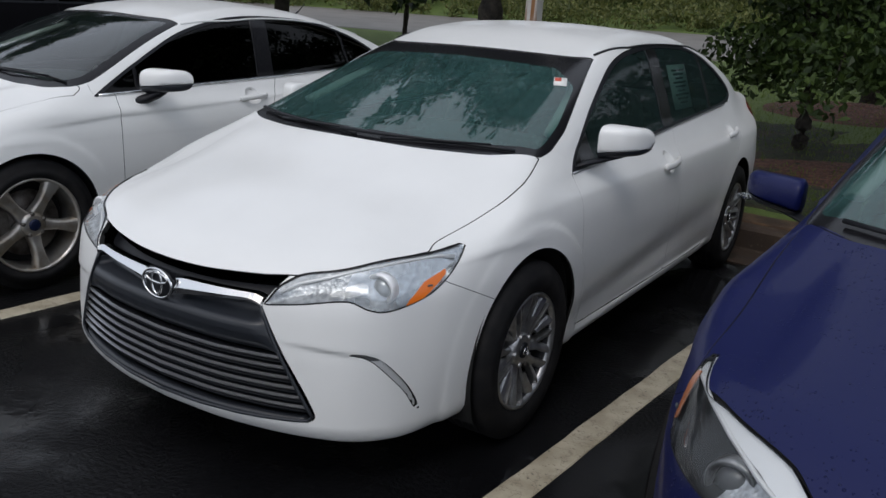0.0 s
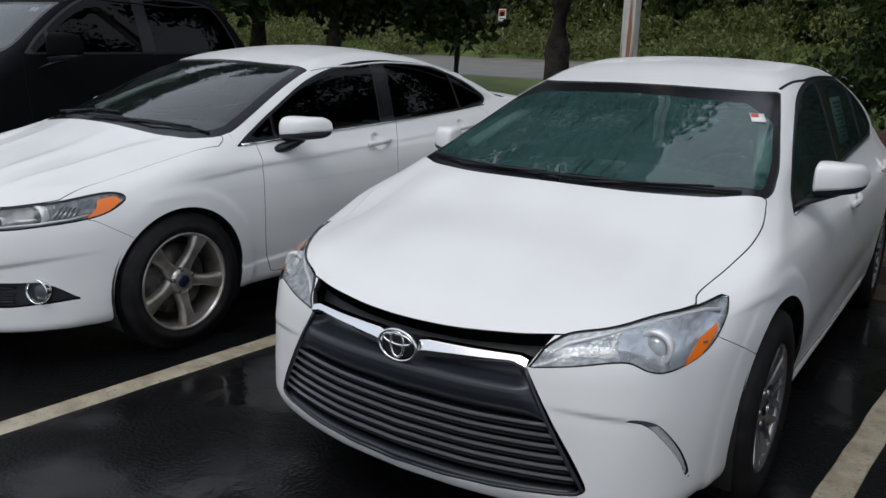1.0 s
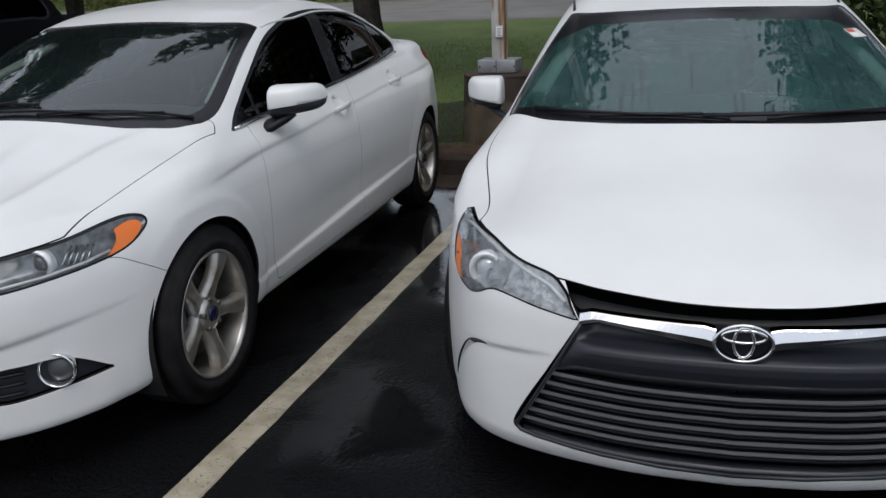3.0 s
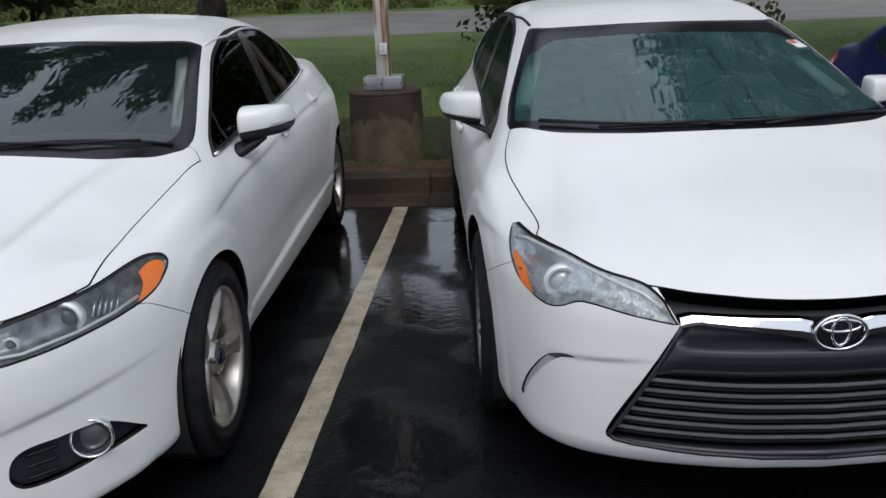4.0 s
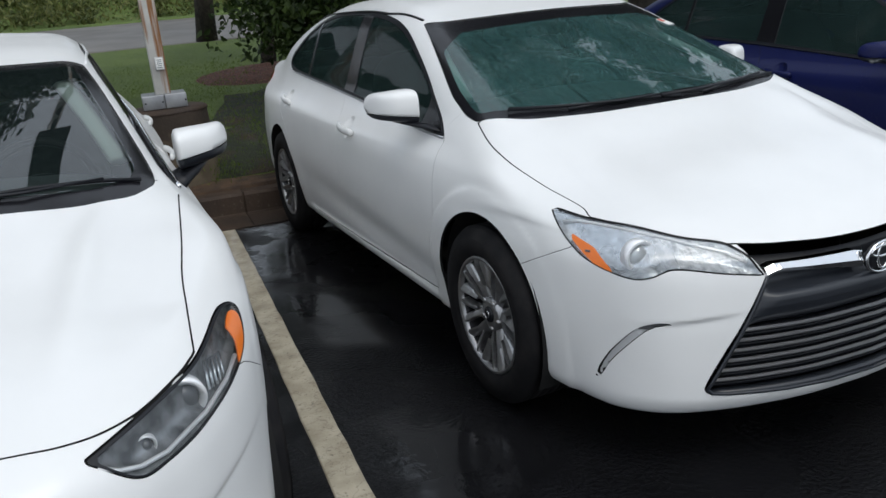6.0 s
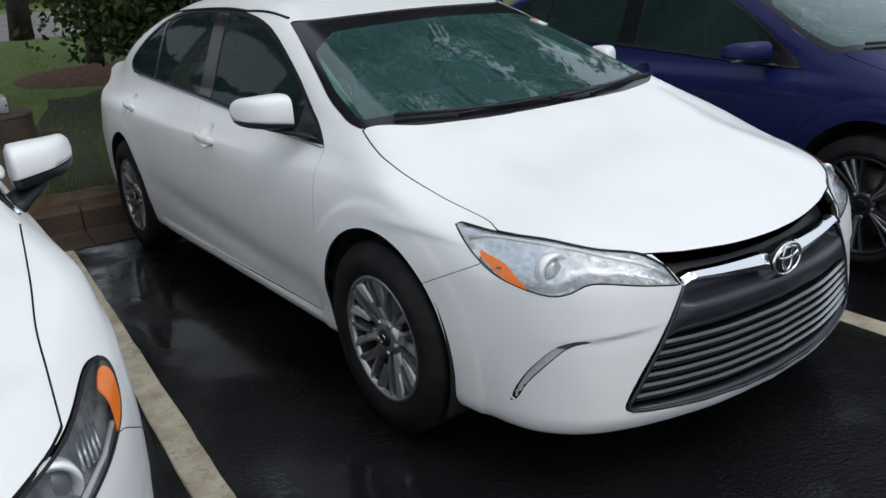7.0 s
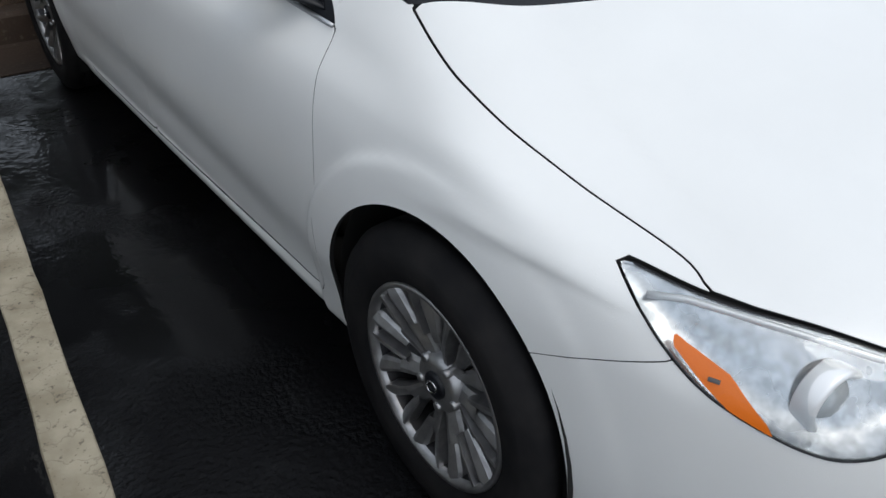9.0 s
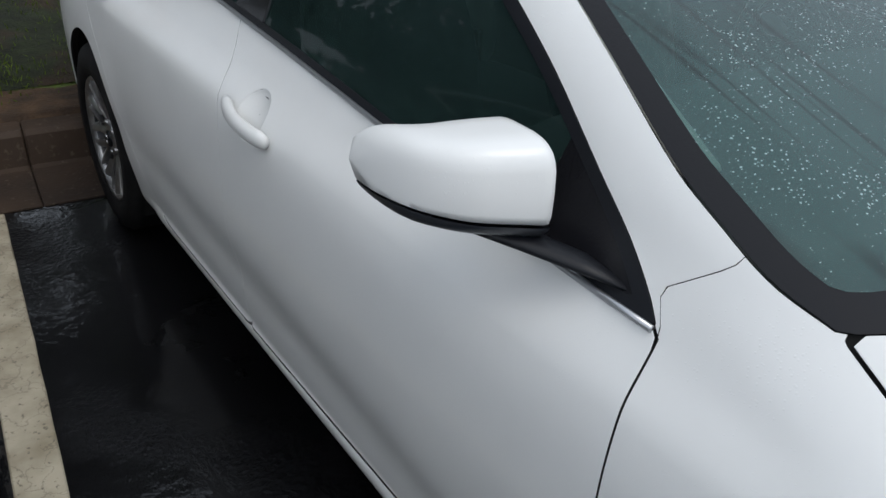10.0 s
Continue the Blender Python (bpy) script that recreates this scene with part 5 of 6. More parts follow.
sedan_b_spec = dict(
    paint=paint_white, wheelbase=2.88, arch=(0.352, 0.362, 0.325), track=0.878, tyre_r=0.330, rim_r=0.232, wheel="five", roll=7,
    front_glass=windscreen_dry, rear_glass=dark_glass, side_pane=dark_glass, trim=0.014, border=0.045, base_band=0.03, mirror_cut=0.26, fine=dict(around=290),
    side_glass=[(0.395, 0.928, 1), (0.75, 0.945), (1.12, 0.962), (1.70, 0.985), (2.5, 1.028), (2.78, 1.055), (2.87, 1.09), (2.84, 1.13), (2.62, 1.235), (2.26, 1.326), (1.83, 1.355),
                (1.54, 1.348), (1.31, 1.315), (1.03, 1.238), (0.706, 1.087), (0.52, 0.99)],
    pillars=[[(1.55, 0.9), (1.64, 1.4), (1.77, 1.4), (1.69, 0.9)], [(2.49, 0.9), (2.44, 1.4), (2.46, 1.4), (2.51, 0.9)], [(0.66, 0.8), (0.70, 1.2), (0.72, 1.2), (0.68, 0.8)]],
    windscreen=[(-0.2, 0.105, 1), (0.0, 0.108), (0.21, 0.117), (0.356, 0.132), (0.516, 0.165), (0.643, 0.226), (0.708, 0.31), (0.720, 0.38), (0.713, 0.478), (0.66, 0.75), (0.592, 1.10, 1), (0.324, 1.034), (0.0, 1.02), (-0.2, 1.02, 1)],
    rear_window=[(-0.2, 2.66, 1), (0.0, 2.66), (0.45, 2.68), (0.52, 2.74), (0.60, 3.25), (0.45, 3.36), (0.0, 3.40), (-0.2, 3.40, 1)],
    hood=[(-0.2, -0.737, 1), (0.0, -0.737), (0.21, -0.735), (0.36, -0.729), (0.42, -0.724), (0.495, -0.70), (0.57, -0.651), (0.65, -0.56), (0.69, -0.495, 1), (0.70, -0.357), (0.712, -0.2), (0.737, -0.03), (0.776, 0.30, 1),
          (0.728, 0.36), (0.708, 0.31), (0.643, 0.226), (0.516, 0.165), (0.356, 0.132), (0.21, 0.117), (0.0, 0.108), (-0.2, 0.105, 1)],
    headlight=[(0.452, -0.752, 0.694, 1), (0.52, -0.70, 0.722), (0.59, -0.635, 0.738), (0.69, -0.505, 0.757), (0.755, -0.35, 0.776), (0.789, -0.285, 0.779), (0.818, -0.258, 0.760), (0.822, -0.30, 0.725), (0.808, -0.37, 0.694),
               (0.77, -0.47, 0.674), (0.69, -0.605, 0.657), (0.60, -0.715, 0.645), (0.54, -0.752, 0.648)],
    amber=[(0.774, -0.370, 0.754, 1), (0.793, -0.308, 0.766), (0.812, -0.284, 0.753), (0.816, -0.300, 0.733), (0.803, -0.389, 0.685), (0.784, -0.433, 0.682, 1), (0.790, -0.385, 0.723)],
    projectors=[(0.669, 0.712, 0.034), (0.575, 0.690, 0.016)], lamp_inner=lamp_grey, lens=lamp_clear, strip_lift=-0.006, strip_r=0.0052, gasket=0.0045, gasket_top=0.0015, eye=lamp_dark, lamp_fins=(0.715, 0.755, 0.694, 0.742),
    lamp_strip=[(0.478, 0.694), (0.512, 0.676), (0.55, 0.664), (0.60, 0.660), (0.69, 0.671), (0.75, 0.684), (0.785, 0.700)],
    grille=[(-0.2, 0.706, 1), (0.0, 0.706), (0.145, 0.703), (0.30, 0.690), (0.395, 0.668), (0.478, 0.612), (0.507, 0.574), (0.491, 0.543), (0.456, 0.510), (0.35, 0.500), (0.239, 0.503), (0.0, 0.505), (-0.2, 0.505, 1)],
    lower_grille=[(-0.2, 0.43, 1), (0.0, 0.43), (0.22, 0.427), (0.444, 0.401, 1), (0.422, 0.318, 1), (0.216, 0.312), (0.0, 0.31), (-0.2, 0.31, 1)],
    fog=[(0.545, 0.352), (0.565, 0.412), (0.64, 0.422), (0.712, 0.414), (0.785, 0.336, 1), (0.70, 0.324), (0.575, 0.318)],
    bumper=[(-1.3, -0.2, 1), (-0.2, -0.2, 1), (-0.2, 0.45, 1), (-0.246, 0.576, 1), (-0.40, 0.672, 1), (-0.50, 0.70, 1), (-0.735, 0.765, 1), (-0.735, 0.9, 1), (-1.3, 0.9, 1)],
    front_door=[(0.535, 0.96, 1), (0.52, 0.89), (0.506, 0.75), (0.504, 0.60), (0.515, 0.42), (0.545, 0.30), (0.57, 0.262), (0.7, 0.255), (1.60, 0.258, 1), (1.60, 0.30), (1.595, 0.55), (1.60, 0.80), (1.65, 0.90), (1.70, 0.98), (1.71, 1.03, 1), (1.0, 1.02, 1)],
    rear_door=[(1.60, 0.258, 1), (1.60, 0.30), (1.595, 0.55), (1.60, 0.80), (1.65, 0.90), (1.70, 0.98), (1.71, 1.03, 1), (2.70, 1.05, 1), (2.78, 0.98), (2.74, 0.86), (2.66, 0.78), (2.55, 0.68), (2.45, 0.52), (2.38, 0.38), (2.32, 0.28), (2.2, 0.258, 1)],
    fender=[(-0.9, 0.5, 1), (-0.9, 1.2, 1), (0.30, 1.2, 1), (0.41, 1.0, 1), (0.41, 0.94), (0.53, 0.93, 1), (0.52, 0.89), (0.506, 0.75), (0.504, 0.60), (0.515, 0.42), (0.545, 0.30), (0.57, 0.1, 1), (-0.34, 0.1, 1)],
    tail_lamp=[(3.42, 0.96), (3.5, 1.02), (3.62, 1.03), (3.9, 1.02), (3.9, 0.88), (3.65, 0.88)],
    handles=[(1.34, 1.56, 0.876, 0.888), (2.26, 2.48, 0.912, 0.924)],
    mirror=(0.917, 0.76, 1.005), mirror_size=(0.098, 0.088, 0.066), mirror_round=0.9, arm_thick=1.5,
    mirror_arm=[(0.90, 0.75, 0.955), (0.86, 0.73, 0.93), (0.81, 0.70, 0.905), (0.78, 0.66, 0.89)],
    wipers=[[(-0.08, 0.15), (0.12, 0.16), (0.38, 0.20), (0.58, 0.29)], [(-0.62, 0.30), (-0.42, 0.23), (-0.22, 0.20), (-0.02, 0.22)]],
    ditch=(1.11, 2.75), ditch_x=(0.598, 0.612, 0.585, 0.54), ditch_mat=paint_white, chrome_belt=(0.43, 2.80), dash=0.66)


def build_sedan_b():
    car = tagged(new("sedan"), "white four-door sedan with smoked side glass and a hexagonal grille", "car", "parked cars")
    field = body_field(sedan_b_curves())
    front = sedan(sedan_b_spec, field, car)
    front_b(sedan_b_spec, field, car, front)
    a = part("antenna", tube([(0, 2.62, 1.335), (0, 2.70, 1.39), (0, 2.76, 1.44)], [0.012, 0.004, 0.003], 8), trim_black, car)
    car.matrix_world = pose(-2.605, -0.232, 0, 0, 0, -1.5)
    return car

def scaled(spec, sx, sy):
    """The same lines for a car that is smaller by sx across and sy along."""
    out = dict(spec)
    for key in ("side_glass", "bumper", "front_door", "rear_door", "fender", "tail_lamp"):
        out[key] = [(p[0] * sy, p[1], *p[2:]) for p in spec[key]]
    for key in ("windscreen", "rear_window", "hood"):
        out[key] = [(p[0] * sx, p[1] * sy, *p[2:]) for p in spec[key]]
    for key in ("grille", "fog"):
        out[key] = [(p[0] * sx, p[1], *p[2:]) for p in spec[key]]
    out["pillars"] = [[(y * sy, z) for y, z in q] for q in spec["pillars"]]
    out["handles"] = [(a * sy, b * sy, c, d) for a, b, c, d in spec["handles"]]
    out["wipers"] = [[(x * sx, y * sy) for x, y in w] for w in spec["wipers"]]
    out["ditch"], out["wheelbase"] = tuple(y * sy for y in spec["ditch"]), spec["wheelbase"] * sy
    out["ditch_x"] = tuple(x * sx for x in spec["ditch_x"])
    return out


def build_sedan_c():
    car = tagged(new("sedan"), "dark blue compact sedan with large swept headlights, beaded with rain", "car", "parked cars")
    sx, sy = 0.985, 0.965
    curves = sedan_a_curves()
    curves["plan"] = spline((0, -0.945), (0.2, -0.93), (0.39, -0.89), (0.57, -0.82), (0.65, -0.765), (0.72, -0.685), (0.785, -0.555), (0.825, -0.435), (0.858, -0.26), (0.887, 0.0))
    curves["deck"] = spline((-0.95, 0.645), (-0.86, 0.72), (-0.75, 0.765), (-0.6, 0.822), (-0.435, 0.872), (-0.2, 0.932), (0.04, 0.985), (0.4, 1.02), (1.2, 1.035), (2.5, 1.075), (3.3, 1.085), (3.75, 1.06))
    base = body_field(curves)
    field = lambda p: base(p / np.array((sx, sy, 1.0)))
    spec = scaled(sedan_a_spec, sx, sy)
    spec.update(paint=paint_blue, wheel="thin", rim_r=0.225, tyre_r=0.318, front_glass=windscreen, ditch_mat=paint_blue, signal=True, mirror_arm=None,
                fine=dict(around=150, nose=64, step=0.022, tail=24),
                headlight=[(0.785, -0.44, 0.795, 1), (0.70, -0.525, 0.785), (0.635, -0.59, 0.772), (0.535, -0.715, 0.742), (0.485, -0.775, 0.715), (0.43, -0.83, 0.68, 1), (0.50, -0.82, 0.63),
                           (0.63, -0.735, 0.628), (0.70, -0.645, 0.632), (0.76, -0.54, 0.645), (0.79, -0.51, 0.70), (0.797, -0.46, 0.765)],
                amber=[(0.792, -0.462, 0.775, 1), (0.775, -0.495, 0.75), (0.760, -0.525, 0.685), (0.768, -0.535, 0.66), (0.789, -0.505, 0.70)], amber_mat=amber_dull,
                projectors=[(0.60, 0.675, 0.038)], lamp_inner=lamp_black, lens=lamp_clear, ring=lamp_grey,
                lamp_bright=0.030, eye=lamp_dark,
                hood=[(-0.2, -0.86, 1), (0.0, -0.86), (0.2, -0.85), (0.33, -0.83), (0.43, -0.80), (0.485, -0.775), (0.535, -0.715), (0.635, -0.59), (0.70, -0.525), (0.755, -0.465, 1), (0.735, -0.25), (0.728, 0.0), (0.722, 0.12), (0.711, 0.2316, 1),
                      (0.635, 0.1515), (0.542, 0.1013), (0.345, 0.0357), (0.167, 0.0087), (0.0, 0.002), (-0.2, 0.0077, 1)],
                mirror=(0.893, 0.625, 0.978), mirror_size=(0.10, 0.07, 0.056), mirror_round=0.9, chrome_belt=(0.42, 2.6), belt_mat=trim_black)
    spec.pop("fog")
    front = sedan(spec, field, car)
    g = panel("grille", front["grille"], field, trim_black, car, (1, -1), 0.04, -0.03)
    for z in (0.30, 0.35, 0.40, 0.45, 0.50):
        xe = (0.383 + (0.613 - z) * 0.545) * sx - 0.02
        xs = np.linspace(-xe, xe, 25)
        front_bar(field, "slat", plastic, g, xs, 0 * xs + z, [(-0.008, 0.005), (-0.008, -0.005), (-0.03, -0.005), (-0.03, 0.005)])
    car.matrix_world = pose(2.40, -0.34, 0, 0, 0, -2.2)
    return car


def pickup_curves():
    zero = lambda *a: 0 * a[0]
    def press(y, z):
        return 0.03 * bump(np.hypot(y, z - 0.4), 0.5, 0.1) + 0.03 * bump(np.hypot(y - 3.55, z - 0.4), 0.5, 0.1) - 0.012 * bump(z, 0.85, 0.12) * bump(y, 1.8, 1.2)
    return dict(
        width=spline((-0.95, 0.88), (-0.6, 0.95), (0, 0.975), (3.6, 0.985), (4.6, 0.975)),
        section=spline((0.3, -0.05), (0.5, -0.01), (0.8, 0.0), (1.05, -0.004), (1.22, -0.03), (1.35, -0.10), (1.5, -0.2)),
        press=press, emboss=lambda x, y: 0.02 * bump(x, 0.45, 0.2) * bump(y, -0.2, 0.6), carve=lambda x, z: 0 * x,
        deck=spline((-1.0, 1.02), (-0.8, 1.10), (-0.3, 1.16), (0.5, 1.22), (1.0, 1.30), (2.2, 1.33), (4.6, 1.34)),
        crown=spline((-1, 0.07), (0, 0.06), (4, 0.01)),
        plan=spline((0, -0.98), (0.5, -0.95), (0.75, -0.88), (0.88, -0.76), (0.96, -0.5)),
        profile=spline((0.3, 0.06), (0.45, 0.0), (0.9, 0.0), (1.05, 0.05), (1.2, 0.16)),
        lean=spline((0, 1), (0.7, 0.8), (0.95, 0.4)),
        tail=spline((0, 4.65), (0.9, 4.62), (0.97, 4.5)), tail_profile=spline((0.3, -0.05), (0.6, 0.0), (1.4, 0.0)),
        sill=spline((-1, 0.42), (4.6, 0.45)),
        cab=spline((0.2, 1.08), (0.8, 1.07), (2.4, 1.07), (2.9, 1.04)),
        roof=spline((0.25, 1.15), (0.45, 1.24), (0.78, 1.42), (1.18, 1.70), (1.45, 1.82), (1.8, 1.865), (2.3, 1.86), (2.62, 1.80), (2.78, 1.62), (2.9, 1.38), (3.0, 1.1)),
        roof_crown=spline((0, 0.12), (1.2, 0.09), (3, 0.06)),
        tumble=0.30, shoulder=0.06, nose=0.06, rail=0.09, blend=0.04)


def build_pickup():
    car = tagged(new("pickup_truck"), "black crew-cab pickup truck with dark glass, wet from rain", "truck", "parked cars")
    field = body_field(pickup_curves())
    spec = dict(
        paint=paint_black, wheelbase=3.55, arch=(0.45, 0.46, 0.42), track=0.955, tyre_r=0.395, rim_r=0.25, wheel="five", y0=0.0, y1=3.7,
        fine=dict(around=130, nose=50, step=0.028, tail=20, z0=0.75), coarse_z=0.75,
        front_glass=windscreen_dry, rear_glass=dark_glass, side_pane=dark_glass,
        side_glass=[(0.80, 1.31, 1), (1.3, 1.315), (2.5, 1.34), (2.72, 1.36), (2.70, 1.50), (2.58, 1.70), (2.4, 1.755), (1.7, 1.765), (1.42, 1.735), (1.2, 1.63), (0.95, 1.45)],
        pillars=[[(1.75, 1.2), (1.80, 1.9), (1.90, 1.9), (1.87, 1.2)], [(0.98, 1.2), (1.0, 1.6), (1.03, 1.6), (1.01, 1.2)]],
        windscreen=[(-0.2, 0.50, 1), (0.0, 0.50), (0.45, 0.56), (0.74, 0.68), (0.80, 0.76), (0.76, 0.98), (0.70, 1.24, 1), (0.4, 1.18), (0.0, 1.15), (-0.2, 1.15, 1)],
        rear_window=[(-0.2, 2.72, 1), (0.0, 2.72), (0.55, 2.72), (0.6, 2.84), (0.0, 2.85), (-0.2, 2.85, 1)],
        hood=[(-0.2, -0.86, 1), (0.0, -0.86), (0.5, -0.82), (0.78, -0.72), (0.80, -0.3), (0.82, 0.3), (0.84, 0.62, 1), (0.74, 0.63), (0.45, 0.53), (0.0, 0.48), (-0.2, 0.48, 1)],
        headlight=[(0.60, -0.93, 1.0), (0.80, -0.86, 1.0), (0.93, -0.66, 1.0), (0.93, -0.66, 0.82), (0.80, -0.86, 0.82), (0.60, -0.93, 0.82)],
        amber=[(0.92, -0.70, 0.96), (0.93, -0.64, 0.96), (0.93, -0.64, 0.86), (0.92, -0.70, 0.86)], projectors=[(0.72, 0.91, 0.06)],
        grille=[(-0.2, 1.0, 1), (0.52, 1.0, 1), (0.52, 0.62, 1), (-0.2, 0.62, 1)],
        bumper=[(-1.3, 0.2, 1), (-0.4, 0.2, 1), (-0.4, 0.7, 1), (-1.3, 0.7, 1)],
        front_door=[(0.80, 1.34, 1), (0.76, 1.1), (0.74, 0.7), (0.78, 0.52), (0.9, 0.49), (1.80, 0.49, 1), (1.84, 0.9), (1.86, 1.3), (1.86, 1.4, 1)],
        rear_door=[(1.80, 0.49, 1), (1.84, 0.9), (1.86, 1.3), (1.86, 1.4, 1), (2.74, 1.4, 1), (2.78, 1.2), (2.76, 0.7), (2.70, 0.49, 1)],
        fender=[(-1.2, 0.5, 1), (-1.2, 1.6, 1), (0.7, 1.6, 1), (0.79, 1.36, 1), (0.76, 1.1), (0.74, 0.7), (0.78, 0.4, 1)],
        tail_lamp=[(4.5, 0.95), (4.8, 0.95), (4.8, 1.28), (4.5, 1.28)],
        handles=[(1.58, 1.78, 1.10, 1.10), (2.46, 2.66, 1.12, 1.12)],
        mirror=(1.15, 0.98, 1.36), mirror_size=(0.10, 0.07, 0.105),
        wipers=[[(-0.05, 0.55), (0.2, 0.59), (0.45, 0.66), (0.6, 0.74)], [(-0.62, 0.74), (-0.4, 0.66), (-0.2, 0.62), (0.0, 0.62)]],
        ditch=(1.25, 2.7), ditch_x=(0.72, 0.76, 0.77, 0.75), dash=0.9, cabin_trim=cloth_dark)
    front = sedan(spec, field, car)
    g = panel("grille", front["grille"], field, trim_black, car, (1, -1), 0.04, -0.03)
    for sd in (1, -1):
        part("roof_rail", tube([(sd * 0.70, y, 1.855 + 0.03 * math.sin(math.pi * (y - 1.45) / 1.05)) for y in np.linspace(1.45, 2.5, 14)], 0.014, 8), trim_black, car)
    for k in range(2):
        s = part("windshield_sticker", block((0.035, 0.004, 0.05)), sticker_white, car)
        s.matrix_local = pose(0.56 - 0.06 * k, 1.13, 1.625, -55, 0, 0)
    car.matrix_world = pose(-5.22, -0.30, 0, 0, 0, -1.0)
    return car

build_sedan_a()
build_sedan_b()
build_sedan_c()
build_pickup()

# ---------- the ground, the kerb and the verge ----------
LOT = pose(-1.26, 3.06, 0, 0, 0, -4.3)          # origin at a bay line's end, x along the kerb, y away from the lot
rng = random.Random(7)

asphalt = material("wet_asphalt", (0.008, 0.008, 0.009), 0.2)
mottled(asphalt, (0.0034, 0.0035, 0.0042), (0.0080, 0.0082, 0.0092), 1.3, 8, 0.35, 0.7)
speck = mottled(asphalt, 0, 1, 190, 3, 0.62, 0.72, None)
add_colour(asphalt, speck, (0.017, 0.017, 0.018))
mottled(asphalt, 0.18, 0.45, 0.9, 7, 0.42, 0.62, "Roughness")
tc, fine, broad = node(asphalt, "TexCoord"), node(asphalt, "TexNoise", Scale=60, Detail=8), node(asphalt, "TexNoise", Scale=1.5, Detail=7)
grit = node(asphalt, "Bump", Strength=1.0, Distance=0.010)
wire(asphalt, tc, "Object", fine, "Vector")
wire(asphalt, tc, "Object", broad, "Vector")
wire(asphalt, fine, "Fac", grit, "Height")
wire(asphalt, grit, "Normal", shader(asphalt), "Normal")
# standing water, deeper towards the gutter: a smooth film over the grit, with small ripples
along, depth, dry = node(asphalt, "SeparateXYZ"), node(asphalt, "MapRange"), node(asphalt, "ValToRGB")
wire(asphalt, tc, "Object", along, "Vector")
wire(asphalt, along, "Y", depth, "Value")
for key, value in (("From Min", -4.5), ("From Max", -0.6), ("To Min", -0.07), ("To Max", 0.13)):
    depth.inputs[key].default_value = value
lessen = node(asphalt, "Math")
lessen.operation = "SUBTRACT"
wire(asphalt, broad, "Fac", lessen, 0)
wire(asphalt, depth, 0, lessen, 1)
wire(asphalt, lessen, 0, dry, "Fac")
dry.color_ramp.elements[0].position, dry.color_ramp.elements[1].position = 0.42, 0.54
wire(asphalt, dry, "Color", grit, "Strength")
film_of_water, ripple, swell = node(asphalt, "MapRange"), node(asphalt, "TexNoise", Scale=24, Detail=3), node(asphalt, "Bump", Strength=0.10, Distance=0.012)
for key, value in (("To Min", 1.0), ("To Max", 0.14)):
    film_of_water.inputs[key].default_value = value
wire(asphalt, dry, "Color", film_of_water, "Value")
wire(asphalt, film_of_water, 0, shader(asphalt), "Coat Weight")
wire(asphalt, tc, "Object", ripple, "Vector")
wire(asphalt, ripple, "Fac", swell, "Height")
half_grit = node(asphalt, "Bump", Strength=0.3, Distance=0.006)
wire(asphalt, fine, "Fac", half_grit, "Height")
wire(asphalt, dry, "Color", half_grit, "Strength")
wire(asphalt, half_grit, "Normal", swell, "Normal")
wire(asphalt, swell, "Normal", shader(asphalt), "Coat Normal")
shader(asphalt).inputs["Coat IOR"].default_value = 1.33
shader(asphalt).inputs["Coat Roughness"].default_value = 0.02
shader(asphalt).inputs["Specular IOR Level"].default_value = 0.06

line_paint = material("worn_line_paint", (0.42, 0.37, 0.27), 0.5)
mottled(line_paint, (0.29, 0.25, 0.175), (0.47, 0.42, 0.32), 9, 9, 0.32, 0.62)
crack = mottled(line_paint, 0, 0.75, 70, 10, 0.62, 0.68, None)
add_colour(line_paint, crack, (0.10, 0.085, 0.06))
ltc, lvo, lrm = node(line_paint, "TexCoord"), node(line_paint, "TexVoronoi", Scale=8), node(line_paint, "ValToRGB")
lvo.feature = "DISTANCE_TO_EDGE"
lrm.color_ramp.elements[0].position, lrm.color_ramp.elements[0].color = 0.004, (0.4, 0.4, 0.4, 1)
lrm.color_ramp.elements[1].position, lrm.color_ramp.elements[1].color = 0.022, (0, 0, 0, 1)
lwarp, lmix = node(line_paint, "TexNoise", Scale=14, Detail=5), node(line_paint, "MixRGB")
lmix.inputs[0].default_value = 0.16
wire(line_paint, ltc, "Object", lwarp, "Vector")
wire(line_paint, ltc, "Object", lmix, 1)
wire(line_paint, lwarp, "Color", lmix, 2)
wire(line_paint, lmix, "Color", lvo, "Vector")
wire(line_paint, lvo, "Distance", lrm, "Fac")
add_colour(line_paint, lrm, (0.09, 0.075, 0.055))
relief(line_paint, 90, 0.35, 0.004)
for key, value in (("Coat Weight", 0.5), ("Coat IOR", 1.33), ("Coat Roughness", 0.08)):
    shader(line_paint).inputs[key].default_value = value
concrete = material("stained_concrete", (0.2, 0.17, 0.13), 0.75)
mottled(concrete, (0.018, 0.010, 0.006), (0.055, 0.033, 0.019), 3.0, 8, 0.35, 0.68)
add_colour(concrete, mottled(concrete, 0, 1, 45, 6, 0.60, 0.72, None), (0.09, 0.07, 0.05))
relief(concrete, 60, 0.4, 0.006)
pier_mat = material("weathered_concrete_pier", (0.2, 0.17, 0.13), 0.8)
mottled(pier_mat, (0.055, 0.045, 0.033), (0.11, 0.094, 0.072), 5.0, 8, 0.35, 0.68)
mottled(pier_mat, (0.030, 0.021, 0.014), (0.060, 0.043, 0.029), 5.0, 8, 0.35, 0.68)
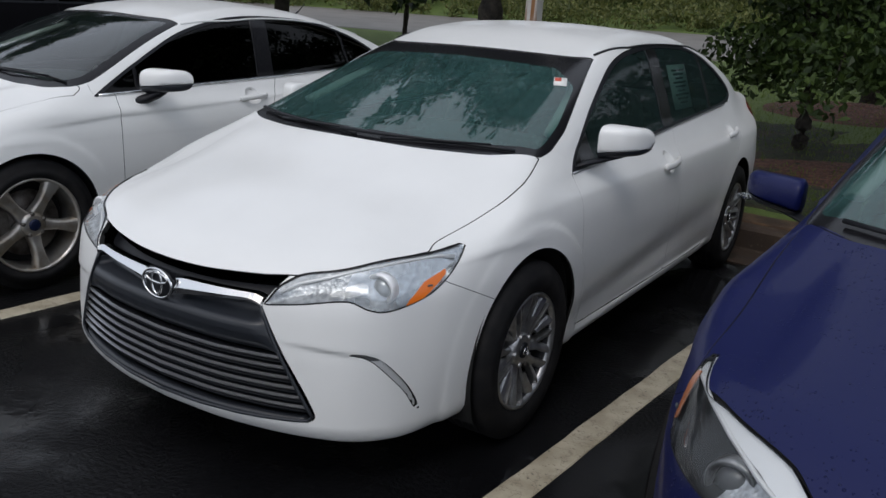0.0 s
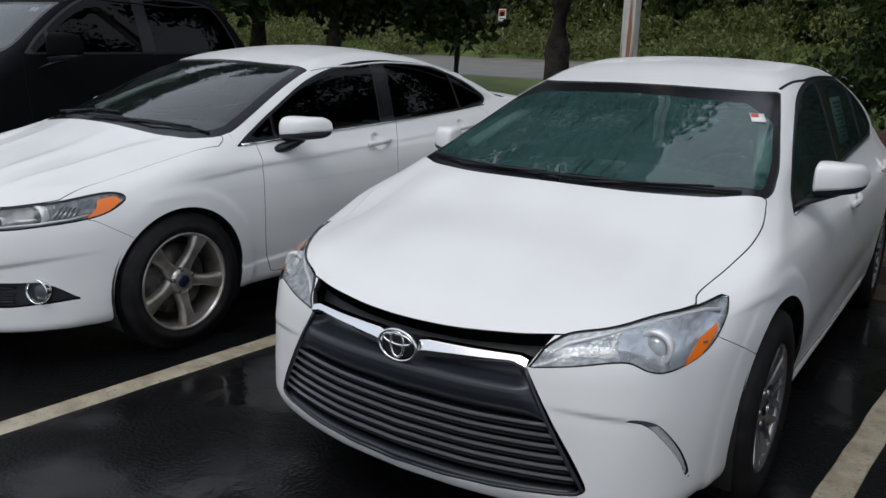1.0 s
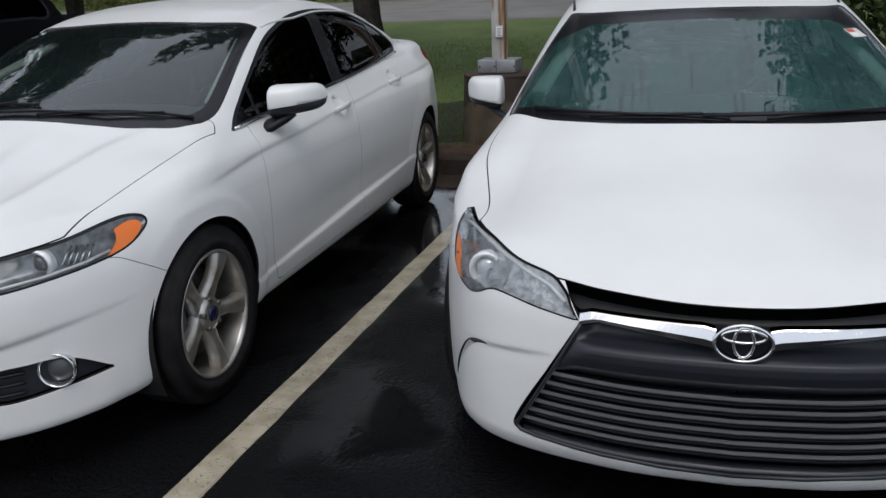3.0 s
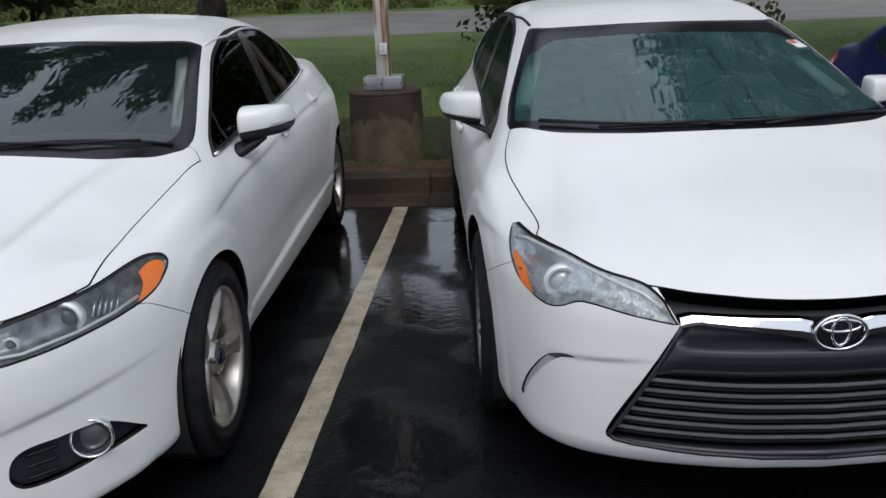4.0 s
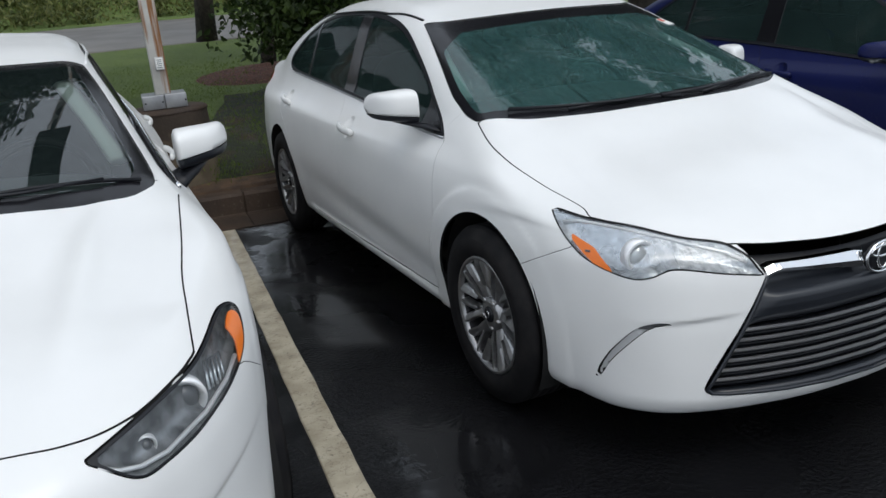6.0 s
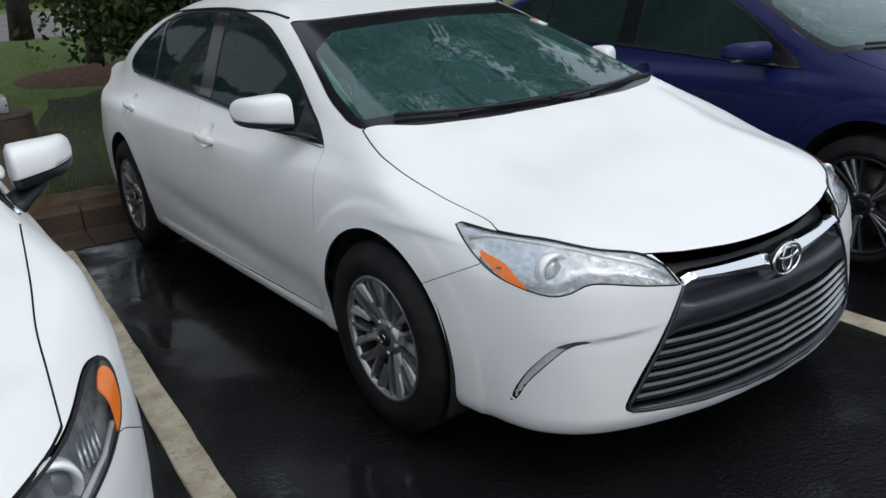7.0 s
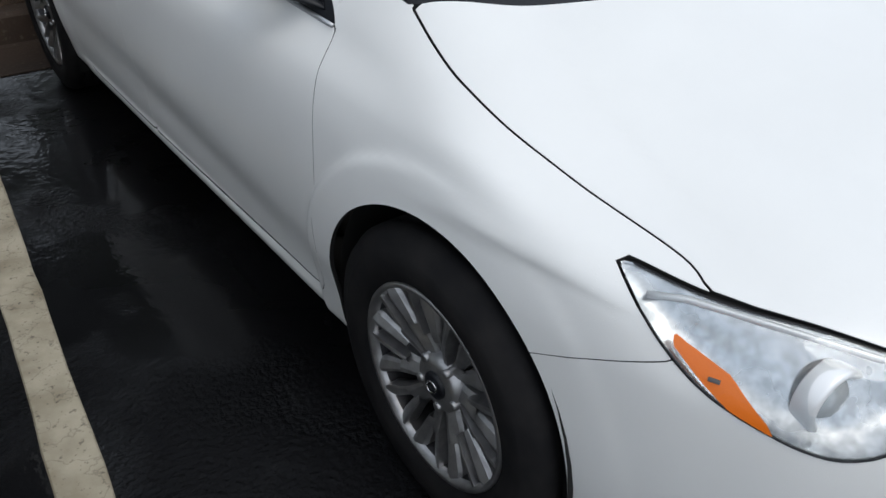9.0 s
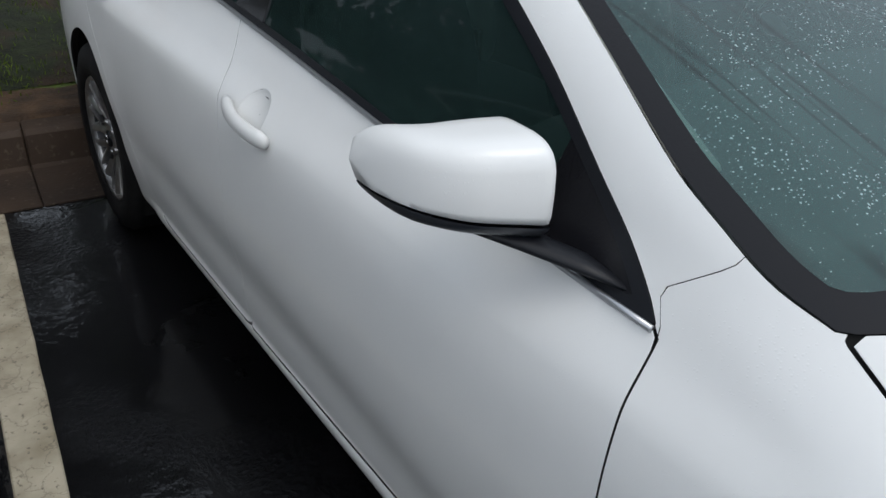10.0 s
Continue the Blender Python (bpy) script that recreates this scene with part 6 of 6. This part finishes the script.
ptc, psep, pnz, padd, prmp = node(pier_mat, "TexCoord"), node(pier_mat, "SeparateXYZ"), node(pier_mat, "TexNoise", Scale=5.5, Detail=9, Roughness=0.62), node(pier_mat, "Math"), node(pier_mat, "ValToRGB")
padd.operation = "MULTIPLY_ADD"
padd.inputs[1].default_value = 0.55
prmp.color_ramp.elements[0].position, prmp.color_ramp.elements[0].color = 0.66, (1, 1, 1, 1)
prmp.color_ramp.elements[1].position, prmp.color_ramp.elements[1].color = 0.69, (0, 0, 0, 1)
wire(pier_mat, ptc, "Object", psep, "Vector")
wire(pier_mat, ptc, "Object", pnz, "Vector")
wire(pier_mat, pnz, "Fac", padd, 0)
wire(pier_mat, psep, "Z", padd, 2)
wire(pier_mat, padd, 0, prmp, "Fac")
flaked = mottled(pier_mat, 0.25, 1, 7, 8, 0.35, 0.65, None)
pmul = node(pier_mat, "MixRGB")
pmul.blend_type, pmul.inputs[0].default_value = "MULTIPLY", 1.0
wire(pier_mat, prmp, "Color", pmul, 1)
wire(pier_mat, flaked, "Color", pmul, 2)
add_colour(pier_mat, pmul, (0.125, 0.100, 0.066))
relief(pier_mat, 50, 0.5, 0.008)
lawn = material("lawn", (0.05, 0.08, 0.02), 0.9)
mottled(lawn, (0.068, 0.110, 0.016), (0.120, 0.172, 0.030), 1.1, 8, 0.3, 0.7)
add_colour(lawn, mottled(lawn, 0, 1, 30, 6, 0.5, 0.75, None), (0.05, 0.08, 0.018))
relief(lawn, 45, 0.9, 0.03)
soil = material("red_soil", (0.07, 0.04, 0.022), 0.9)
mottled(soil, (0.035, 0.020, 0.011), (0.10, 0.058, 0.030), 9, 8)
relief(soil, 60, 0.8, 0.02)
mulch = material("bark_mulch", (0.07, 0.03, 0.02), 0.9)
mottled(mulch, (0.040, 0.015, 0.009), (0.15, 0.062, 0.038), 28, 8)
relief(mulch, 50, 1.0, 0.04)
road_mat = material("grey_road", (0.19, 0.19, 0.19), 0.55)
mottled(road_mat, (0.110, 0.098, 0.085), (0.165, 0.150, 0.132), 1.2, 8)
relief(road_mat, 40, 0.3, 0.01)

RISE = spline((3.3, 0.145), (4.2, 0.175), (6, 0.27), (9, 0.46), (14.2, 0.84), (21.6, 1.20), (23, 1.25), (26, 1.75), (32, 3.0), (40, 4.2), (90, 5.0))


def sheet(name, x0, x1, ys, mat, z_of, nx=40, label="", kind="structure", wobble=0.0):
    """Ground between two lines, in the lot's own axes."""
    bm = bmesh.new()
    rows = []
    for y in ys:
        row = []
        for i in range(nx + 1):
            x = x0 + (x1 - x0) * i / nx
            row.append(bm.verts.new((x, y, z_of(x, y) + wobble * noise.noise((x * 0.7, y * 0.7, 0)))))
        rows.append(row)
    for a, b in zip(rows, rows[1:]):
        for i in range(nx):
            bm.faces.new((a[i], a[i + 1], b[i + 1], b[i]))
    ob = part(name, bm, mat)
    ob.matrix_world = LOT
    return tagged(ob, label, "ground", kind=kind)


sheet("pavement", -60, 60, [-90, -40, -20, -12, -8, -6, -4, -2, -1, 0.0], asphalt, lambda x, y: 0.0, 60, "wet black asphalt of the parking lot")
sheet("ground", -150, 150, [0.58, 0.8, 1.0, 1.5, 2, 3, 4, 5, 6, 8, 10.85, 11.3], lawn, lambda x, y: float(RISE(y + 3.06)) - (0.06 if y > 11 else 0.03 if y < 0.6 else 0), 120, "mown lawn that rises to the road", wobble=0.02)
sheet("road", -150, 150, [10.84, 10.9, 11.2, 14, 17, 18.4, 18.46], road_mat, lambda x, y: float(RISE(y + 3.06)) - (0.15 if y < 10.87 or y > 18.43 else 0), 60, "grey two-lane road behind the lawn")
sheet("ground", -200, 200, [18.0, 18.5, 19.2, 20, 22, 25, 30, 40, 90, 400], lawn, lambda x, y: float(RISE(min(y, 86) + 3.06)) - (0.2 if y < 18.2 else -0.03), 90, "grassy bank beyond the road", wobble=0.12)
sheet("soil_strip", -24, 24, [0.55, 0.578, 0.62, 0.7, 0.8, 0.9, 1.0, 1.1, 1.2], soil, lambda x, y: (0.11 if y < 0.56 else float(RISE(y + 3.06)) + 0.010 - 0.035 * max(0, y - 0.8) / 0.4 + 0.012 * noise.noise((x * 3, y * 3, 1))), 240, "bare reddish soil behind the kerb", wobble=0.012)

# Dark sheet: tree shade put into the colour of thin, patchy turf.
turf = material("thin_shaded_turf", (0.02, 0.03, 0.012), 0.95)
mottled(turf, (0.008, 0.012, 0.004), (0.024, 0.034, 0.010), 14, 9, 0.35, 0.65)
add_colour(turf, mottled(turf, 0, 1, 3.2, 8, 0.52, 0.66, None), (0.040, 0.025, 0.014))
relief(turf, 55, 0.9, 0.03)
sheet("verge", -24, 24, [0.95, 1.1, 1.3, 1.5, 1.7, 1.9, 2.1, 2.3, 2.5, 2.7, 3.0, 3.3, 3.6, 4.0, 4.4, 4.8, 5.2], turf, lambda x, y: float(RISE(y + 3.06)) + 0.022 - 0.05 * max(0, y - 1.9 - 2.0 * min(max((x + 0.1) / 0.8, 0), 1)) / 1.9 - (0.03 if y < 1 else 0) + 0.030 * noise.noise((x * 2.5, y * 2.5, 4)) + 0.02 * noise.noise((x * 9, y * 9, 2)), 240, "thin turf with bare patches, darkened for tree shade, behind the kerb", wobble=0.02)

# kerb and gutter in cast lengths
kerb = tagged(new("kerb"), "stained concrete kerb with its gutter, in cast lengths", "kerb", kind="structure")
kerb.matrix_world = LOT
section = [(0.0, -0.12), (0.0, 0.006), (0.40, -0.006), (0.425, 0.004), (0.445, 0.125), (0.465, 0.146), (0.57, 0.150), (0.62, 0.142), (0.62, -0.12)]
bm = bmesh.new()
L = 3.02
ends = []
for x in (0.002, 0.010, L / 2, L - 0.010, L - 0.002):
    tuck = 0.004 if x in (0.002, L - 0.002) else 0.0
    ends.append([bm.verts.new((x, y + (tuck if y < 0.5 else -tuck), z - tuck)) for y, z in section])
for a, b in zip(ends, ends[1:]):
    for i in range(len(section)):
        j = (i + 1) % len(section)
        bm.faces.new((a[i], a[j], b[j], b[i]))
bm.faces.new(ends[0])
bm.faces.new(ends[-1])
piece = part("kerb_length", bm, concrete, kerb, smooth=False)
piece.location = (0.19 - 7 * 3.02, 0, 0)
for k in range(-6, 9):
    o = new("kerb_length", piece.data)
    o.parent = kerb
    o.location = (0.19 + k * 3.02, 0, 0)

# bay lines
for k in range(-3, 4):
    n, pts = 34, []
    bm = bmesh.new()
    rr = random.Random(k)
    left = [(-0.056 + rr.uniform(-0.003, 0.003), -4.36 + 4.35 * i / n) for i in range(n + 1)]
    right = [(0.056 + rr.uniform(-0.003, 0.003), y) for _, y in left]
    rows = [[bm.verts.new((x, y, z)) for x, z in ((a[0], 0.0), (a[0] + 0.004, 0.004), (b[0] - 0.004, 0.004), (b[0], 0.0))] for a, b in zip(left, right) for y in (a[1],)]
    for a, b in zip(rows, rows[1:]):
        for i in range(3):
            bm.faces.new((a[i], a[i + 1], b[i + 1], b[i]))
    o = part("bay_line", bm, line_paint, None, smooth=False)
    o.matrix_world = LOT @ pose(2.545 if k == 1 else k * 2.62, 0, 0.001)
    tagged(o, "worn cream paint line between parking bays", "road marking", "bay lines", "structure")

# lamp pole on its concrete pier
steel = material("galvanised_steel", (0.30, 0.31, 0.32), 0.45, 0.6)
mottled(steel, (0.24, 0.25, 0.26), (0.38, 0.39, 0.40), 6, 6)
rust_steel = material("rust_streaked_pole", (0.42, 0.41, 0.38), 0.6, 0.1)
mottled(rust_steel, (0.36, 0.355, 0.33), (0.50, 0.49, 0.46), 5, 6)
tcr, mp, nzr, rmp = node(rust_steel, "TexCoord"), node(rust_steel, "Mapping"), node(rust_steel, "TexNoise", Scale=3, Detail=6), node(rust_steel, "ValToRGB")
mp.inputs["Scale"].default_value = (7, 7, 0.35)
rmp.color_ramp.elements[0].position, rmp.color_ramp.elements[1].position = 0.52, 0.62
wire(rust_steel, tcr, "Object", mp, "Vector")
wire(rust_steel, mp, "Vector", nzr, "Vector")
wire(rust_steel, nzr, "Fac", rmp, "Fac")
add_colour(rust_steel, rmp, (0.22, 0.10, 0.035))
label_grey = material("grey_label", (0.45, 0.46, 0.46), 0.5)
PX, PY = -1.39, 4.21
pier = tagged(new("concrete_pier"), "round weathered concrete pier with flaked coating", "pier")
bm = lathe([(0.0, 0.33), (0.02, 0.325), (0.40, 0.315), (0.615, 0.305)], 56)
bmesh.ops.transform(bm, matrix=pose(0, 0, 0, 0, -90, 0), verts=bm.verts)
for v in bm.verts:
    r = 1 + 0.018 * noise.noise((v.co.x * 4, v.co.y * 4, v.co.z * 5))
    v.co.x *= r
    v.co.y *= r
part("pier_drum", bm, pier_mat, pier)
bm = lathe([(0.612, 0.306), (0.620, 0.311), (0.634, 0.306), (0.642, 0.290), (0.645, 0.0)], 56)
bmesh.ops.transform(bm, matrix=pose(0, 0, 0, 0, -90, 0), verts=bm.verts)
part("pier_cap", bm, concrete, pier, "damp brown mortar cap")
pier.matrix_world = pose(PX, PY, 0.105)
pole = tagged(new("lamp_pole"), "square steel lamp pole with rust streaks and a base cover", "lamp pole")
part("shaft", block((0.115, 0.115, 4.75), (0, 0, 2.375), 0.012, 3), rust_steel, pole)
part("shaft_cap", block((0.125, 0.125, 0.03), (0, 0, 4.76), 0.006), steel, pole)
head_dark = material("bronze_lamp_head", (0.03, 0.026, 0.022), 0.5)
part("arm", block((0.06, 0.16, 0.09), (0, -0.13, 4.62), 0.01), head_dark, pole)
head = part("lamp_head", block((0.42, 0.62, 0.16), (0.03, -0.51, 4.62), 0.02), head_dark, pole, "dark bronze shoebox lamp head")
part("lamp_pane", block((0.34, 0.46, 0.01), (0.03, -0.53, 4.538), 0.003), lamp_dark, head)
part("base_cover", block((0.158, 0.29, 0.105), (-0.081, 0, 0.055), 0.006), steel, pole)
part("base_cover", block((0.158, 0.29, 0.105), (0.081, 0, 0.055), 0.006), steel, pole)
for x in (-0.14, -0.015, 0.15):
    part("screw", lathe([(-0.002, 0.007), (0.003, 0.006), (0.004, 0.0)], 10), trim_black, pole).matrix_local = pose(x, -0.147, 0.055, 0, 0, -90)
box_ob = part("label_box", block((0.062, 0.016, 0.095), (0.012, -0.066, 0.33), 0.004), label_grey, pole)
part("label_edge", block((0.052, 0.003, 0.080), (0.012, -0.075, 0.33), 0.001), sticker_white, box_ob)
for k in range(5):
    part("printed_bar", block((0.036 - 0.006 * (k % 2), 0.002, 0.005), (0.012, -0.0772, 0.358 - 0.014 * k)), ink_dark, box_ob)
pole.matrix_world = pose(PX, PY, 0.750, 0, 0, -4)

# ---------- trees and growth ----------
bark = material("dark_bark", (0.03, 0.025, 0.02), 0.9)
mottled(bark, (0.012, 0.010, 0.008), (0.045, 0.037, 0.028), 10, 8)
relief(bark, 24, 1.0, 0.03)


def leaf_material(name, dark, light):
    m = material(name, light, 0.45)
    geo, ramp = node(m, "NewGeometry"), node(m, "ValToRGB")
    ramp.color_ramp.elements[0].color, ramp.color_ramp.elements[1].color = (*dark, 1), (*light, 1)
    wire(m, geo, "Random Per Island", ramp, "Fac")
    wire(m, ramp, "Color", shader(m), "Base Color")
    shader(m).inputs["Specular IOR Level"].default_value = 0.25
    t = m.node_tree
    tr, mix = node(m, "BsdfTranslucent"), node(m, "MixShader")
    mix.inputs[0].default_value = 0.22
    wire(m, ramp, "Color", tr, "Color")
    out = t.nodes["Material Output"]
    t.links.new(shader(m).outputs[0], mix.inputs[1])
    t.links.new(tr.outputs[0], mix.inputs[2])
    t.links.new(mix.outputs[0], out.inputs[0])
    return m


leaf_near = leaf_material("maple_leaf", (0.014, 0.028, 0.008), (0.055, 0.088, 0.020))
leaf_dark = leaf_material("oak_leaf", (0.008, 0.017, 0.006), (0.028, 0.050, 0.012))
leaf_bank = leaf_material("bank_leaf", (0.045, 0.066, 0.018), (0.19, 0.20, 0.065))
leaf_wood = leaf_material("far_leaf", (0.010, 0.022, 0.007), (0.045, 0.072, 0.018))
grass_blade = leaf_material("grass_blade", (0.085, 0.135, 0.018), (0.155, 0.215, 0.034))
grass_blade.node_tree.nodes["Mix Shader"].inputs[0].default_value = 0.5


def leaves(name, spots, size, mat, parent=None, seed=1, droop=0.3, spread=None, kind="", long=1.5):
    """Many single leaves, each a small folded blade, about the given spots (x, y, z, radius, count)."""
    g = np.random.default_rng(seed)
    V, F, o = [], [], 0
    for x, y, z, r, n in spots:
        p = g.normal(size=(n, 3))
        p /= np.linalg.norm(p, axis=1, keepdims=True)
        p *= (g.random((n, 1)) ** 0.45) * r
        p[:, 2] *= 0.75
        p += (x, y, z)
        a = g.normal(size=(n, 3))
        a[:, 2] -= droop
        a /= np.linalg.norm(a, axis=1, keepdims=True)
        b = np.cross(a, g.normal(size=(n, 3)))
        b /= np.linalg.norm(b, axis=1, keepdims=True)
        c = np.cross(a, b)
        s = size * g.uniform(0.6, 1.25, (n, 1))
        q = np.stack([p - a * s * 0.5 * long * 0.66, p + b * s * 0.36 + c * s * 0.10, p + a * s * 0.5 * long, p - b * s * 0.36 + c * s * 0.10], 1).reshape(-1, 3)
        V.append(q)
        i = np.arange(n)[:, None] * 4 + o
        F.append(np.concatenate([np.concatenate([i, i + 1, i + 2], 1), np.concatenate([i, i + 2, i + 3], 1)]))
        o += 4 * n
    V, F = np.concatenate(V), np.concatenate(F)
    me = bpy.data.meshes.new(name)
    me.from_pydata(V.tolist(), [], F.tolist())
    me.materials.append(mat)
    ob = new(name, me)
    ob.parent = parent
    if kind:
        ob["kind"] = kind
    return ob


def tree(at, height, trunk_r, crown_low, crown_r, count, leaf, mat, seed, label, limbs=9, fork=None, lean=(0, 0), low_limbs=0, bias=(0, 0)):
    """A tapered trunk with limbs and twigs, and a crown of single leaves in clumps along them."""
    g = random.Random(seed)
    t = tagged(new("tree"), label, "tree", "trees on the verge")
    steps = 12
    top = fork or height * 0.85
    path = [(lean[0] * (k / steps) ** 1.5 * height + 0.05 * min(top / 6, 1) * math.sin(k * 1.3 + seed), lean[1] * (k / steps) ** 1.5 * height + 0.05 * min(top / 6, 1) * math.cos(k * 1.7 + seed), -0.1 + (top + 0.1) * k / steps) for k in range(steps + 1)]
    radii = [trunk_r * (1.35 if k == 0 else 1.12 if k == 1 else 1.0) * (1 - 0.72 * (k / steps) ** 1.2 * (0.4 if fork else 1)) for k in range(steps + 1)]
    part("trunk", tube(path, radii, 14), bark, t)
    spots = []
    for i in range(limbs + low_limbs):
        low = i >= limbs
        h = g.uniform(0.72, 1.0) * top if fork else crown_low * 0.9 + (height * 0.82 - crown_low * 0.9) * (i + 0.5) / limbs
        if low:
            h = crown_low * g.uniform(0.75, 1.0) if not fork else top * g.uniform(0.8, 1)
        k = min(int(h / top * steps), steps - 1)
        b = Vector(path[k])
        b.z = h
        a = i * 2.4 + g.uniform(-0.5, 0.5)
        reach = crown_r * g.uniform(0.65, 1.05) * (1 if low or fork else (1.15 - 0.6 * (i / limbs)))
        up = g.uniform(0.1, 0.5) * reach if not fork else g.uniform(0.3, 1.1) * (height - top) * 0.8
        if low:
            up = g.uniform(-0.22, 0.15) * reach
        pts, seg = [], 7
        for q in range(seg + 1):
            u = q / seg
            pts.append(b + Vector((bias[0] * u + math.cos(a) * reach * u + g.uniform(-0.08, 0.08) * u, bias[1] * u + math.sin(a) * reach * u + g.uniform(-0.08, 0.08) * u, up * u ** 0.8 + (0.15 * math.sin(u * 3) if not low else 0.25 * math.sin(u * 3)))))
        part("limb", tube(pts, [max(trunk_r * 0.42 * (1 - 0.85 * q / seg), 0.008) for q in range(seg + 1)], 7), bark, t)
        for q in range(2, seg + 1):
            for _ in range(3):
                spots.append((pts[q].x + g.uniform(-0.5, 0.5) * crown_r * 0.35, pts[q].y + g.uniform(-0.5, 0.5) * crown_r * 0.35, pts[q].z + g.uniform(-0.25, 0.4) * crown_r * 0.3, crown_r * g.uniform(0.15, 0.28)))
    each = max(count // len(spots), 4)
    leaves("crown", [(*s, each) for s in spots], leaf, mat, t, seed)
    t.matrix_world = pose(at[0], at[1], float(RISE(at[1])) if len(at) < 3 else at[2])
    return t


tree((0.60, 6.4), 4.4, 0.085, 1.2, 1.65, 24000, 0.075, leaf_near, 3, "low-branched maple with dense dark green leaves", 14, 0.95, low_limbs=6, bias=(0.45, 0.0))
tree((0.80, 10.0), 5.0, 0.11, 2.4, 1.7, 16000, 0.09, leaf_near, 5, "young maple in a mulch ring on the lawn", 9)
tree((-3.43, 7.04), 8.8, 0.18, 3.3, 2.5, 40000, 0.15, leaf_dark, 8, "tall oak with a thick dark trunk and hanging leaves", 16, low_limbs=3)
tree((4.82, 6.4), 10.5, 0.19, 3.6, 3.0, 42000, 0.15, leaf_dark, 12, "tall oak on the verge with a dark trunk", 15, low_limbs=2)
tree((-6.8, 9.85), 6.0, 0.055, 2.6, 1.7, 5000, 0.12, leaf_near, 15, "slender young tree with a thin trunk", 8)
tree((-8.5, 8.5), 8.4, 0.15, 2.5, 2.7, 36000, 0.18, leaf_dark, 21, "broad oak with low hanging branches", 14, low_limbs=8)
tree((-12.5, 10.5), 12.5, 0.19, 2.4, 3.6, 38000, 0.19, leaf_dark, 23, "broad oak beyond the pickup truck", 12, low_limbs=5)
tree((-17.5, 7.5), 12.0, 0.2, 2.4, 3.6, 30000, 0.2, leaf_dark, 41, "broad oak beyond the pickup truck", 13, low_limbs=4)
tree((7.8, 8.6), 8.5, 0.15, 2.2, 3.6, 13000, 0.16, leaf_dark, 27, "broad oak with low hanging branches", 13, low_limbs=6)
tree((0.6, 14.0), 12.5, 0.16, 4.6, 3.4, 12000, 0.2, leaf_dark, 31, "tall straight tree with a high crown", 13)

# mulch ring
bm = grid(lambda u, v: (1.15 * u * math.cos(2 * math.pi * v), 1.0 * u * math.sin(2 * math.pi * v), 0.10 * (1 - u * u) + 0.015 * noise.noise((u * 9, v * 20, 2)) - 0.02 * u), 10, 40)
o = part("mulch_ring", bm, mulch)
o.matrix_world = pose(0.70, 9.35, float(RISE(9.35)) + 0.012, 4.0)
tagged(o, "ring of reddish bark mulch round a young maple", "mulch")
bm = grid(lambda u, v: (1.5 * u * math.cos(2 * math.pi * v), 0.95 * u * math.sin(2 * math.pi * v), 0.06 * (1 - u * u) + 0.015 * noise.noise((u * 9, v * 20, 5)) - 0.02 * u), 10, 40)
o = part("mulch_bed", bm, mulch)
o.matrix_world = pose(1.55, 5.65, float(RISE(5.65)) + 0.015, 3.0)
tagged(o, "bed of dark bark mulch under a low maple", "mulch")

# lawn blades, bank growth and far woods
g = np.random.default_rng(4)
spots = []
for _ in range(2200):
    x, y = g.uniform(-9, 9), 3.95 + 7 * g.random() ** 1.6
    spots.append((x, y, float(RISE(y + 0.06 * (x + 1.26))) + 0.0, 0.22, 70))
o = leaves("lawn_grass", spots, 0.0085, grass_blade, None, 5, -2.5, long=5.0)
tagged(o, "short mown grass blades of the lawn", "grass", kind="stuff")
spots = []
for _ in range(1500):
    x = g.uniform(-48, 42)
    y = 22.2 + 9 * g.random()
    z = float(RISE(y))
    r = g.uniform(0.3, 0.9)
    spots.append((x, y, z + r * 0.4 + 0.25 * (y - 22) * g.random(), r, 130))
o = leaves("bank_growth", spots, 0.085, leaf_bank, None, 6, -0.8, long=2.4)
tagged(o, "tangled weeds and shrubs on the bank", "shrubs", kind="stuff")
spots = []
for _ in range(2300):
    x = g.uniform(-75, 75)
    y = g.uniform(27, 40)
    spots.append((x, y, 2.4 + g.random() * 3.0 * (0.6 + 0.4 * (y - 27) / 13) + (y - 27) * 0.1, g.uniform(0.9, 1.6), 40))
o = leaves("far_woods", spots, 0.55, leaf_wood, None, 9, 0.1)
tagged(o, "dark wall of woods behind the road", "woods", kind="stuff")

# Plain backdrop sheet; the woods' deep shade is put into its dark colour.
woods_shade = material("far_woods_shade", (0.015, 0.026, 0.010), 0.9)
mottled(woods_shade, (0.006, 0.011, 0.004), (0.035, 0.055, 0.017), 2.2, 10, 0.35, 0.65)
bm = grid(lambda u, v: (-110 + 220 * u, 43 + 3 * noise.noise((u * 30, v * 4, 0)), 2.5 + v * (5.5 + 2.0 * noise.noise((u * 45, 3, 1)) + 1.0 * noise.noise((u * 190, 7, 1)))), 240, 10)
tagged(part("backdrop", bm, woods_shade), "deep shade of the woods beyond the bank", "woods", kind="structure")

# a small sign on a post beyond the road
sign = tagged(new("yard_sign"), "small red and white sign on a thin post", "sign")
part("post", tube([(0, 0, -0.2), (-0.12, 0, 1.3)], 0.018, 8), steel, sign)
sp = part("sign_plate", block((0.30, 0.02, 0.42), (-0.14, 0, 1.45), 0.004), sticker_white, sign)
part("sign_band", block((0.26, 0.008, 0.22), (-0.14, -0.012, 1.52), 0.002), sticker_red, sp)
part("sign_bar", block((0.22, 0.008, 0.04), (-0.14, -0.013, 1.32), 0.002), ink_dark, sp)
sign.matrix_world = pose(-14.1, 24.2, 1.25)
